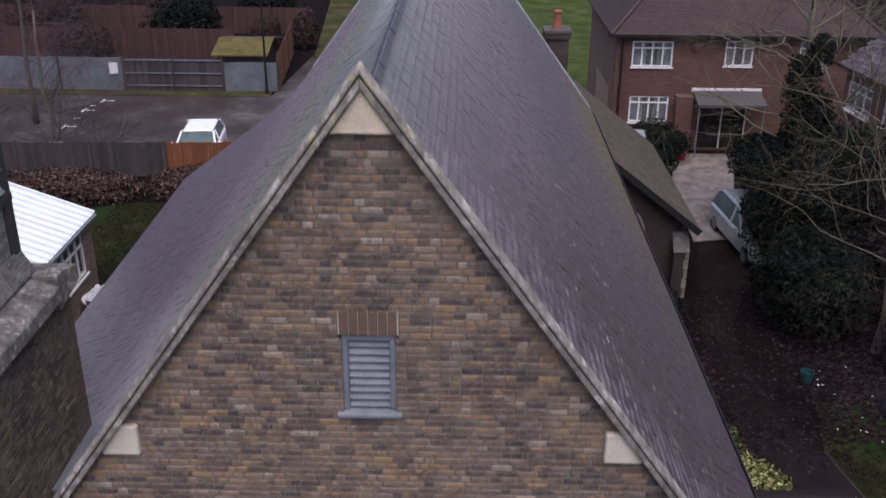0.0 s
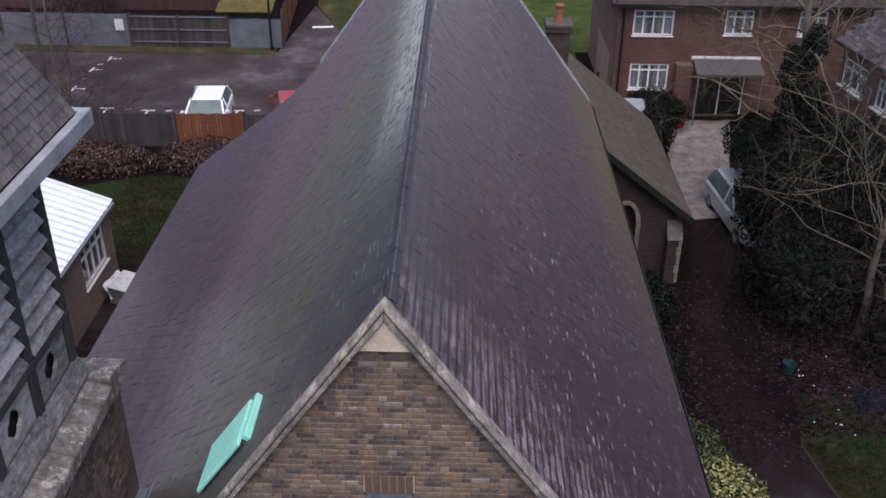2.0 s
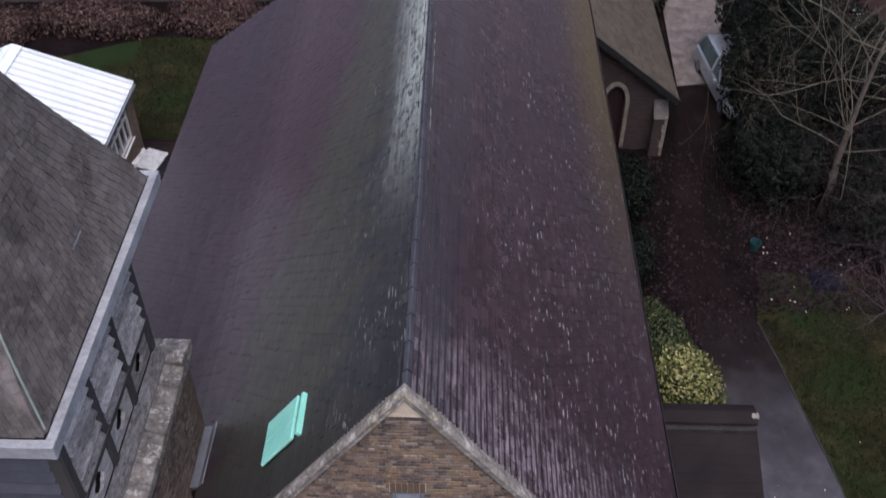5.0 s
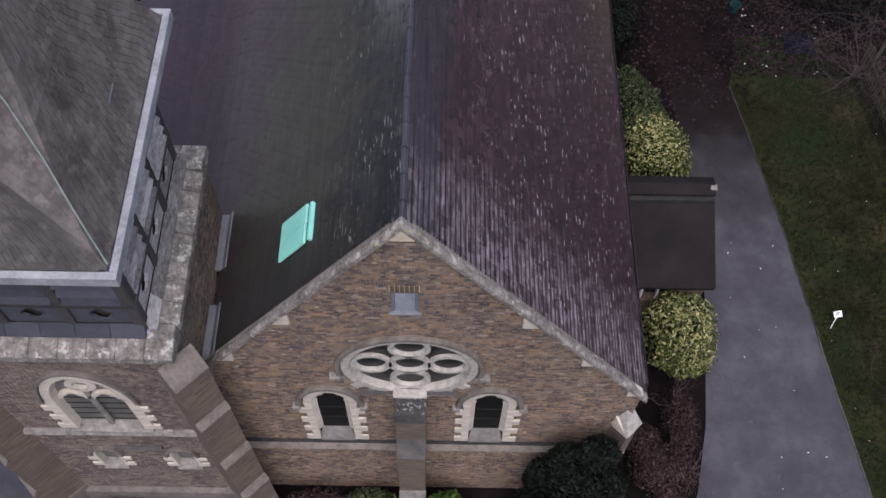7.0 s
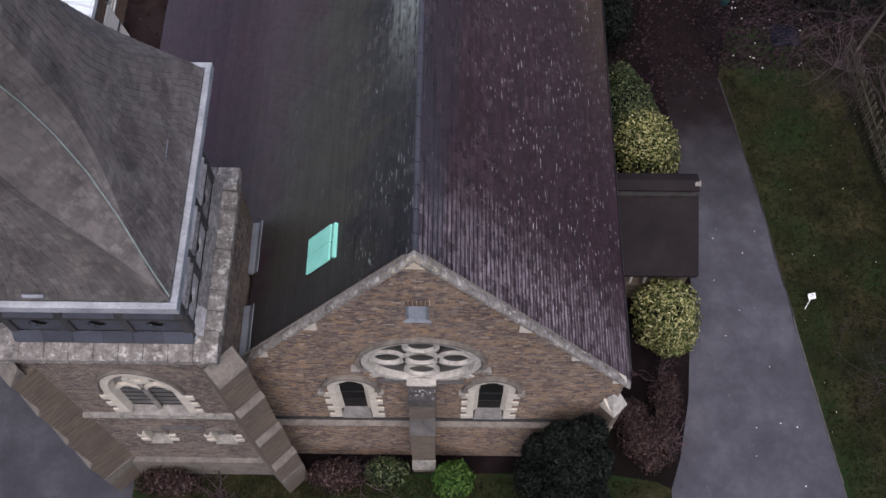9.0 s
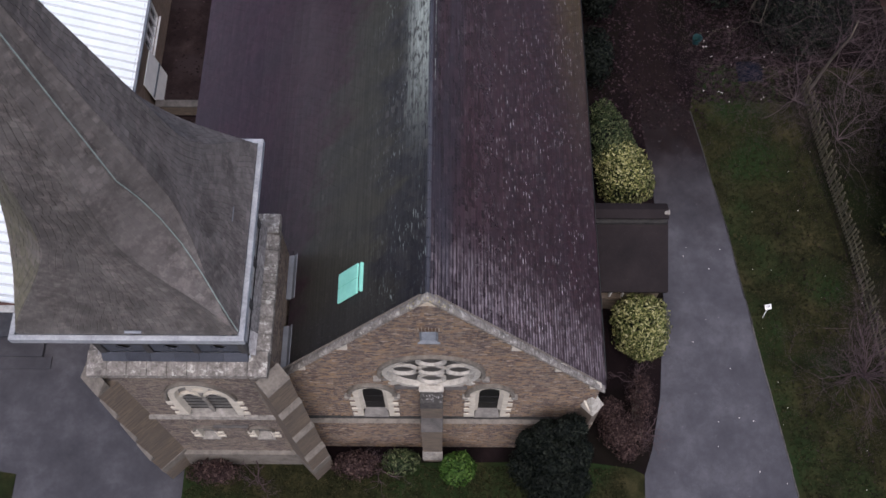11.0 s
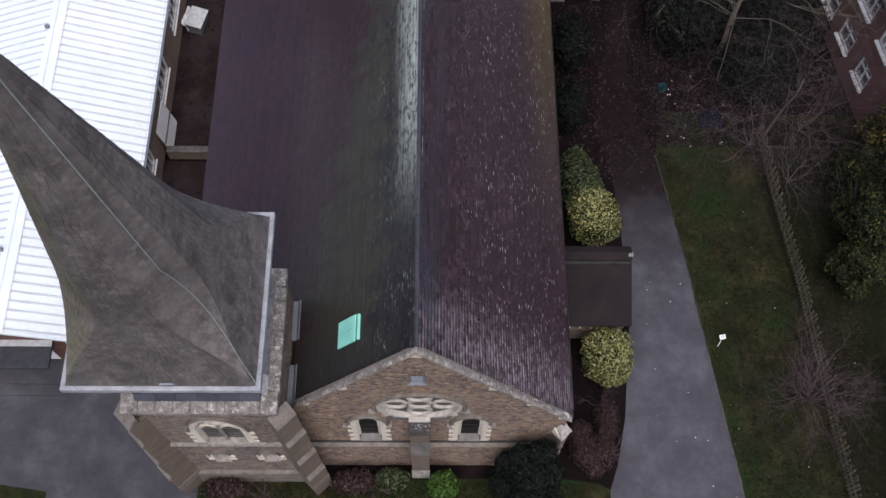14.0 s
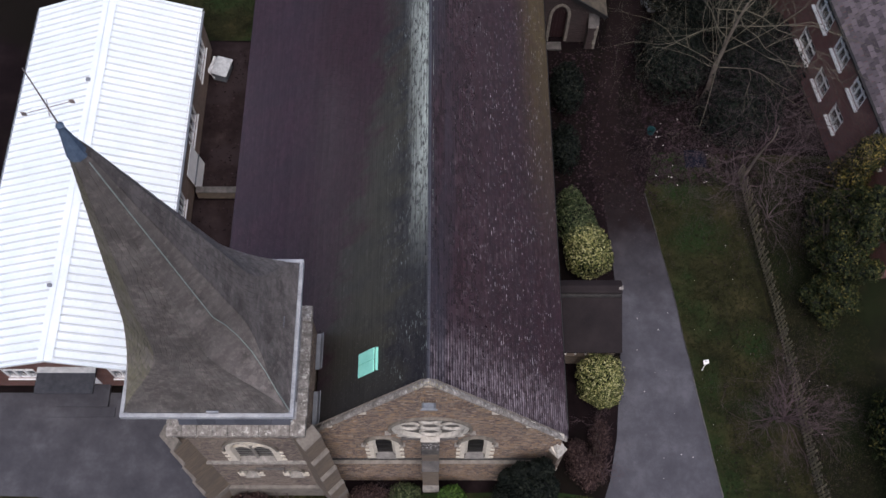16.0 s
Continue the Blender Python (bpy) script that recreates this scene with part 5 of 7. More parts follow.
def house_window(house, m, hole, cols, curtain=True, top=0.0, sill=0.06):
    """A white casement in a hole of the wall: frame, bars, pane, sill, and what is behind the glass."""
    x0, z0, x1, z1 = hole
    f = 0.07
    g = Geo().box(x0, 0.03, z0, x1, 0.12, z0 + f).box(x0, 0.03, z1 - f, x1, 0.12, z1).box(x0, 0.03, z0 + f, x0 + f, 0.12, z1 - f).box(x1 - f, 0.03, z0 + f, x1, 0.12, z1 - f)
    w = part("window", g, WHITE, house, "white-framed casement window", m=m)
    for k in range(1, cols):
        x = x0 + (x1 - x0) * k / cols
        part("mullion", Geo().box(x - 0.035, 0.035, z0 + f, x + 0.035, 0.11, z1 - f), WHITE, w, m=m)
    if top:
        part("transom", Geo().box(x0 + f, 0.036, z1 - top - 0.03, x1 - f, 0.109, z1 - top + 0.03), WHITE, w, m=m)
    part("pane", Geo().box(x0 + f, 0.07, z0 + f, x1 - f, 0.076, z1 - f), GLASS, w, m=m)
    part("sill", Geo().box(x0 - 0.05, -sill, z0 - 0.06, x1 + 0.05, 0.1, z0 - 0.004), WHITE, w, m=m)
    if curtain:
        for a, b in ((x0, x0 + (x1 - x0) * 0.36), (x1 - (x1 - x0) * 0.36, x1)):
            part("curtain", Geo().prism([(a + (b - a) * i / 12, 0.2 + 0.02 * (i % 2)) for i in range(13)] + [(b, 0.24), (a, 0.24)], z0, z1, "z"), CURTAIN, w, m=m)
    part("dark_room", Geo().box(x0 - 0.1, 0.34, z0 - 0.1, x1 + 0.1, 0.35, z1 + 0.1), UNLIT_ROOM, w, m=m)
    return w


def roof_rows(name, quad, gauge, material, parent, label="", thick=0.009):
    """A tiled roof plane of lapped rows with broken joints: quad is eave left, eave right, top right, top left."""
    a, b, c, d = (Vector(p) for p in quad)
    nrm = (b - a).cross(d - a).normalized()
    rows = max(3, int((d - a).length / gauge))
    g = Geo()
    for k in range(rows):
        t0, t1 = k / rows, (k + 1.25) / rows
        p0, p1, q0, q1 = a.lerp(d, t0), b.lerp(c, t0), a.lerp(d, min(t1, 1.0)), b.lerp(c, min(t1, 1.0))
        n = max(1, round((p1 - p0).length / (gauge * 1.6)))
        sh = 0.5 if k % 2 else 0.0
        for i in range(n + 1):
            s0, s1 = max(0.0, (i - sh) / n), min(1.0, (i + 1 - sh) / n)
            if s1 - s0 < 0.01:
                continue
            lift = nrm * (thick + RNG.uniform(0, 0.006))
            gap = (0.004 + 0.5 * (thick - 0.009)) / max(0.5, (p1 - p0).length)
            u = [p0.lerp(p1, s0 + gap), p0.lerp(p1, s1 - gap), q0.lerp(q1, s1 - gap), q0.lerp(q1, s0 + gap)]
            g.add([u[0] + lift, u[1] + lift, u[2], u[3], u[0], u[1]], [(0, 1, 2, 3), (4, 5, 1, 0)])
    ob = part(name, g, material, parent, label, tidy=False)
    return ob


# ---- brick house with hipped roof behind the church ----
house = thing("brick_house", "red-brick two-storey house with brown hipped roof and white windows", "house", (12, 38, 0))
hx0, hx1, hy0, hy1, hz = 7.3, 18.2, 34.8, 43.5, 5.15
hm0 = pose(6.8, hy0, 0)
holes = [(1.18, 3.71, 2.93, 4.82), (1.24, 1.25, 2.95, 2.43), (5.14, 3.78, 6.35, 4.86), (8.3, 3.78, 9.5, 4.86), (4.3, 0.1, 6.4, 2.1)]
part("wall", holed_wall(hx1 - hx0, hz, [(a - 0.5, b, c - 0.5, d) for a, b, c, d in holes], 0.3), RED_BRICK_X, house, m=pose(hx0, hy0, 0))
part("wall", Geo().box(hx0, hy0 + 0.301, 0, hx0 + 0.3, hy1, hz), PINK_BRICK, house, "pinkish brick side wall")
part("wall", Geo().box(hx1 - 0.3, hy0 + 0.301, 0, hx1, hy1, hz), RED_BRICK_Y, house)
part("wall", Geo().box(hx0 + 0.301, hy1 - 0.3, 0, hx1 - 0.301, hy1, hz), RED_BRICK_X, house)
part("render_patch", Geo().box(hx0 - 0.012, 36.2, 0.2, hx0 - 0.001, 40.2, 2.4), plain("pinkish_render", (0.24, 0.15, 0.12), (0.36, 0.25, 0.2), 1.2, 20, 0.9), house)
for hole, cols in ((holes[0], 4), (holes[1], 4), (holes[2], 3), (holes[3], 3)):
    house_window(house, hm0, hole, cols, top=0.3)
part("patio_door", Geo().box(4.3, 0.05, 0.1, 6.4, 0.1, 2.1), LEADED, house, m=hm0)
for x in (4.3, 5.3, 6.34):
    part("door_frame", Geo().box(x, 0.02, 0.1, x + 0.06, 0.12, 2.1), WHITE, house, m=hm0)
part("porch_canopy", Geo().prism([(-1.3, 2.30), (-1.3, 2.42), (-0.02, 2.72), (-0.02, 2.58)], 3.95, 6.85, "x"), GREY_TILE, house, "grey lean-to canopy with white edge", m=hm0)
part("canopy_edge", Geo().box(3.9, -0.06, 2.66, 6.9, -0.001, 2.82), WHITE, house, m=hm0)
for x in (4.0, 6.75):
    part("canopy_post", Geo().box(x, -1.25, 0, x + 0.05, -1.20, 2.3), GALVANISED, house, m=hm0)
part("projection", Geo().box(3.2, -0.55, 0, 3.9, -0.001, 2.55), RED_BRICK_X, house, m=hm0)
part("drainpipe", Geo().tube([(7.55, 34.72, 0.1), (7.55, 34.72, 4.9), (7.5, 34.5, 5.1)], 0.05, 8), BLACK_IRON, house)
ov = 0.32
e = [(hx0 - ov, hy0 - ov, hz), (hx1 + ov, hy0 - ov, hz), (hx1 + ov, hy1 + ov, hz), (hx0 - ov, hy1 + ov, hz)]
rr = [((hx0 + hx1) / 2 - 1.3, (hy0 + hy1) / 2, hz + 3.9), ((hx0 + hx1) / 2 + 1.3, (hy0 + hy1) / 2, hz + 3.9)]
for quad in ((e[0], e[1], rr[1], rr[0]), (e[1], e[2], rr[1], rr[1]), (e[2], e[3], rr[0], rr[1]), (e[3], e[0], rr[0], rr[0])):
    roof_rows("roof", quad, 0.17, HOUSE_TILE, house)
part("soffit", Geo().box(hx0 - ov, hy0 - ov, hz - 0.06, hx1 + ov, hy1 + ov, hz - 0.005), BLACK_IRON, house)
for i, (p, q) in enumerate(((e[0], rr[0]), (e[1], rr[1]))):
    part("hip_tiles", Geo().tube([p, q], 0.10, 6), HOUSE_TILE, house)
part("gutter", Geo().box(hx0 - ov - 0.1, hy0 - ov - 0.1, hz - 0.08, hx1 + ov, hy0 - ov, hz + 0.02), BLACK_IRON, house)
part("alarm_box", Geo().box(3.75, -0.12, 4.45, 4.05, -0.001, 4.72), FENCE_ORANGE, house, "orange alarm box", m=hm0, bevel=0.03)

# ---- terrace house beyond the lawn ----
TERRACE_BRICK = make_red_brick("wine_red_brick", 1, (0.15, 0.058, 0.055), (0.23, 0.098, 0.088))
terrace = thing("terrace_house", "long red-brick house with white casements and grey tiled roof", "house", (20, 20, 0))
tm = pose(15.1, 32.0, 0, 0, 0, -81.2)
tl, th = 24.0, 5.0
tz = [(u, 3.42, u + w, 4.5) for u, w in ((2.15, 1.7), (4.65, 1.0), (8.6, 1.25), (12.1, 1.6), (14.5, 1.2), (16.6, 1.1), (19.1, 1.5), (21.6, 1.2))]
tz += [(u, 1.1, u + w, 2.15) for u, w in ((2.25, 1.65), (4.7, 1.0), (8.0, 1.25), (12.2, 1.5), (14.45, 1.15), (16.4, 1.0), (19.0, 1.25), (21.6, 1.2))]
part("wall", holed_wall(tl - 1.9, th, [(a - 1.9, b, c - 1.9, d) for a, b, c, d in tz], 0.3), TERRACE_BRICK, terrace, m=tm @ Matrix.Translation((1.9, 0, 0)))
part("wall", Geo().box(1.9, 0.301, 0, 2.14, 8, th), RED_BRICK_X, terrace, m=tm)
part("wall", Geo().box(tl - 0.3, 0.301, 0, tl, 8, th), RED_BRICK_X, terrace, m=tm)
part("wall", Geo().box(2.141, 7.7, 0, tl - 0.301, 8, th), TERRACE_BRICK, terrace, m=tm)
part("gable", Geo().prism([(0.302, th), (7.99, th), (4.0, th + 2.85)], 1.91, 2.13, "x"), RED_BRICK_X, terrace, m=tm)
for hole in tz:
    house_window(terrace, tm, hole, 3 if hole[1] > 3 else 2, curtain=hole[0] % 2 > 1, top=0.35, sill=0.15)
tq = [tm @ Vector(p) for p in ((1.6, -0.25, th), (tl + 0.4, -0.25, th), (tl + 0.4, 4.0, th + 3.1), (1.6, 4.0, th + 3.1))]
roof_rows("roof", tq, 0.20, DARK_TILE, terrace, thick=0.02)
tq = [tm @ Vector(p) for p in ((tl + 0.4, 8.45, th), (1.6, 8.45, th), (1.6, 4.0, th + 3.1), (tl + 0.4, 4.0, th + 3.1))]
roof_rows("roof", tq, 0.20, DARK_TILE, terrace, thick=0.02)
part("soffit", Geo().box(1.65, -0.2, th - 0.06, tl + 0.3, 8.4, th - 0.005, tm), BLACK_IRON, terrace)
part("gutter", Geo().box(1.6, -0.35, th - 0.06, tl + 0.4, -0.24, th + 0.04, tm), BLACK_IRON, terrace)
for u in (11.0, 17.5):
    sk = tm @ pose(u, 1.55, th + 1.42, 34.8)
    w = part("skylight", Geo().box(-0.45, -0.6, 0.0, 0.45, 0.6, 0.09, sk), WHITE, terrace, "roof skylight")
    part("pane", Geo().box(-0.36, -0.5, 0.091, 0.36, 0.5, 0.1, sk), CURTAIN, w)

# ---- church hall with white ribbed roof ----
hall = thing("church_hall", "long low brick hall with white ribbed metal roof", "hall", (-14.2, 12, 0))
HX0, HX1, HRX, HY0, HY1, HE, HR = -17.65, -10.33, -14.0, 3.35, 20.3, 2.6, 3.95
side_holes = [(0.7, 1.05, 2.6, 2.35), (4.3, 1.05, 6.2, 2.35), (8.6, 1.05, 9.8, 2.35), (12.5, 1.05, 14.0, 2.35)]
sm = pose(HX1 - 0.08, HY0 + 0.25, 0, 0, 0, 90)
L = HY1 - HY0 - 0.5
HALL_BRICK = make_stock_wall("pale_hall_brick", 1, (0.19, 0.135, 0.105), (0.30, 0.22, 0.17))
holes_e = [(L - h[2], h[1], L - h[0], h[3]) for h in side_holes]
part("wall", holed_wall(L, HE, holes_e, 0.28), HALL_BRICK, hall, m=sm)
for h in holes_e:
    house_window(hall, sm, h, 4, curtain=False, top=0.4)
fm = pose(HX0 + 0.3, HY0 + 0.25, 0)
FW = HX1 - HX0 - 0.38
front = [(0.9, 0.95, 2.2, 2.1), (2.9, 0.05, 4.3, 2.1), (5.0, 0.95, 6.3, 2.1)]
g = holed_wall(FW - 0.29, HE, front, 0.28)
part("wall", g, RED_BRICK_X, hall, m=fm)
part("gable", Geo().prism([(HX0 + 0.3, HE), (HX1 - 0.09, HE), (HRX, HR - 0.12)], HY0 + 0.25, HY0 + 0.53), RED_BRICK_X, hall)
part("gable", Geo().prism([(HX0 + 0.3, HE), (HX1 - 0.09, HE), (HRX, HR - 0.12)], HY1 - 0.53, HY1 - 0.25), STOCK_X, hall)
part("wall", Geo().box(HX0 + 0.3, HY1 - 0.53, 0, HX1 - 0.37, HY1 - 0.25, HE), STOCK_X, hall)
part("wall", Geo().box(HX0 + 0.3, HY0 + 0.54, 0, HX0 + 0.58, HY1 - 0.54, HE), STOCK_Y, hall)
for h in (front[0], front[2]):
    house_window(hall, fm, h, 3, curtain=True, top=0.3)
part("double_door", Geo().box(2.9, 0.06, 0.05, 3.595, 0.12, 2.1).box(3.605, 0.06, 0.05, 4.3, 0.12, 2.1), WHITE, hall, "white double door", m=fm)
NAVY_FELT = plain("dark_blue_felt", (0.020, 0.022, 0.027), (0.055, 0.058, 0.068), 3, 25, 0.85, bump=0.4, spec=0.2)
part("door_canopy", Geo().box(2.5, -1.0, 2.2, 4.7, -0.001, 2.3), NAVY_FELT, hall, "dark felted porch canopy", m=fm)
part("canopy_trim", Geo().box(2.5, -0.22, 2.301, 4.7, -0.002, 2.36), CURTAIN, hall, m=fm)
part("steps", Geo().box(2.6, -0.9, 0, 4.6, -0.001, 0.16).box(2.3, -1.3, 0, 4.9, -0.901, 0.08), TARMAC, hall, m=fm)
for side, xe in ((1, HX1), (-1, HX0)):
    ang = math.degrees(math.atan2(HR - HE, abs(xe - HRX)))
    ln = math.hypot(HR - HE, xe - HRX)
    rm = pose(HRX, 0, HR, 0, ang, 0) if side > 0 else pose(HRX, 0, HR, 0, -ang, 0)
    sgn = 1 if side > 0 else -1
    rf = part("roof_sheet", Geo().box(min(0, sgn * ln), HY0, -0.07, max(0, sgn * ln), HY1, -0.03, rm), METAL_ROOF, hall, "white ribbed metal roofing")
    rib = Geo().prism([(-0.045, -0.03), (0.045, -0.03), (0.022, 0.012), (-0.022, 0.012)], min(0.16 * sgn, sgn * ln), max(0.16 * sgn, sgn * ln), "x").mesh("rib")
    y = HY0 + 0.12
    while y < HY1 - 0.05:
        part("rib", rib, RIB_METAL, rf, at=rm @ Matrix.Translation((0, y, 0)))
        y += 0.335
    part("eaves_gutter", Geo().box(xe - 0.02 if side > 0 else xe - 0.08, HY0, HE - 0.14, xe + 0.07 if side > 0 else xe + 0.02, HY1, HE - 0.06), GALVANISED, hall)
    for ya, yb in ((HY0 - 0.06, HY0 - 0.001), (HY1 + 0.001, HY1 + 0.06)):
        part("verge_trim", Geo().box(min(0, sgn * ln), ya, -0.12, max(0, sgn * ln), yb, 0.02, rm), METAL_ROOF, hall)
    part("ridge_flashing", Geo().box(min(0, sgn * 0.3), HY0 - 0.06, 0.014, max(0, sgn * 0.3), HY1 + 0.06, 0.03, rm), METAL_ROOF, hall)
for y in (6.2, 15.5):
    part("vent_cap", Geo().box(HRX - 0.35, y, HR - 0.02, HRX - 0.2, y + 0.12, HR + 0.1), LEAD, hall)
# leaning door panel and discarded cabinet beside the hall
panel = thing("leaning_panel", "pale blue-white panel leaning against the hall wall", "panel", (-10.1, 13.2, 0))
part("sheet", Geo().box(-0.02, -0.75, 0.02, 0.02, 0.75, 1.6, pose(-10.12, 13.1, 0, 0, -9, 0)), WHITE, panel, bevel=0.01)
part("batten", Geo().box(0.021, -0.75, 0.75, 0.05, 0.75, 0.83, pose(-10.12, 13.1, 0, 0, -9, 0)), GALVANISED, panel)
cab = thing("discarded_cabinet", "discarded white cabinet with torn white sheeting", "cabinet", (-9.8, 18.9, 0))
cm = pose(-9.75, 18.7, 0, 0, 0, -14) @ Matrix.Scale(0.82, 4)
part("body", Geo().box(-0.4, -0.55, 0.02, 0.4, 0.55, 0.75, cm), GALVANISED, cab, bevel=0.02)
part("lid", Geo().box(-0.45, -0.6, 0.755, 0.45, 0.6, 0.82, cm @ pose(0, 0, 0, 3, 6, 0)), CURTAIN, cab, bevel=0.02)
crumple = Geo()
for i in range(12):
    for j in range(7):
        crumple.v.append(tuple(cm @ Vector((-0.55 + 0.05 * j + RNG.uniform(-0.03, 0.03), -0.6 + 0.1 * i, 0.86 - 0.10 * j + RNG.uniform(-0.06, 0.06)))))
crumple.f = [(7 * i + j, 7 * i + j + 1, 7 * i + j + 8, 7 * i + j + 7) for i in range(11) for j in range(6)]
part("torn_sheet", crumple, WHITE, cab, tidy=False)
low = thing("low_wall", "low dark brick wall across the yard", "wall", (-9.2, 12.2, 0))
part("brickwork", Geo().box(-10.2, 12.1, 0, -7.61, 12.32, 0.55), STOCK_X, low)
part("coping", Geo().box(-10.2, 12.06, 0.551, -7.61, 12.36, 0.62), DARK_STONE, low, bevel=0.01)

# ---- vestry wing on the far right of the nave ----
vestry = thing("vestry", "small brick vestry with olive-stained tiled roof and arched stone doorway", "building", (6, 23, 0))
VY0, VX0, VX1 = 20.6, 4.39, 7.45
DARK_BRICK = make_stock_wall("dark_vestry_brick", 0, (0.022, 0.014, 0.015), (0.050, 0.031, 0.029), 0.3)
rise = [(5.85 + 0.38 * math.cos(radians(180 - 9 * i)), 1.9 + 0.75 * math.sin(radians(9 * i))) for i in range(21)]
part("wall", Geo().prism([(VX0, 0), (5.47, 0), (5.47, 1.9), (VX0, 1.9)], VY0, VY0 + 0.35), DARK_BRICK, vestry, "dark brown brick wall")
part("wall", Geo().prism([(6.23, 0), (VX1, 0), (VX1, 1.9), (6.23, 1.9)], VY0, VY0 + 0.35), DARK_BRICK, vestry)
part("wall", Geo().prism([(VX0, 1.9), *rise, (VX1, 1.9), (VX1, 2.5), (VX0, 4.95)], VY0, VY0 + 0.35), DARK_BRICK, vestry)
part("wall", Geo().box(VX1 - 0.35, VY0 + 0.351, 0, VX1, 28.5, 2.5), STOCK_Y, vestry)
part("wall", Geo().box(VX0, 28.2, 0, VX1 - 0.351, 28.5, 2.5), STOCK_X, vestry)
ell = lambda a, b, z, cx: [(cx + a * math.cos(radians(180 * i / 20)), z + b * math.sin(radians(180 * i / 20))) for i in range(21)]
dr = part("doorway", Geo().ring(ell(0.50, 0.86, 1.9, 5.85), ell(0.36, 0.72, 1.9, 5.85), VY0 - 0.05, VY0 + 0.2), HOOD_STONE, vestry, "pointed weathered stone door arch")
for s in (-1, 1):
    part("jamb", Geo().box(5.85 + min(s * 0.36, s * 0.50), VY0 - 0.05, 0.1, 5.85 + max(s * 0.36, s * 0.50), VY0 + 0.2, 1.9), HOOD_STONE, dr, bevel=0.015)
for k in range(5):
    part("door_board", Geo().box(5.85 - 0.37 + 0.149 * k, VY0 + 0.22, 0.1, 5.85 - 0.37 + 0.149 * k + 0.143, VY0 + 0.27, 2.62), plain("dark_red_door", (0.014, 0.007, 0.008), (0.032, 0.014, 0.015), 3, 30, 0.6) if k == 0 else bpy.data.materials["dark_red_door"], dr)
bw = part("corner_buttress", Geo().box(7.2, VY0 - 0.42, 0, 7.62, VY0 - 0.001, 1.6), DARK_BRICK, vestry, "buttress with grey stone quoins")
for k in range(5):
    part("quoin", Geo().box(7.54 - 0.04 * (k % 2), VY0 - 0.44, 0.05 + 0.33 * k, 7.65, VY0 - 0.1, 0.05 + 0.33 * k + 0.31), HOOD_STONE, bw, bevel=0.015)
part("weathering", Geo().prism([(VY0 - 0.46, 1.6), (VY0 - 0.002, 1.6), (VY0 - 0.002, 2.1)], 7.17, 7.66, "x"), DARK_STONE, bw)
vq = [(7.95, VY0 - 0.3, 2.25), (7.95, 28.6, 2.25), (4.05, 28.6, 5.3), (4.05, VY0 - 0.3, 5.3)]
roof_rows("roof", vq, 0.16, VESTRY_TILE, vestry, "olive-brown lichened tiles")
part("roof_deck", slab(4.3, 5.05, 7.95, 2.2, VY0 - 0.28, 28.6, 0.12), TIMBER_DARK, vestry)
part("verge", slab(4.2, 5.22, 7.98, 2.27, VY0 - 0.36, VY0 - 0.29, 0.2), BLACK_IRON, vestry)
part("step", Geo().box(4.9, VY0 - 0.5, 0, 6.1, VY0 - 0.06, 0.1), DARK_STONE, vestry, bevel=0.01)
part("white_finial", Geo().box(4.2, VY0 + 1.9, 5.3, 4.32, VY0 + 2.05, 5.75), WHITE, vestry)

# ---- low boiler house on the nave's right side ----
lean = thing("boiler_house", "low brick lean-to with dark roof and stone coping", "outbuilding", (6.2, 5.5, 0))
part("wall", Geo().box(4.39, 6.35, 0, 7.25, 6.75, 3.2), STOCK_X, lean)
part("wall", Geo().box(6.95, 4.55, 0, 7.25, 6.349, 2.0), STOCK_Y, lean)
part("wall", Geo().box(4.39, 4.55, 0, 6.949, 4.8, 0.9).box(4.39, 4.55, 0.9, 4.9, 4.8, 2.0).box(6.5, 4.55, 0.9, 6.949, 4.8, 2.0), STOCK_X, lean)
for x in (5.3, 5.7, 6.1):
    part("window_bar", Geo().box(x, 4.6, 0.9, x + 0.06, 4.68, 2.0), WHITE, lean)
part("dark_room", Geo().box(4.9, 4.81, 0.9, 6.5, 4.85, 2.0), UNLIT_ROOM, lean)
LEANROOF = plain("dark_felt_roof", (0.009, 0.007, 0.008), (0.022, 0.017, 0.018), 1.2, 25, 0.8, bump=0.5, spec=0.15)
rl = part("roof", Geo().hexa([(4.45, 4.3, 1.98), (7.35, 4.3, 1.98), (7.35, 6.349, 2.9), (4.45, 6.349, 2.9), (4.45, 4.3, 2.1), (7.35, 4.3, 2.1), (7.35, 6.349, 3.02), (4.45, 6.349, 3.02)]), LEANROOF, lean, "dark felted roof")
quadr = [(4.45, 4.28, 2.11), (7.37, 4.28, 2.11), (7.37, 6.33, 3.03), (4.45, 6.33, 3.03)]
roof_rows("tiles", quadr, 0.2, LEANROOF, lean)
part("coping", Geo().prism([(6.28, 3.2), (6.28, 3.26), (6.55, 3.36), (6.82, 3.26), (6.82, 3.2)], 4.4, 7.34, "x"), LEANROOF, lean, "dark stone coping", bevel=0.01)
part("coping_end", Geo().box(7.2, 6.40, 3.22, 7.38, 6.58, 3.345), STONE, lean, "pale chipped stone block", bevel=0.03)
part("lead_flashing", Geo().box(4.45, 6.2, 3.0, 7.3, 6.34, 3.12), BLACKENED, lean)


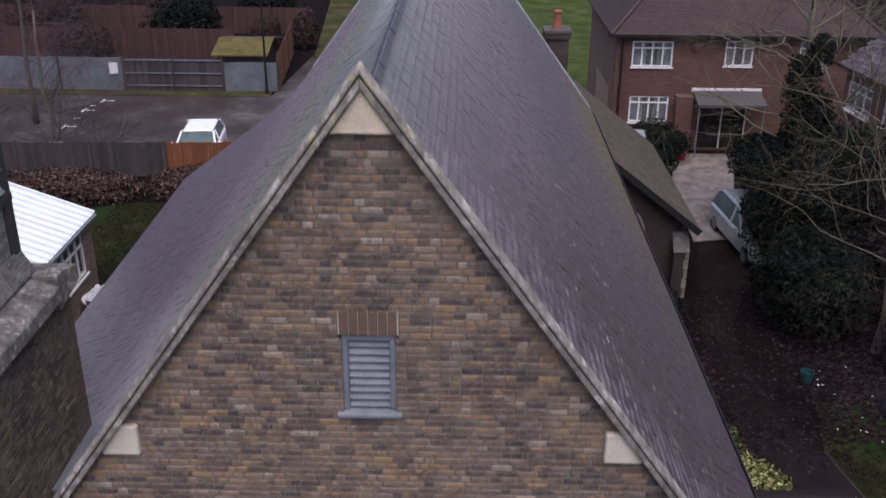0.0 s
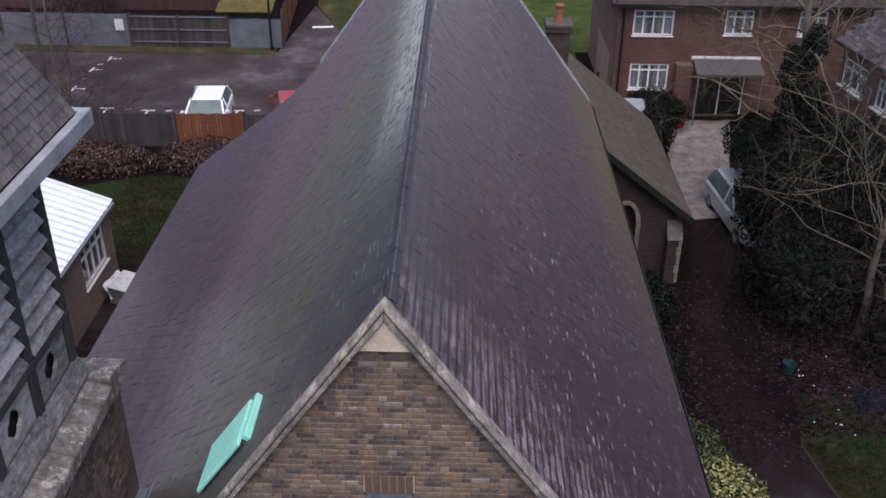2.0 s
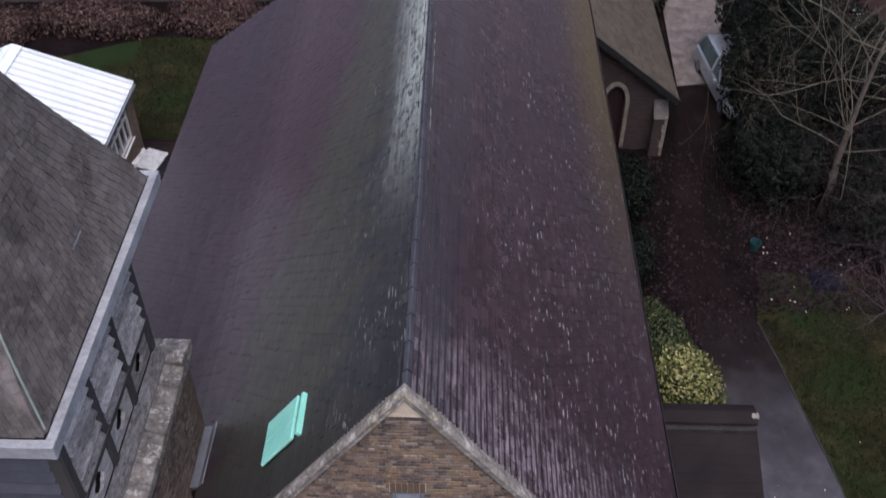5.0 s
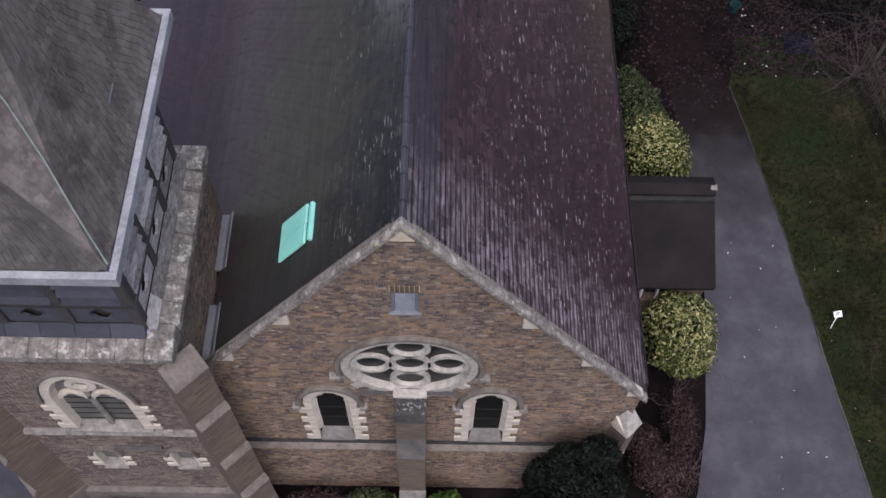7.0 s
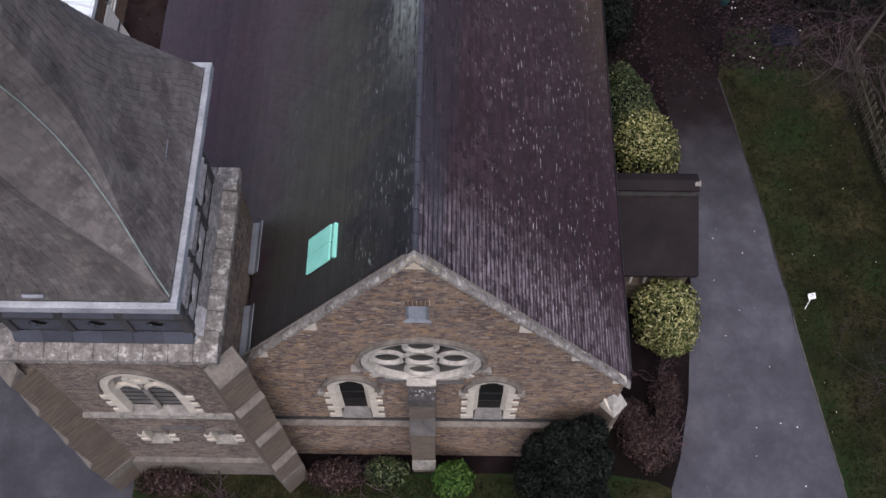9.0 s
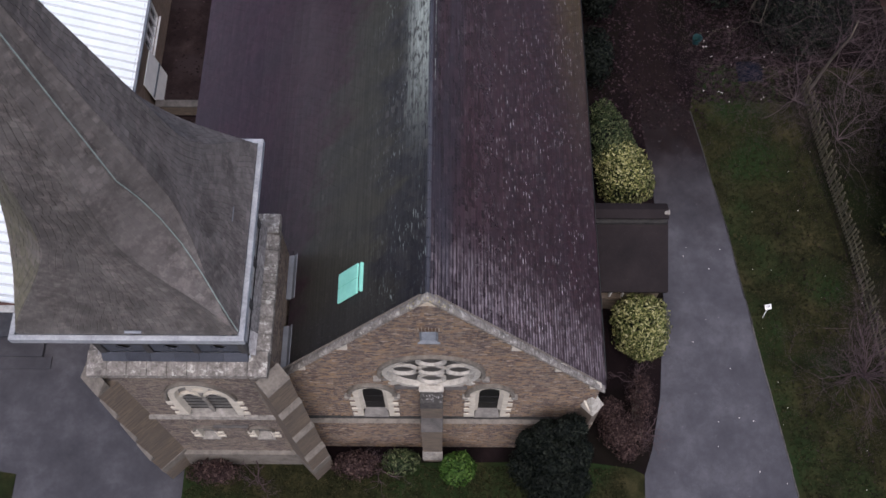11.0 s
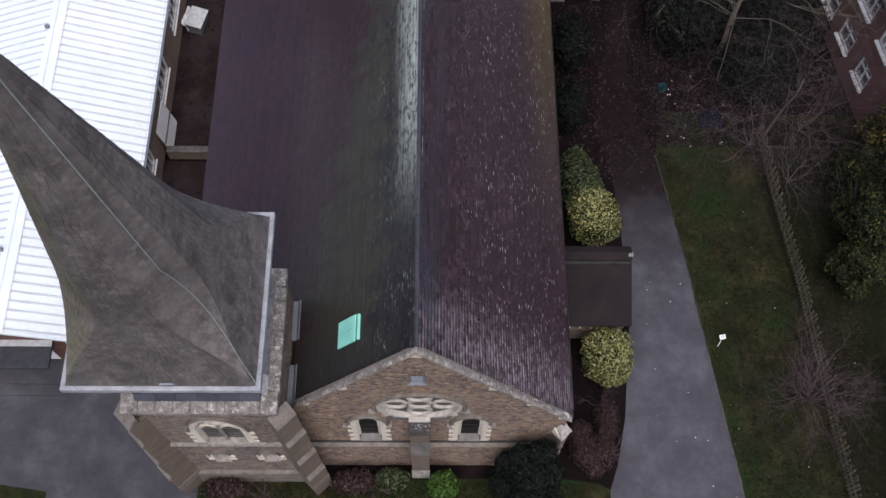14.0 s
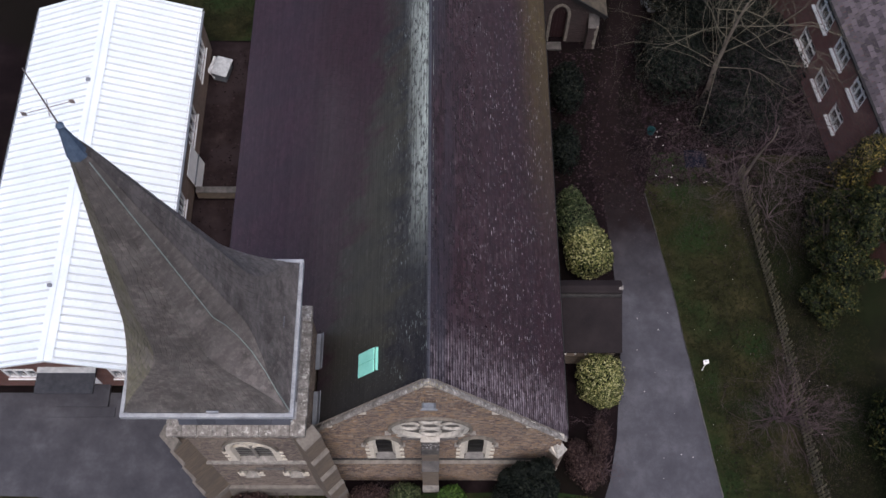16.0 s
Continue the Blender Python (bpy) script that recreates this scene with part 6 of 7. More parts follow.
# ---- fences ----
def fence(name, label, p0, p1, height, board, material, post_every, group="", rails=False):
    x0, y0, x1, y1 = *p0, *p1
    ln = math.hypot(x1 - x0, y1 - y0)
    m = pose(x0, y0, 0, 0, 0, math.degrees(math.atan2(y1 - y0, x1 - x0)))
    f = thing(name, label, "fence", (x0, y0, 0), group)
    n = int(ln / post_every)
    for k in range(n + 1):
        s = ln * k / max(1, n)
        part("post", Geo().box(s - 0.05, -0.06, 0, s + 0.05, 0.04, height + 0.08, m), FENCE_GREY if material is not FENCE_BROWN else FENCE_BROWN, f)
    for k in range(max(1, n)):
        a, b, g = ln * k / max(1, n) + 0.051, ln * (k + 1) / max(1, n) - 0.051, Geo()
        s = a
        while s < b - 0.02:
            w = min(board, b - s)
            y = RNG.uniform(-0.008, 0.008)
            g.box(s + 0.003, y, 0.05, s + w - 0.003, y + 0.02, height + RNG.uniform(-0.02, 0.02), m)
            s += board
        part("panel", g, material, f, tidy=False, kind="stuff")
        for z in ((0.3, height * 0.55, height - 0.1) if rails else (0.35, height - 0.25)):
            part("rail", Geo().box(a, 0.021 if not rails else -0.05, z, b, 0.07 if not rails else -0.01, z + 0.07, m), GALVANISED if rails else material, f)
    return f


fence("garden_fence", "weathered grey board fence beside the car park", (-32, 29.6), (-11.25, 30.35), 1.5, 0.14, FENCE_GREY, 2.9)
fence("garden_fence", "new orange-brown board fence panel", (-11.2, 30.36), (-8.35, 30.5), 1.5, 0.14, FENCE_ORANGE, 2.8)
fence("garden_fence", "weathered grey board fence beside the car park", (-8.25, 30.5), (-4.0, 30.7), 1.45, 0.14, FENCE_GREY, 2.1)
fence("car_park_fence", "dark slatted fence with pale rails", (-17.1, 43.5), (-11.9, 43.5), 1.75, 0.12, FENCE_GREY, 2.6, rails=True)
fence("metal_fence", "pale galvanised sheet fence", (-24, 43.55), (-17.15, 43.5), 1.8, 0.4, GALVANISED, 2.3)
fence("metal_fence", "pale galvanised sheet fence", (-11.85, 43.5), (-9.0, 43.6), 1.6, 0.4, GALVANISED, 2.8)
fence("side_fence", "orange-brown fence beside the track", (-9.0, 43.7), (-9.6, 52.0), 2.0, 0.14, FENCE_ORANGE, 2.7)
fence("back_fence", "reddish-brown board fence between gardens", (-40, 50.5), (-12.8, 50.5), 1.9, 0.15, FENCE_BROWN, 2.4, rails=False)
fence("back_fence", "reddish-brown board fence between gardens", (-40, 58.5), (-9.5, 58.0), 1.8, 0.15, FENCE_BROWN, 2.4)
fence("back_fence", "grey board fence across far gardens", (-60, 80), (30, 80), 1.8, 0.2, FENCE_GREY, 3.0)
fence("side_fence", "grey board fence beside the house", (4.6, 32.5), (6.7, 35.2), 1.8, 0.14, FENCE_BROWN, 1.7)
pick = thing("picket_fence", "old chestnut picket fence across the lawn", "fence", (14.3, 5, 0))
stake = Geo().box(-0.012, -0.04, 0.0, 0.012, 0.04, 0.95).mesh("picket", bevel=0.004)
PICKET = plain("mossy_grey_picket", (0.060, 0.056, 0.036), (0.15, 0.135, 0.09), 4, 30, 0.9, pieces=0.4)
pts = [(13.6, 13.4), (13.86, 10.4), (14.24, 6.95), (14.45, 4.3), (14.65, 1.1), (15.1, -3.5)]
for (x0, y0), (x1, y1) in zip(pts, pts[1:]):
    ln = math.hypot(x1 - x0, y1 - y0)
    n = int(ln / 0.14)
    yaw = math.degrees(math.atan2(y1 - y0, x1 - x0)) - 90
    for k in range(n):
        t = k / n
        part("picket", stake, PICKET, pick, at=pose(x0 + (x1 - x0) * t, y0 + (y1 - y0) * t, 0, RNG.uniform(-4, 4), RNG.uniform(-4, 4), yaw))
    for z in (0.25, 0.62):
        m = pose(x0, y0, z, 0, 0, yaw)
        part("rail", Geo().box(0.014, 0, 0, 0.04, ln, 0.035, m), PICKET, pick)


# ---- plants ----
def leaf_cloud(blobs, count, size, rng, flat=0.0):
    """Leaves near the surface of a union of ellipsoids (x, y, z, rx, ry, rz), each a small folded blade."""
    g, weights = Geo(), [b[3] * b[4] + b[4] * b[5] + b[3] * b[5] for b in blobs]
    total = sum(weights)
    for b, w in zip(blobs, weights):
        for _ in range(int(count * w / total)):
            d = Vector((rng.gauss(0, 1), rng.gauss(0, 1), rng.gauss(0, 1))).normalized()
            if d.z < -0.5:
                d.z = -d.z
            bump = 1 + 0.16 * noise.noise(Vector((d.x * 2.3 + b[0], d.y * 2.3 + b[1], d.z * 2.3 + b[2]))) + 0.10 * noise.noise(Vector((d.x * 6 + b[1], d.y * 6, d.z * 6)))
            r = bump * (1 - 0.35 * rng.random() ** 2.2)
            c = Vector((b[0] + d.x * b[3] * r, b[1] + d.y * b[4] * r, b[2] + d.z * b[5] * r))
            if c.z < 0.03:
                continue
            out = (d + Vector((rng.gauss(0, 0.55), rng.gauss(0, 0.55), rng.gauss(0, 0.55) + 0.2))).normalized()
            tip = Vector((rng.gauss(0, 1), rng.gauss(0, 1), rng.gauss(0, 1) - flat)).cross(out).normalized()
            side = out.cross(tip)
            s = size * rng.uniform(0.6, 1.3)
            g.add([c - tip * s * 0.5, c + side * s * 0.2 - out * s * 0.05, c + tip * s * 0.55, c - side * s * 0.2 - out * s * 0.05], [(0, 1, 2), (0, 2, 3)])
    return g


def twigs(g, start, way, length, radius, depth, rng, spread=0.6, droop=0.0, sides=4, fork=3):
    """A branch of bent pieces that forks into thinner ones."""
    p, d, pts, rad = Vector(start), Vector(way).normalized(), [], []
    steps = 5 if depth > 1 else 3
    for k in range(steps + 1):
        pts.append(p.copy())
        rad.append(radius * (1 - 0.55 * k / steps))
        d = (d + Vector((rng.gauss(0, 0.22), rng.gauss(0, 0.22), rng.gauss(0, 0.17) - droop))).normalized()
        p = p + d * (length / steps)
    g.tube(pts, rad, sides if radius > 0.03 else 3, cap=False)
    if depth <= 0:
        return
    for k in range(fork):
        i = rng.randint(1 if depth < 3 else 2, steps)
        a = rng.uniform(0, 2 * math.pi)
        u = d.orthogonal().normalized()
        off = math.cos(a) * u + math.sin(a) * d.cross(u)
        twigs(g, pts[i], (d + off * spread * rng.uniform(0.7, 1.6)).normalized(), length * rng.uniform(0.55, 0.85), rad[i] * 0.72, depth - 1, rng, spread, droop, sides, fork)


def bare_tree(label, at, height, radius, limbs, depth, seed, mat=TWIG, lean=(0, 0), spread=0.75, limb_len=0.6, fork=3, start=0.35):
    rng = random.Random(seed)
    t = thing("bare_tree", label, "tree", at)
    base = Vector(at)
    top = base + Vector((lean[0], lean[1], height))
    pts = [base.lerp(top, k / 6) + Vector((rng.gauss(0, 0.06), rng.gauss(0, 0.06), 0)) * (k > 0) for k in range(7)]
    pts[0].z -= 0.1
    rad = [radius * (1.35 if k == 0 else 1 - 0.11 * k) for k in range(7)]
    part("trunk", Geo().tube(pts, rad, 9), BARK, t, smooth=True)
    for i in range(limbs):
        k = start + (1 - start) * (i + rng.random()) / limbs
        j = min(5, int(k * 6))
        p = pts[j].lerp(pts[j + 1], k * 6 - j)
        a = 2.4 * i + rng.uniform(-0.4, 0.4)
        way = Vector((math.cos(a), math.sin(a), rng.uniform(0.25, 0.9)))
        g = Geo()
        twigs(g, p, way, height * limb_len * rng.uniform(0.7, 1.1), radius * 0.19, depth, rng, spread, 0.015, 5, fork)
        part("limb", g, mat, t, tidy=False, smooth=True)
    return t


def twig_shrub(label, at, height, stems, seed, mat=TWIG_DARK, depth=3, spread=0.6, thick=0.022):
    rng = random.Random(seed)
    t = thing("bare_shrub", label, "shrub", at)
    for i in range(stems):
        a = 2 * math.pi * i / stems + rng.uniform(-0.3, 0.3)
        g = Geo()
        twigs(g, at, (math.cos(a) * 0.9, math.sin(a) * 0.9, rng.uniform(0.5, 1.2)), height * rng.uniform(0.5, 0.75), thick, depth, rng, spread, 0.0, 4)
        part("stem", g, mat, t, tidy=False)
    return t


def shrub(name, label, at, blobs, count, size, mat, seed, trunk=True, flat=0.0):
    """A leafy shrub: stems inside, a crown of single leaves round them."""
    rng = random.Random(seed)
    t = thing(name, label, "shrub" if name != "conifer" else "tree", (at[0], at[1], 0))
    world_blobs = [(at[0] + b[0], at[1] + b[1], b[2], b[3], b[4], b[5]) for b in blobs]
    g = Geo()
    for b in world_blobs:
        for _ in range(4):
            g.tube([(at[0] + rng.uniform(-0.1, 0.1), at[1] + rng.uniform(-0.1, 0.1), -0.05), (b[0] + rng.uniform(-0.4, 0.4) * b[3], b[1] + rng.uniform(-0.4, 0.4) * b[4], b[2] + 0.4 * b[5])], [0.03 + 0.01 * b[5], 0.012], 5)
    part("stems", g, BARK, t, tidy=False)
    part("crown", leaf_cloud(world_blobs, count, size, rng, flat), mat, t, tidy=False)
    # unless brown, core leaves are near-black: the crown's inner shade as colour
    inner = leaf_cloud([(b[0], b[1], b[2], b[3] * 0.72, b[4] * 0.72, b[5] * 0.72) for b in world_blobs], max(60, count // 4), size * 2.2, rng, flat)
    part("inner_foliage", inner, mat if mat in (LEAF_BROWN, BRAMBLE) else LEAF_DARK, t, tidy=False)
    return t


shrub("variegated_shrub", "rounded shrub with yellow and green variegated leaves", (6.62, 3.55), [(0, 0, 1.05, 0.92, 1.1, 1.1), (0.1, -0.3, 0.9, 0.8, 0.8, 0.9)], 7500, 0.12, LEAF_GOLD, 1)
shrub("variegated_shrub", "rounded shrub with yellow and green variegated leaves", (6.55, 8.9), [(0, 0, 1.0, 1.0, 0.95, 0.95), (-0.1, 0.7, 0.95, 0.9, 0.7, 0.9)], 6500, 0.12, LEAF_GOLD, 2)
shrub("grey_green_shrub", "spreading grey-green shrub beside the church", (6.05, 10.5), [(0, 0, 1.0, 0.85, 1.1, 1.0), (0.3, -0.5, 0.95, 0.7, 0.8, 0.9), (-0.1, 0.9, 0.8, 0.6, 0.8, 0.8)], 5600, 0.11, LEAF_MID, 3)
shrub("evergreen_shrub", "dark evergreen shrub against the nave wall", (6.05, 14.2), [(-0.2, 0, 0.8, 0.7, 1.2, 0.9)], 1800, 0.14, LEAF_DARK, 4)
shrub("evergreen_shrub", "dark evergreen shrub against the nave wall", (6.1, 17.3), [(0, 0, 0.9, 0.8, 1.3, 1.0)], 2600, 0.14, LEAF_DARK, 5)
shrub("evergreen_tree", "tall dark evergreen tree against the wall corner", (3.75, -1.0), [(0.1, 0.45, 3.6, 0.5, 0.36, 1.1), (-0.55, 0.4, 3.2, 0.42, 0.36, 1.2), (-0.95, 0.35, 2.5, 0.36, 0.36, 0.9), (-0.15, 0.05, 2.2, 0.85, 0.7, 1.6), (0.45, 0.0, 2.6, 0.4, 0.5, 1.0),
      (-0.1, -0.35, 1.2, 0.95, 0.9, 1.25), (-0.85, 0.0, 1.1, 0.6, 0.6, 1.0), (0.5, -0.5, 1.0, 0.5, 0.5, 0.9), (-0.3, -0.9, 0.8, 0.5, 0.45, 0.7), (-0.2, 0.3, 4.3, 0.22, 0.22, 0.6)], 16000, 0.13, LEAF_DARK, 6, flat=0.5)
shrub("green_shrub", "fresh green shrub at the foot of the wall", (0.78, -1.0), [(0, 0, 0.75, 0.55, 0.5, 0.75)], 1500, 0.13, LEAF_BRIGHT, 7)
shrub("evergreen_shrub", "low dark shrub below the window", (-0.95, -0.75), [(0, 0, 0.5, 0.6, 0.4, 0.55)], 800, 0.12, LEAF_MID, 8)
shrub("brown_shrub", "dull brown winter shrub", (-2.3, -0.85), [(0, 0, 0.5, 0.8, 0.45, 0.6)], 1100, 0.10, LEAF_BROWN, 9)
shrub("brown_shrub", "dull reddish shrub below the tower", (-6.6, -1.1), [(0, 0, 0.5, 0.9, 0.4, 0.6)], 900, 0.10, LEAF_BROWN, 10)
shrub("brown_shrub", "low ragged brown scrub by the church corner", (5.75, 0.3), [(0, 0, 0.5, 0.6, 0.7, 0.55), (-0.2, 0.6, 0.4, 0.5, 0.5, 0.5), (0.3, -0.6, 0.3, 0.35, 0.4, 0.4)], 3200, 0.08, LEAF_BROWN, 11)
shrub("brown_shrub", "brown twiggy shrub by the drive", (6.55, 1.4), [(0, 0, 0.5, 0.45, 0.9, 0.6), (-0.2, -1.2, 0.4, 0.5, 0.7, 0.5)], 2400, 0.06, LEAF_BROWN, 12)
for k, (x, y) in enumerate(((-1.6, -0.9), (-5.4, -1.15), (6.6, 0.2), (6.5, 2.0))):
    twig_shrub("leafless brown shrub by the wall", (x, y, 0), 1.1, 7, 40 + k)
for k, (x, y, h) in enumerate(((13.3, 12.9, 2.6), (15.4, 13.6, 3.6), (15.8, 17.0, 4.4), (14.6, 11.2, 3.0), (14.0, 16.2, 3.4), (16.4, 20.0, 4.2))):
    twig_shrub("leafless purple-brown thicket under the trees", (x, y, 0), h, 11, 80 + k, TWIG_PURPLE, depth=5, spread=0.8, thick=0.014)
twig_shrub("large leafless purple-brown shrub on the lawn", (14.0, 2.3, 0), 2.7, 28, 50, depth=5)
for k, (x, y, h) in enumerate(((-14.6, 32.6, 4.2), (-17.0, 33.8, 5.0), (-19.5, 31.5, 5.0))):
    twig_shrub("tangled leafless shrub at the car park edge", (x, y, 0), h, 16, 54 + k, depth=5)


def ragged(blobs, n, seed):
    """Small clumps set over the outside of larger ones, for an uneven outline."""
    rng, out = random.Random(seed), []
    for x, y, z, rx, ry, rz in blobs:
        out.append((x, y, z, rx * 0.7, ry * 0.7, rz * 0.75))
        for _ in range(n):
            d = Vector((rng.gauss(0, 1), rng.gauss(0, 1), rng.gauss(0.25, 0.9))).normalized()
            k = rng.uniform(0.62, 1.0)
            q = rng.uniform(0.24, 0.46)
            out.append((x + d.x * rx * k, y + d.y * ry * k, max(0.3, z + d.z * rz * k), q, q, q * rng.uniform(0.7, 1.5)))
    return out


shrub("conifer", "dark green feathery conifer with ragged outline", (16.75, 8.6), ragged([(-0.1, -0.3, 2.0, 1.45, 1.9, 2.0), (0.3, 0.4, 3.6, 1.0, 1.2, 1.5), (0.1, 2.0, 1.9, 1.1, 1.3, 1.9), (-0.6, -1.8, 1.3, 0.9, 0.9, 1.3)], 26, 13), 30000, 0.12, LEAF_CONIFER, 13, flat=0.8)
shrub("conifer", "golden-tipped conifer beside the brick house", (17.35, 11.6), ragged([(0, 0, 2.4, 0.8, 1.1, 2.0), (0.15, 0.3, 4.1, 0.5, 0.6, 0.9)], 22, 19), 11000, 0.13, LEAF_TIPPED, 19, flat=0.8)
shrub("conifer", "dark green conifer beyond the picket fence", (18.0, 1.4), [(0, 0, 1.6, 1.3, 1.8, 1.7), (0.3, -2.4, 1.5, 1.2, 1.4, 1.6)], 5000, 0.2, LEAF_CONIFER, 14, flat=0.8)
shrub("evergreen_thicket", "large dark evergreen thicket under the bare tree", (12.5, 20), [(-1.5, 3.0, 1.8, 1.05, 1.7, 0.75), (-1.5, -1.2, 1.2, 1.7, 2.2, 1.6), (0.5, 1.9, 2.3, 2.4, 2.8, 2.7), (2.0, -1.8, 1.4, 2.2, 2.4, 1.8), (-1.1, 2.6, 1.4, 1.5, 1.4, 1.8), (0.7, 5.0, 1.6, 1.3, 1.8, 1.7), (3.0, -0.5, 0.9, 1.2, 2.6, 1.2), (-0.9, 5.6, 2.5, 1.55, 2.3, 0.9), (1.2, -4.2, 1.2, 1.9, 1.6, 1.4), (-0.6, 2.0, 2.8, 1.4, 1.6, 1.6)], 42000, 0.2, LEAF_DARK, 15)
shrub("ivy_tree", "ivy-covered tree trunk with dark leaves", (12.3, 24.4), [(0, 0, 2.4, 1.3, 1.2, 2.3), (-0.3, -0.2, 4.4, 0.85, 0.8, 1.3), (-0.7, -0.3, 5.7, 0.6, 0.6, 1.1), (0.6, -0.6, 3.2, 0.9, 0.8, 1.1), (-1.2, -0.9, 2.2, 0.8, 0.9, 1.0), (-0.2, -0.2, 6.7, 0.4, 0.4, 0.7)], 15000, 0.16, LEAF_DARK, 16)
shrub("evergreen_shrub", "dark evergreen shrub in front of the house", (8.4, 30.2), [(-0.2, 0, 0.9, 1.0, 1.2, 1.0), (0.3, 1.0, 0.8, 0.9, 0.9, 0.9)], 4000, 0.16, LEAF_DARK, 17)
shrub("evergreen_shrub", "green hedge below the house window", (8.9, 33.6), [(0, 0, 0.9, 1.3, 0.8, 0.85), (0.9, -0.3, 0.7, 0.8, 0.8, 0.7)], 3400, 0.13, LEAF_DARK, 18)
bare_tree("large leafless tree with pale twigs", (12.4, 17.2, 0), 6.4, 0.13, 20, 5, 61, TWIG, (0.3, 0.5), limb_len=0.76)
bare_tree("leafless ivy-hung tree in front of the house", (12.3, 24.4, 0), 8.4, 0.24, 17, 5, 62, TWIG, (-0.6, 0.3), limb_len=0.46)
bare_tree("small leafless tree by the fence", (13.7, 13.2, 0), 4.4, 0.07, 15, 5, 63, TWIG_DARK, (0.3, -0.2), limb_len=0.8, fork=4)
bare_tree("leafless tree beside the car park", (-15.9, 30.9, 0), 6.5, 0.10, 15, 5, 64, TWIG_DARK, (-0.2, 0.3), limb_len=0.5)
bare_tree("leafless tree beside the car park", (-19.5, 37.5, 0), 8.0, 0.13, 14, 5, 65, TWIG_DARK, (0.2, 0.0), limb_len=0.5)
bare_tree("leafless tree beside the far houses", (19.5, 39.5, 0), 9.0, 0.22, 8, 4, 66, TWIG, (0, 0), limb_len=0.5)
for k, (x, y, rx, ry, h) in enumerate(((-14.5, 28.3, 3.2, 1.2, 0.8), (-9.3, 28.6, 2.4, 1.3, 0.8), (-18.5, 27.5, 2.0, 1.4, 0.9), (-6.5, 27.0, 1.3, 1.2, 0.7))):
    shrub("bramble_patch", "dead brown brambles along the fence", (x, y), [(0, 0, 0.25, rx, ry, h), (rx * 0.3, -0.3, 0.2, rx * 0.6, ry * 0.8, h * 1.1)], 7000, 0.15, BRAMBLE, 70 + k, flat=0.6)
for k, (x, y, r, h, mat) in enumerate(((-16.5, 53, 2.4, 3.4, LEAF_DARK), (-21, 47.5, 2.0, 2.6, LEAF_BROWN), (-13, 62, 2.2, 2.4, LEAF_DARK), (-26, 55, 2.6, 3.0, LEAF_BROWN), (-11.5, 53.5, 1.0, 2.0, LEAF_BROWN), (-9.2, 54.0, 0.9, 2.2, LEAF_BROWN),
                                           (-20.5, 61, 2.2, 2.4, LEAF_BROWN), (2.0, 62, 2.0, 2.4, LEAF_DARK), (4.5, 40.5, 0.9, 1.6, LEAF_DARK), (-4, 68, 2.0, 2.0, LEAF_MID), (21.5, 49, 2.4, 2.6, LEAF_DARK), (-30, 64, 3.0, 3.2, LEAF_DARK))):
    shrub("garden_bush", "dark winter bush in a back garden" if mat is not LEAF_BROWN else "reddish-brown winter hedge in a back garden", (x, y), [(0, 0, h * 0.45, r, r, h * 0.55), (0.4 * r, 0.2, h * 0.6, r * 0.6, r * 0.7, h * 0.45)], 3200 if mat is not LEAF_BROWN else 8000, 0.24 if mat is not LEAF_BROWN else 0.12, mat, 90 + k)


def scatter(name, label, category, area, count, size, mat, seed, z=0.02):
    """Fallen leaves lying on the ground inside a rectangle."""
    rng, g = random.Random(seed), Geo()
    for _ in range(count):
        x, y, s, a = rng.uniform(area[0], area[2]), rng.uniform(area[1], area[3]), size * rng.uniform(0.5, 1.4), rng.uniform(0, 6.28)
        c, q = math.cos(a) * s, math.sin(a) * s
        g.add([(x + c, y + q, z), (x - q * 0.6, y + c * 0.6, z + s * 0.4), (x - c, y - q, z + 0.004), (x + q * 0.6, y - c * 0.6, z + s * 0.25)], [(0, 1, 2, 3)])
    return tagged(part(name, g, mat, tidy=False), label, category, kind="stuff")


PALE_LITTER = plain("pale_litter", (0.40, 0.38, 0.36), (0.66, 0.65, 0.62), 5, 30, 0.8)
scatter("leaf_litter", "purple-brown fallen leaves under the trees", "leaf litter", (9.6, 12.8, 14.5, 19.0), 5200, 0.07, LITTER, 21)
scatter("leaf_litter", "fallen leaves on the lawn", "leaf litter", (11.7, -2.0, 17.0, 12.8), 1500, 0.04, LITTER, 22)
scatter("leaf_litter", "fallen leaves along the nave wall", "leaf litter", (5.0, 10.0, 7.6, 20.0), 2600, 0.06, LITTER, 23)
scatter("leaf_litter", "fallen leaves on the muddy path", "leaf litter", (7.0, 11.6, 9.9, 21.0), 2200, 0.05, LITTER, 28)
scatter("leaf_litter", "fallen leaves in the yard", "leaf litter", (-10.2, 5.0, -7.9, 20.0), 500, 0.05, LITTER, 24)
scatter("paper_scraps", "scattered pale scraps among the leaves", "litter", (9.8, 12.6, 13.5, 16.5), 26, 0.04, PALE_LITTER, 25, 0.06)
scatter("paper_scraps", "pale scraps on the lawn", "litter", (10.8, -1.5, 16.0, 11.0), 34, 0.022, PALE_LITTER, 26, 0.04)
scatter("paper_scraps", "pale scraps on the drive", "litter", (7.8, -1.0, 10.2, 9.0), 16, 0.025, PALE_LITTER, 27, 0.03)


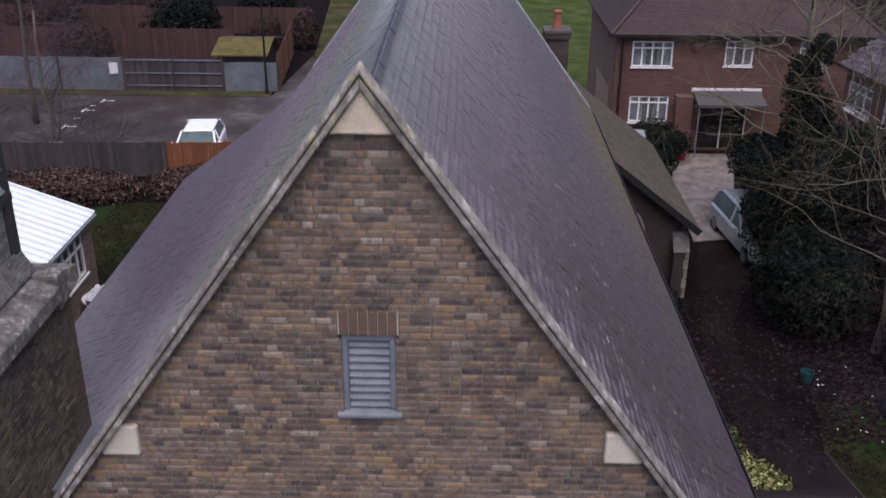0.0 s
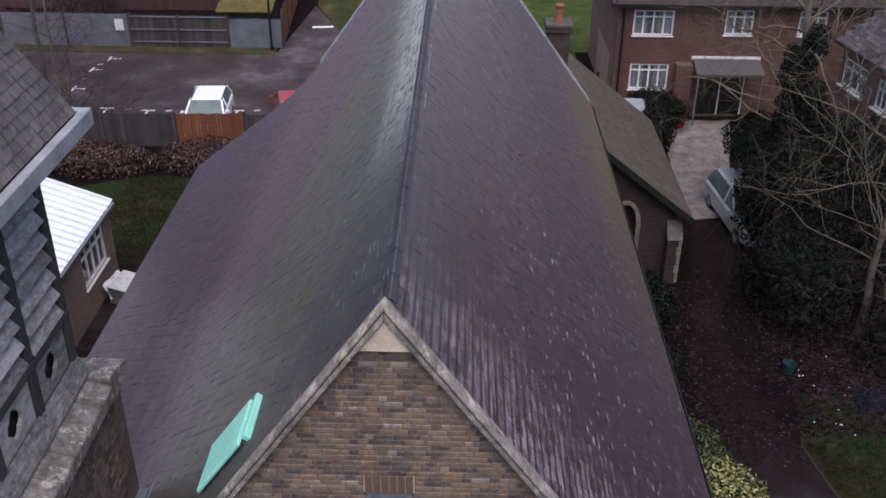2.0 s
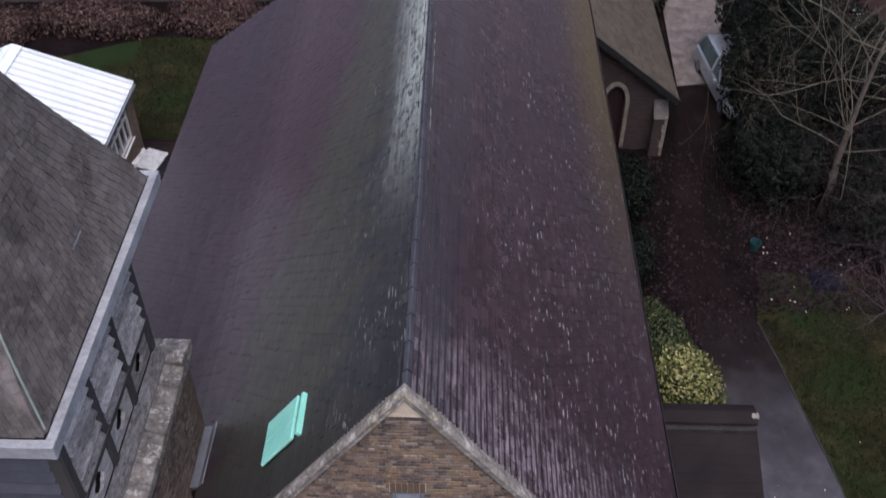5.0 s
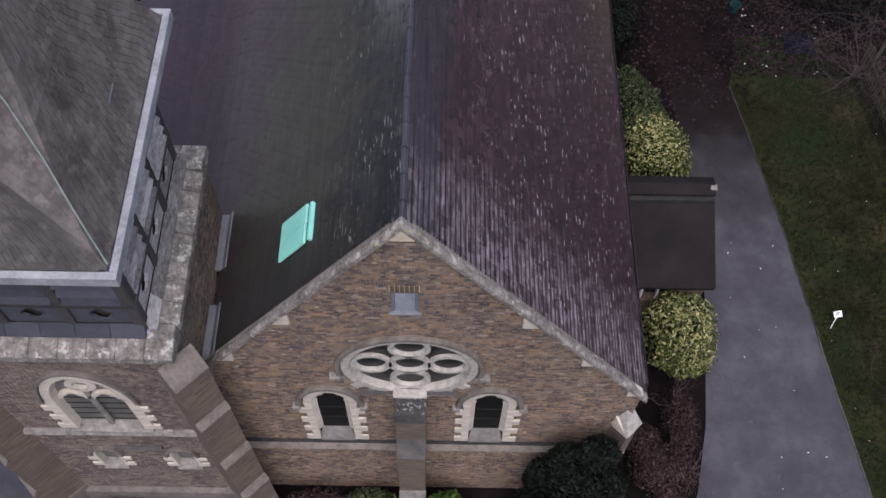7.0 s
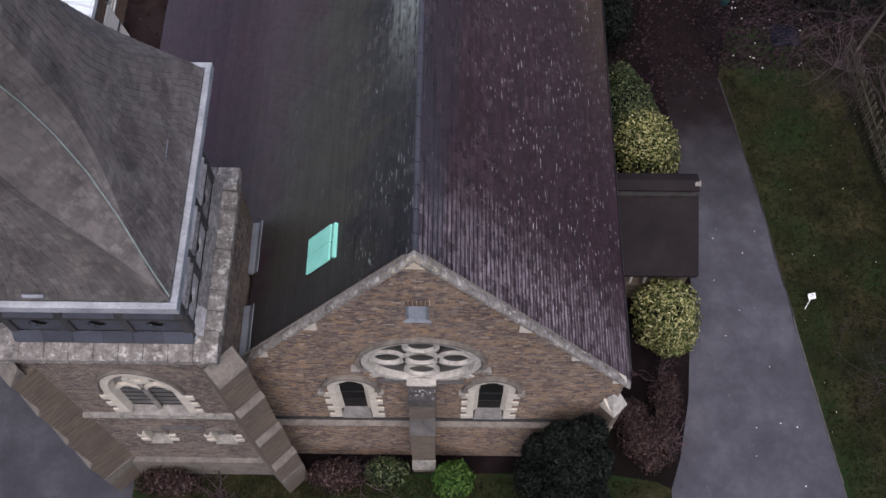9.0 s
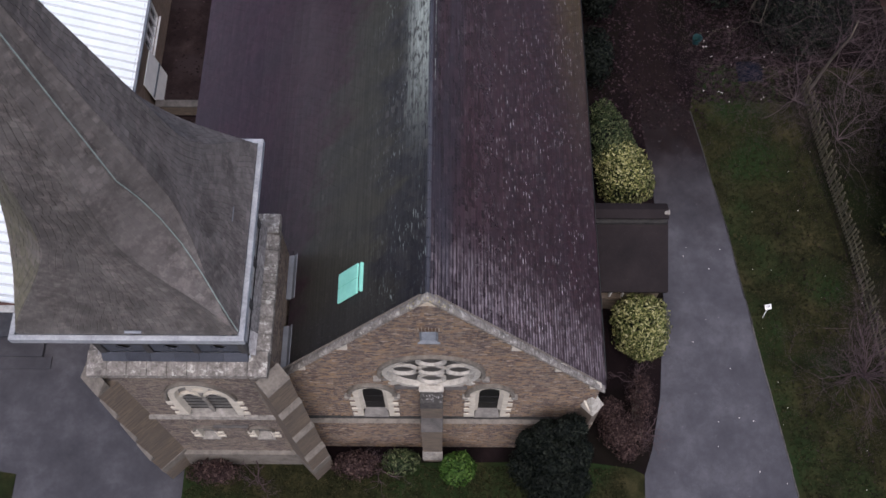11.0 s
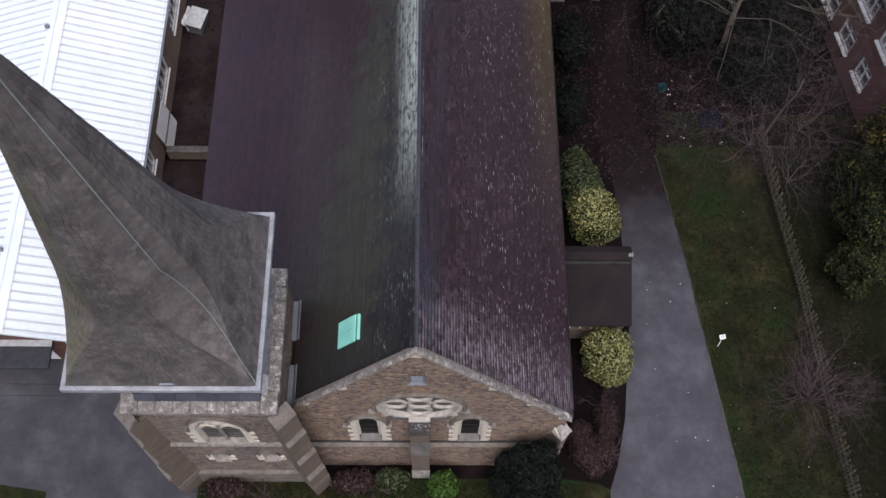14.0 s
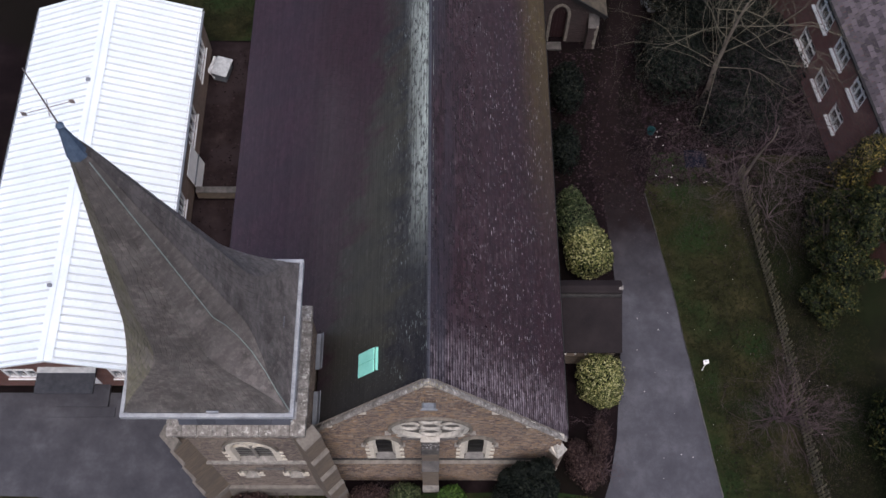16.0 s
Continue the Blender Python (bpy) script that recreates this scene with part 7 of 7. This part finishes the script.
def grass_blades(name, poly_box, count, seed, inside):
    rng, g = random.Random(seed), Geo()
    for _ in range(count):
        x, y = rng.uniform(poly_box[0], poly_box[2]), rng.uniform(poly_box[1], poly_box[3])
        if not inside(x, y):
            continue
        for _ in range(3):
            a, h = rng.uniform(0, 6.28), rng.uniform(0.04, 0.11)
            c, s = math.cos(a), math.sin(a)
            bx, by = x + rng.uniform(-0.05, 0.05), y + rng.uniform(-0.05, 0.05)
            g.add([(bx - s * 0.012, by + c * 0.012, 0.01), (bx + s * 0.012, by - c * 0.012, 0.01), (bx + c * 0.06, by + s * 0.06, h)], [(0, 1, 2)])
    return tagged(part(name, g, LEAF_GRASS, tidy=False), "thin winter grass", "grass", kind="stuff")


LEAF_GRASS = make_leaves("grass_blade", (0.0, (0.008, 0.010, 0.004)), (0.6, (0.019, 0.022, 0.009)), (1.0, (0.062, 0.052, 0.026)), rough=0.7)
right_of_kerb = lambda x, y: x > 11.1 - 0.14 * y + 0.1
grass_blades("grass", (9.6, -3, 18, 13.5), 22000, 31, right_of_kerb)
grass_blades("grass", (-7.6, -3.5, 6, -0.8), 9000, 32, lambda x, y: True)
grass_blades("grass", (-12.3, 20.8, -5.5, 27.5), 7000, 33, lambda x, y: True)


# ---- cars ----
def car(name, label, at, yaw, paint, length, width, height):
    """A hatchback: body with arches, glass house, roof, wheels with rims, lamps. It faces +x before the turn."""
    t = thing(name, label, "car", (at[0], at[1], 0))
    m = pose(at[0], at[1], 0.0, 0, 0, yaw)
    L, W, H = length / 2, width / 2, height
    sec = lambda x, w, z0, z1: [(x, -w, z0 + 0.08), (x, -w, z1 - 0.12), (x, -w + 0.10, z1), (x, w - 0.10, z1), (x, w, z1 - 0.12), (x, w, z0 + 0.08), (x, w - 0.1, z0), (x, -w + 0.1, z0)]
    body = Geo().loft([sec(-L, W * 0.86, 0.34, 0.86), sec(-L + 0.15, W, 0.22, 0.95), sec(-L * 0.3, W, 0.20, 0.95), sec(L * 0.35, W, 0.20, 0.93), sec(L - 0.5, W * 0.97, 0.22, 0.82), sec(L - 0.08, W * 0.85, 0.26, 0.68), sec(L, W * 0.75, 0.34, 0.56)])
    part("body", body, paint, t, m=m, bevel=0.03, smooth=False)
    cab = lambda x, w, z: [(x, -w, z), (x, w, z)]
    lower = [(-L + 0.12, W * 0.93), (L * 0.42, W * 0.93)]
    upper = [(-L + 0.42, W * 0.76), (L * 0.08, W * 0.76)]
    pts = [(lower[0][0], -lower[0][1], 0.93), (lower[1][0], -lower[1][1], 0.90), (lower[1][0], lower[1][1], 0.90), (lower[0][0], lower[0][1], 0.93),
           (upper[0][0], -upper[0][1], H - 0.05), (upper[1][0], -upper[1][1], H - 0.05), (upper[1][0], upper[1][1], H - 0.05), (upper[0][0], upper[0][1], H - 0.05)]
    part("glass_house", Geo().hexa([m @ Vector(p) for p in pts]), CAR_GLASS, t)
    roof = Geo().hexa([m @ Vector(p) for p in ((upper[0][0] - 0.06, -upper[0][1] - 0.02, H - 0.09), (upper[1][0] + 0.03, -upper[1][1] - 0.02, H - 0.09), (upper[1][0] + 0.03, upper[1][1] + 0.02, H - 0.09), (upper[0][0] - 0.06, upper[0][1] + 0.02, H - 0.09),
                                                  (upper[0][0] + 0.05, -upper[0][1] + 0.1, H), (upper[1][0] - 0.1, -upper[1][1] + 0.1, H), (upper[1][0] - 0.1, upper[1][1] - 0.1, H), (upper[0][0] + 0.05, upper[0][1] - 0.1, H))])
    part("roof", roof, paint, t, bevel=0.03)
    for s in (-1, 1):
        for k, (xa, xb) in enumerate(((lower[0][0], upper[0][0]), (lower[1][0], upper[1][0]), (-0.1, -0.12))):
            za = 0.93
            part("pillar", Geo().tube([m @ Vector((xa, s * W * 0.935, za)), m @ Vector((xb, s * W * 0.77, H - 0.06))], 0.05, 6), paint, t)
        for x in (-L + 0.72, L - 0.75):
            circ = lambda r, y: [(x + r * math.cos(radians(20 * q)), y, 0.31 + r * math.sin(radians(20 * q))) for q in range(18)]
            wheel = part("wheel", Geo().loft([circ(0.24, s * (W - 0.2)), circ(0.31, s * (W - 0.19)), circ(0.31, s * (W - 0.01)), circ(0.2, s * (W + 0.005))]), RUBBER, t, m=m)
            part("rim", Geo().loft([circ(0.2, s * (W - 0.05)), circ(0.195, s * (W + 0.008)), circ(0.05, s * (W + 0.012))]), GALVANISED, wheel, m=m)
        part("headlight", Geo().box(L - 0.32, s * W * 0.72 - 0.14, 0.60, L - 0.06, s * W * 0.72 + 0.14, 0.72, m), CURTAIN, t, bevel=0.03)
        part("tail_light", Geo().box(-L - 0.01, s * W * 0.74 - 0.1, 0.62, -L + 0.1, s * W * 0.74 + 0.1, 0.85, m), CAR_RED, t, bevel=0.02)
        part("wing_mirror", Geo().box(L * 0.30, s * (W + 0.09) - 0.08, 0.92, L * 0.30 + 0.1, s * (W + 0.09) + 0.08, 1.04, m), paint, t, bevel=0.02)
    part("number_plate", Geo().box(L - 0.005, -0.26, 0.36, L + 0.012, 0.26, 0.47, m), WHITE, t)
    return t


car("white_car", "white hatchback parked in the car park", (-10.4, 32.55), -85, CAR_WHITE, 4.0, 1.74, 1.38)
car("red_car", "red hatchback parked in the car park", (-6.75, 33.4), 102, CAR_RED, 4.0, 1.72, 1.46)
car("silver_car", "silver-blue car on the driveway under the bushes", (10.85, 24.3), -84, CAR_SILVER, 4.3, 1.78, 1.5)
car("silver_car", "pale blue car beside the house hedge", (7.7, 31.6), -95, CAR_SILVER, 4.0, 1.72, 1.46)

# ---- parking marks ----
marks = [(-17.45, 34.7, 0), (-15.57, 34.6, 0), (-13.64, 34.4, 0), (-9.6, 34.55, 0), (-18.0, 37.05, 90), (-18.05, 39.8, 90), (-17.7, 41.5, 90)]
for x, y, yaw in marks:
    mk = thing("parking_mark", "white painted bay mark on tarmac", "road marking", (x, y, 0), "bay marks in the car park")
    part("bar", Geo().box(-0.32, -0.06, 0.012, 0.32, 0.06, 0.021, pose(x, y, 0, 0, 0, yaw)), ROAD_PAINT, mk)
    part("stem", Geo().box(-0.05, -0.6, 0.012, 0.05, -0.061, 0.021, pose(x, y, 0, 0, 0, yaw)), ROAD_PAINT, mk)
for x, y in ((-16.5, 34.6), (-14.6, 34.5), (-12.7, 34.4), (-8.7, 34.6), (-17.9, 38.4), (-17.9, 40.6)):
    mk = thing("parking_mark", "short white painted bay mark", "road marking", (x, y, 0), "bay marks in the car park")
    part("bar", Geo().box(-0.14, -0.05, 0.012, 0.14, 0.05, 0.021, pose(x, y, 0, 0, 0, 20)), ROAD_PAINT, mk)

# ---- sheds, poles and small things ----
shed = thing("garden_shed", "small wooden shed with mossy roof", "shed", (-11, 46.5, 0))
part("wall", Geo().box(-12.3, 44.4, 0, -9.9, 48.6, 1.75), FENCE_GREY, shed)
part("roof", Geo().hexa([(-12.6, 44.1, 1.76), (-9.6, 44.1, 1.76), (-9.6, 46.3, 2.25), (-12.6, 46.3, 2.25), (-12.6, 44.1, 1.84), (-9.6, 44.1, 1.84), (-9.6, 46.3, 2.34), (-12.6, 46.3, 2.34)]), MOSS, shed, "bright mossy felt roof")
part("roof", Geo().hexa([(-12.6, 46.301, 2.25), (-9.6, 46.301, 2.25), (-9.6, 48.9, 1.76), (-12.6, 48.9, 1.76), (-12.6, 46.301, 2.34), (-9.6, 46.301, 2.34), (-9.6, 48.9, 1.84), (-12.6, 48.9, 1.84)]), FENCE_GREY, shed)
part("gable", Geo().prism([(44.4, 1.75), (48.6, 1.75), (46.3, 2.24)], -9.95, -9.9, "x"), FENCE_GREY, shed)
pole = thing("lamp_post", "thin black metal post at the fence", "post", (-9.55, 43.2, 0))
part("shaft", Geo().tube([(-9.55, 43.2, 0), (-9.55, 43.2, 4.6)], [0.07, 0.05], 8), BLACK_IRON, pole)
part("foot", Geo().tube([(-9.55, 43.2, 0), (-9.55, 43.2, 0.25)], 0.11, 8), BLACK_IRON, pole)
notice = thing("notice_board", "small white notice on the metal fence", "notice", (-17.6, 43.4, 1.2))
part("board", Geo().box(-17.85, 43.40, 0.95, -17.4, 43.425, 1.55), WHITE, notice)
plank = thing("plank", "pale plank lying on the track", "plank", (-7.4, 47.5, 0))
part("board", Geo().box(-0.6, -0.1, 0.02, 0.6, 0.1, 0.07, pose(-7.4, 47.5, 0, 0, 0, 8)), WHITE, plank)
sign = thing("lawn_sign", "small white sign on a stake in the lawn", "sign", (11.0, 4.35, 0))
gm = pose(11.07, 4.5, 0.36, -62, 0, 12)
part("stake", Geo().tube([(10.95, 4.25, 0.0), (11.05, 4.45, 0.36)], 0.014, 6), WHITE, sign)
part("board", Geo().box(-0.115, -0.011, -0.085, 0.115, 0.0, 0.085, gm), WHITE, sign, bevel=0.004)
for z in (0.04, 0.0):
    part("writing_bar", Geo().box(-0.06, -0.014, z - 0.007, 0.06, -0.0112, z + 0.007, gm), NAVY_PLASTIC, sign)
bucket = thing("bucket", "teal plastic bucket among fallen leaves", "bucket", (9.9, 15.5, 0))
part("body", Geo().loft([[(9.9 + r * math.cos(radians(30 * s)), 15.5 + r * math.sin(radians(30 * s)), z) for s in range(12)] for z, r in ((0.0, 0.13), (0.32, 0.18), (0.33, 0.17), (0.02, 0.12))], cap=False), TEAL_PLASTIC, bucket)
part("rim", Geo().loft([[(9.9 + r * math.cos(radians(30 * s)), 15.5 + r * math.sin(radians(30 * s)), z) for s in range(12)] for z, r in ((0.30, 0.185), (0.335, 0.19), (0.335, 0.172))], cap=False), TEAL_PLASTIC, bucket)
sheetg = Geo()
for i in range(9):
    for j in range(9):
        sheetg.v.append((11.3 + 0.12 * i + RNG.uniform(-0.04, 0.04), 13.7 + 0.11 * j + RNG.uniform(-0.04, 0.04), 0.03 + 0.35 * max(0, 1 - ((i - 4) ** 2 + (j - 4) ** 2) / 18) + RNG.uniform(0, 0.06)))
sheetg.f = [(9 * i + j, 9 * (i + 1) + j, 9 * (i + 1) + j + 1, 9 * i + j + 1) for i in range(8) for j in range(8)]
tagged(part("tarpaulin", sheetg, NAVY_PLASTIC, tidy=False), "crumpled navy plastic sheet on the ground", "tarpaulin")
stick = thing("cane", "pale cane lying in the grass", "cane", (3.0, -1.25, 0))
part("shaft", Geo().tube([(2.85, -1.1, 0.12), (3.15, -1.55, 0.03)], [0.018, 0.012], 6), PALE_STONE, stick)
POOL_BLUE = plain("bright_blue_plastic", (0.03, 0.30, 0.60), (0.06, 0.42, 0.75), 3, 20, 0.4)
pool = thing("paddling_pool", "bright blue plastic pool on far grass", "pool", (4.9, 55.4, 0))
part("wall", Geo().loft([[(4.9 + r * math.cos(radians(18 * s)), 55.4 + r * 0.8 * math.sin(radians(18 * s)), z) for s in range(20)] for z, r in ((0.0, 0.8), (0.35, 0.85), (0.4, 0.75), (0.1, 0.7))], cap=False), POOL_BLUE, pool)
part("floor", Geo().prism([(4.9 + 0.78 * math.cos(radians(18 * s)), 55.4 + 0.62 * math.sin(radians(18 * s))) for s in range(20)], 0.02, 0.06, "z"), POOL_BLUE, pool)
crate = thing("red_pot", "red plant pot by the house", "pot", (10.2, 33.6, 0))
part("body", Geo().loft([[(10.2 + r * math.cos(radians(30 * s)), 33.4 + r * math.sin(radians(30 * s)), z) for s in range(12)] for z, r in ((0.03, 0.2), (0.45, 0.28), (0.46, 0.22))]), CAR_RED, crate)


# ---- bricks and tiles, piece by piece ----
def brick_mesh(length, height):
    w, h, b = length / 2, height / 2, 0.006
    v = [(-w, 0.0, -h), (w, 0.0, -h), (w, 0.0, h), (-w, 0.0, h), (-w, 0.05, -h), (w, 0.05, -h), (w, 0.05, h), (-w, 0.05, h)]
    v[:4] = [(-w + b, 0, -h + b), (w - b, 0, -h + b), (w - b, 0, h - b), (-w + b, 0, h - b)]
    v += [(-w, b, -h), (w, b, -h), (w, b, h), (-w, b, h)]
    f = [(0, 1, 2, 3)] + [(8 + i, 8 + (i + 1) % 4, (i + 1) % 4, i) for i in range(4)] + [(4 + i, 4 + (i + 1) % 4, 8 + (i + 1) % 4, 8 + i) for i in range(4)]
    return v, f


def joined_bricks(name, rows, parent, turn=False, material=STOCK):
    g = Geo()
    for s, near, z, length, height in rows:
        v, f = brick_mesh(length, height)
        if turn:
            g.add([(near - y, s + x, z + q) for x, y, q in v], f)
        else:
            g.add([(s + x, near + y, z + q) for x, y, q in v], f)
    return part(name, g, material, parent, tidy=False, kind="stuff")


shared = {}
single = [r for r in front_bricks if 8.9 < r[2] < 10.75 and abs(r[0]) < 1.15][:300]
kept = set(single)
for s, near, z, length, height in single:
    key = (round(length, 2), round(height, 3))
    if key not in shared:
        v, f = brick_mesh(*key)
        shared[key] = Geo().add(v, f).mesh("brick", tidy=False)
    part("brick", shared[key], STOCK, front_wall, at=pose(s, near, z))
joined_bricks("brickwork", [r for r in front_bricks if r not in kept], front_wall)
joined_bricks("brickwork", plinth_bricks, plinth_wall)
joined_bricks("brickwork", tower_bricks, tower_wall, material=TOWER_STOCK)
joined_bricks("brickwork", east_bricks, tower_side, True, TOWER_STOCK)


def tile_mesh(w, g):
    """A roof tile: across, down the slope, and out of it."""
    a, t = w / 2, 0.016
    v = [(-a, 0, 0.0), (a, 0, 0.0), (a, -g * 1.35, 0.022), (-a, -g * 1.35, 0.022), (-a, 0, t), (a, 0, t), (a, -g * 1.35, 0.022 + t), (-a, -g * 1.35, 0.022 + t)]
    return v, [(4, 7, 6, 5), (3, 2, 6, 7), (0, 3, 7, 4), (1, 5, 6, 2)]


TILE_W_M, GAUGE = 0.20, 0.135


def tile_slope(name, parent, material, top, down, along, length, rng, skip=None, limit=0, near=None):
    """Tiles on a plane: top and down are the corners of one end of the slope, along the way of the courses."""
    top, down, along = Vector(top), Vector(down), Vector(along).normalized()
    fall = down - top
    run = fall.length
    fall.normalize()
    out = along.cross(fall).normalized()
    if out.z < 0:
        out = -out
    v0, f0 = tile_mesh(TILE_W_M - 0.003, GAUGE)
    v0, n = np.array(v0), int(run / GAUGE)
    verts, count, singles = [], 0, []
    a, d, o = np.array(along), np.array(fall), np.array(out)
    for k in range(n + 1):
        s = (TILE_W_M / 2 if k % 2 else 0.0) + rng.uniform(-0.01, 0.01)
        while s < length:
            c = top + fall * (k * GAUGE + 0.02) + along * s + out * 0.002
            if not (skip and skip(c)):
                lift, yaw, slip = rng.uniform(0, 0.003), rng.uniform(-0.010, 0.010), rng.uniform(-0.006, 0.007) + (0.02 if rng.random() < 0.006 else 0)
                if near and near(c) and s > 0.12 and len(singles) < limit:
                    singles.append((c + fall * slip + out * lift, yaw))
                else:
                    x, y = np.maximum(v0[:, 0] + yaw * v0[:, 1], -s), v0[:, 1] - yaw * v0[:, 0]
                    tilt = rng.uniform(0.93, 1.07)
                    p = np.array(c) + np.outer(x, a) + np.outer(-y + slip, d) + np.outer(v0[:, 2] * tilt + lift, o)
                    verts.append(p)
            s += TILE_W_M
    count = len(verts)
    faces = [tuple(8 * i + j for j in face) for i in range(count) for face in f0]
    me = bpy.data.meshes.new(name)
    flat = np.concatenate(verts)
    turned = along.cross(-fall).dot(out) < 0
    if turned:
        faces = [face[::-1] for face in faces]
    me.from_pydata([tuple(p) for p in flat], [], faces)
    part(name, me, material, parent, tidy=False, kind="stuff")
    if singles:
        one = Geo().add([tuple(p) for p in v0], f0).mesh("roof_tile", tidy=True)
        basis = Matrix((along, -fall, along.cross(-fall))).transposed().to_4x4()
        if basis.col[2].xyz.dot(out) < 0:
            basis = Matrix((-along, -fall, (-along).cross(-fall))).transposed().to_4x4()
        for c, yaw in singles:
            part("roof_tile", one, material, parent, at=Matrix.Translation(c) @ basis @ pose(0, 0, 0, 0, 0, math.degrees(yaw)))


tile_rng = random.Random(7)
ez = RIDGE - PITCH * EAVE_X
tile_slope("tiling", roof_e, TILE_E, (0, 0.085, RIDGE - 0.04), (EAVE_X, 0.085, ez - 0.04), (0, 1, 0), NAVE_END, tile_rng, limit=300, near=lambda c: c.y < 3.6 and c.x < 1.55)
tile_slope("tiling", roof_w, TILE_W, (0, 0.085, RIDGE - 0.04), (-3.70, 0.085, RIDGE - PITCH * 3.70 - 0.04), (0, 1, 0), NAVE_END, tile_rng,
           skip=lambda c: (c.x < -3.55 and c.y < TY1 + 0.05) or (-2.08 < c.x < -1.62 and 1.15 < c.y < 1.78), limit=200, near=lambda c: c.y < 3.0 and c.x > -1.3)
for (xa, za), (xb, zb) in zip(WEST[1:], WEST[2:]):
    tile_slope("tiling", roof_a, TILE_W, (xa, TY1 + 0.05, za - 0.03), (xb, TY1 + 0.05, zb - 0.04), (0, 1, 0), NAVE_END - TY1, tile_rng)

# shingles of the spire, course by course on its eight faces
verts, faces = [], []
z = SZ0
while z < 23.05:
    lo, hi = spire_ring(z), spire_ring(min(z + 0.15, 23.2))
    for s in range(8):
        p0, p1, q0, q1 = lo[s], lo[(s + 1) % 8], hi[s], hi[(s + 1) % 8]
        width = (p1 - p0).length
        if width < 0.02:
            continue
        out = (p1 - p0).cross((q0 + q1) / 2 - (p0 + p1) / 2)
        out = out.normalized() if out.length > 1e-6 else Vector((0, 0, 1))
        n = max(1, round(width / 0.13))
        shift = tile_rng.uniform(0, 0.5) / n
        cuts = sorted({0.0, 1.0} | {min(1.0, max(0.0, (i + 0.5 * tile_rng.random() * 0.2) / n + shift)) for i in range(n)})
        for a, b in zip(cuts, cuts[1:]):
            if b - a < 0.02:
                continue
            lift, drop = tile_rng.uniform(0.010, 0.02), tile_rng.uniform(-0.01, 0.012)
            a2, b2 = a + 0.004 / width, b - 0.004 / width
            low = (p0 + p1) / 2 - (q0 + q1) / 2
            pts = [p0.lerp(p1, a2) + low * drop, p0.lerp(p1, b2) + low * drop, q0.lerp(q1, b2), q0.lerp(q1, a2)]
            k = len(verts)
            verts += [tuple(pts[0] + out * lift), tuple(pts[1] + out * lift), tuple(pts[2] + out * 0.002), tuple(pts[3] + out * 0.002), tuple(pts[0] - out * 0.01), tuple(pts[1] - out * 0.01)]
            faces += [(k, k + 1, k + 2, k + 3), (k + 4, k + 5, k + 1, k), (k + 4, k, k + 3), (k + 1, k + 5, k + 2)]
    z += 0.13
me = bpy.data.meshes.new("shingles")
me.from_pydata(verts, [], faces)
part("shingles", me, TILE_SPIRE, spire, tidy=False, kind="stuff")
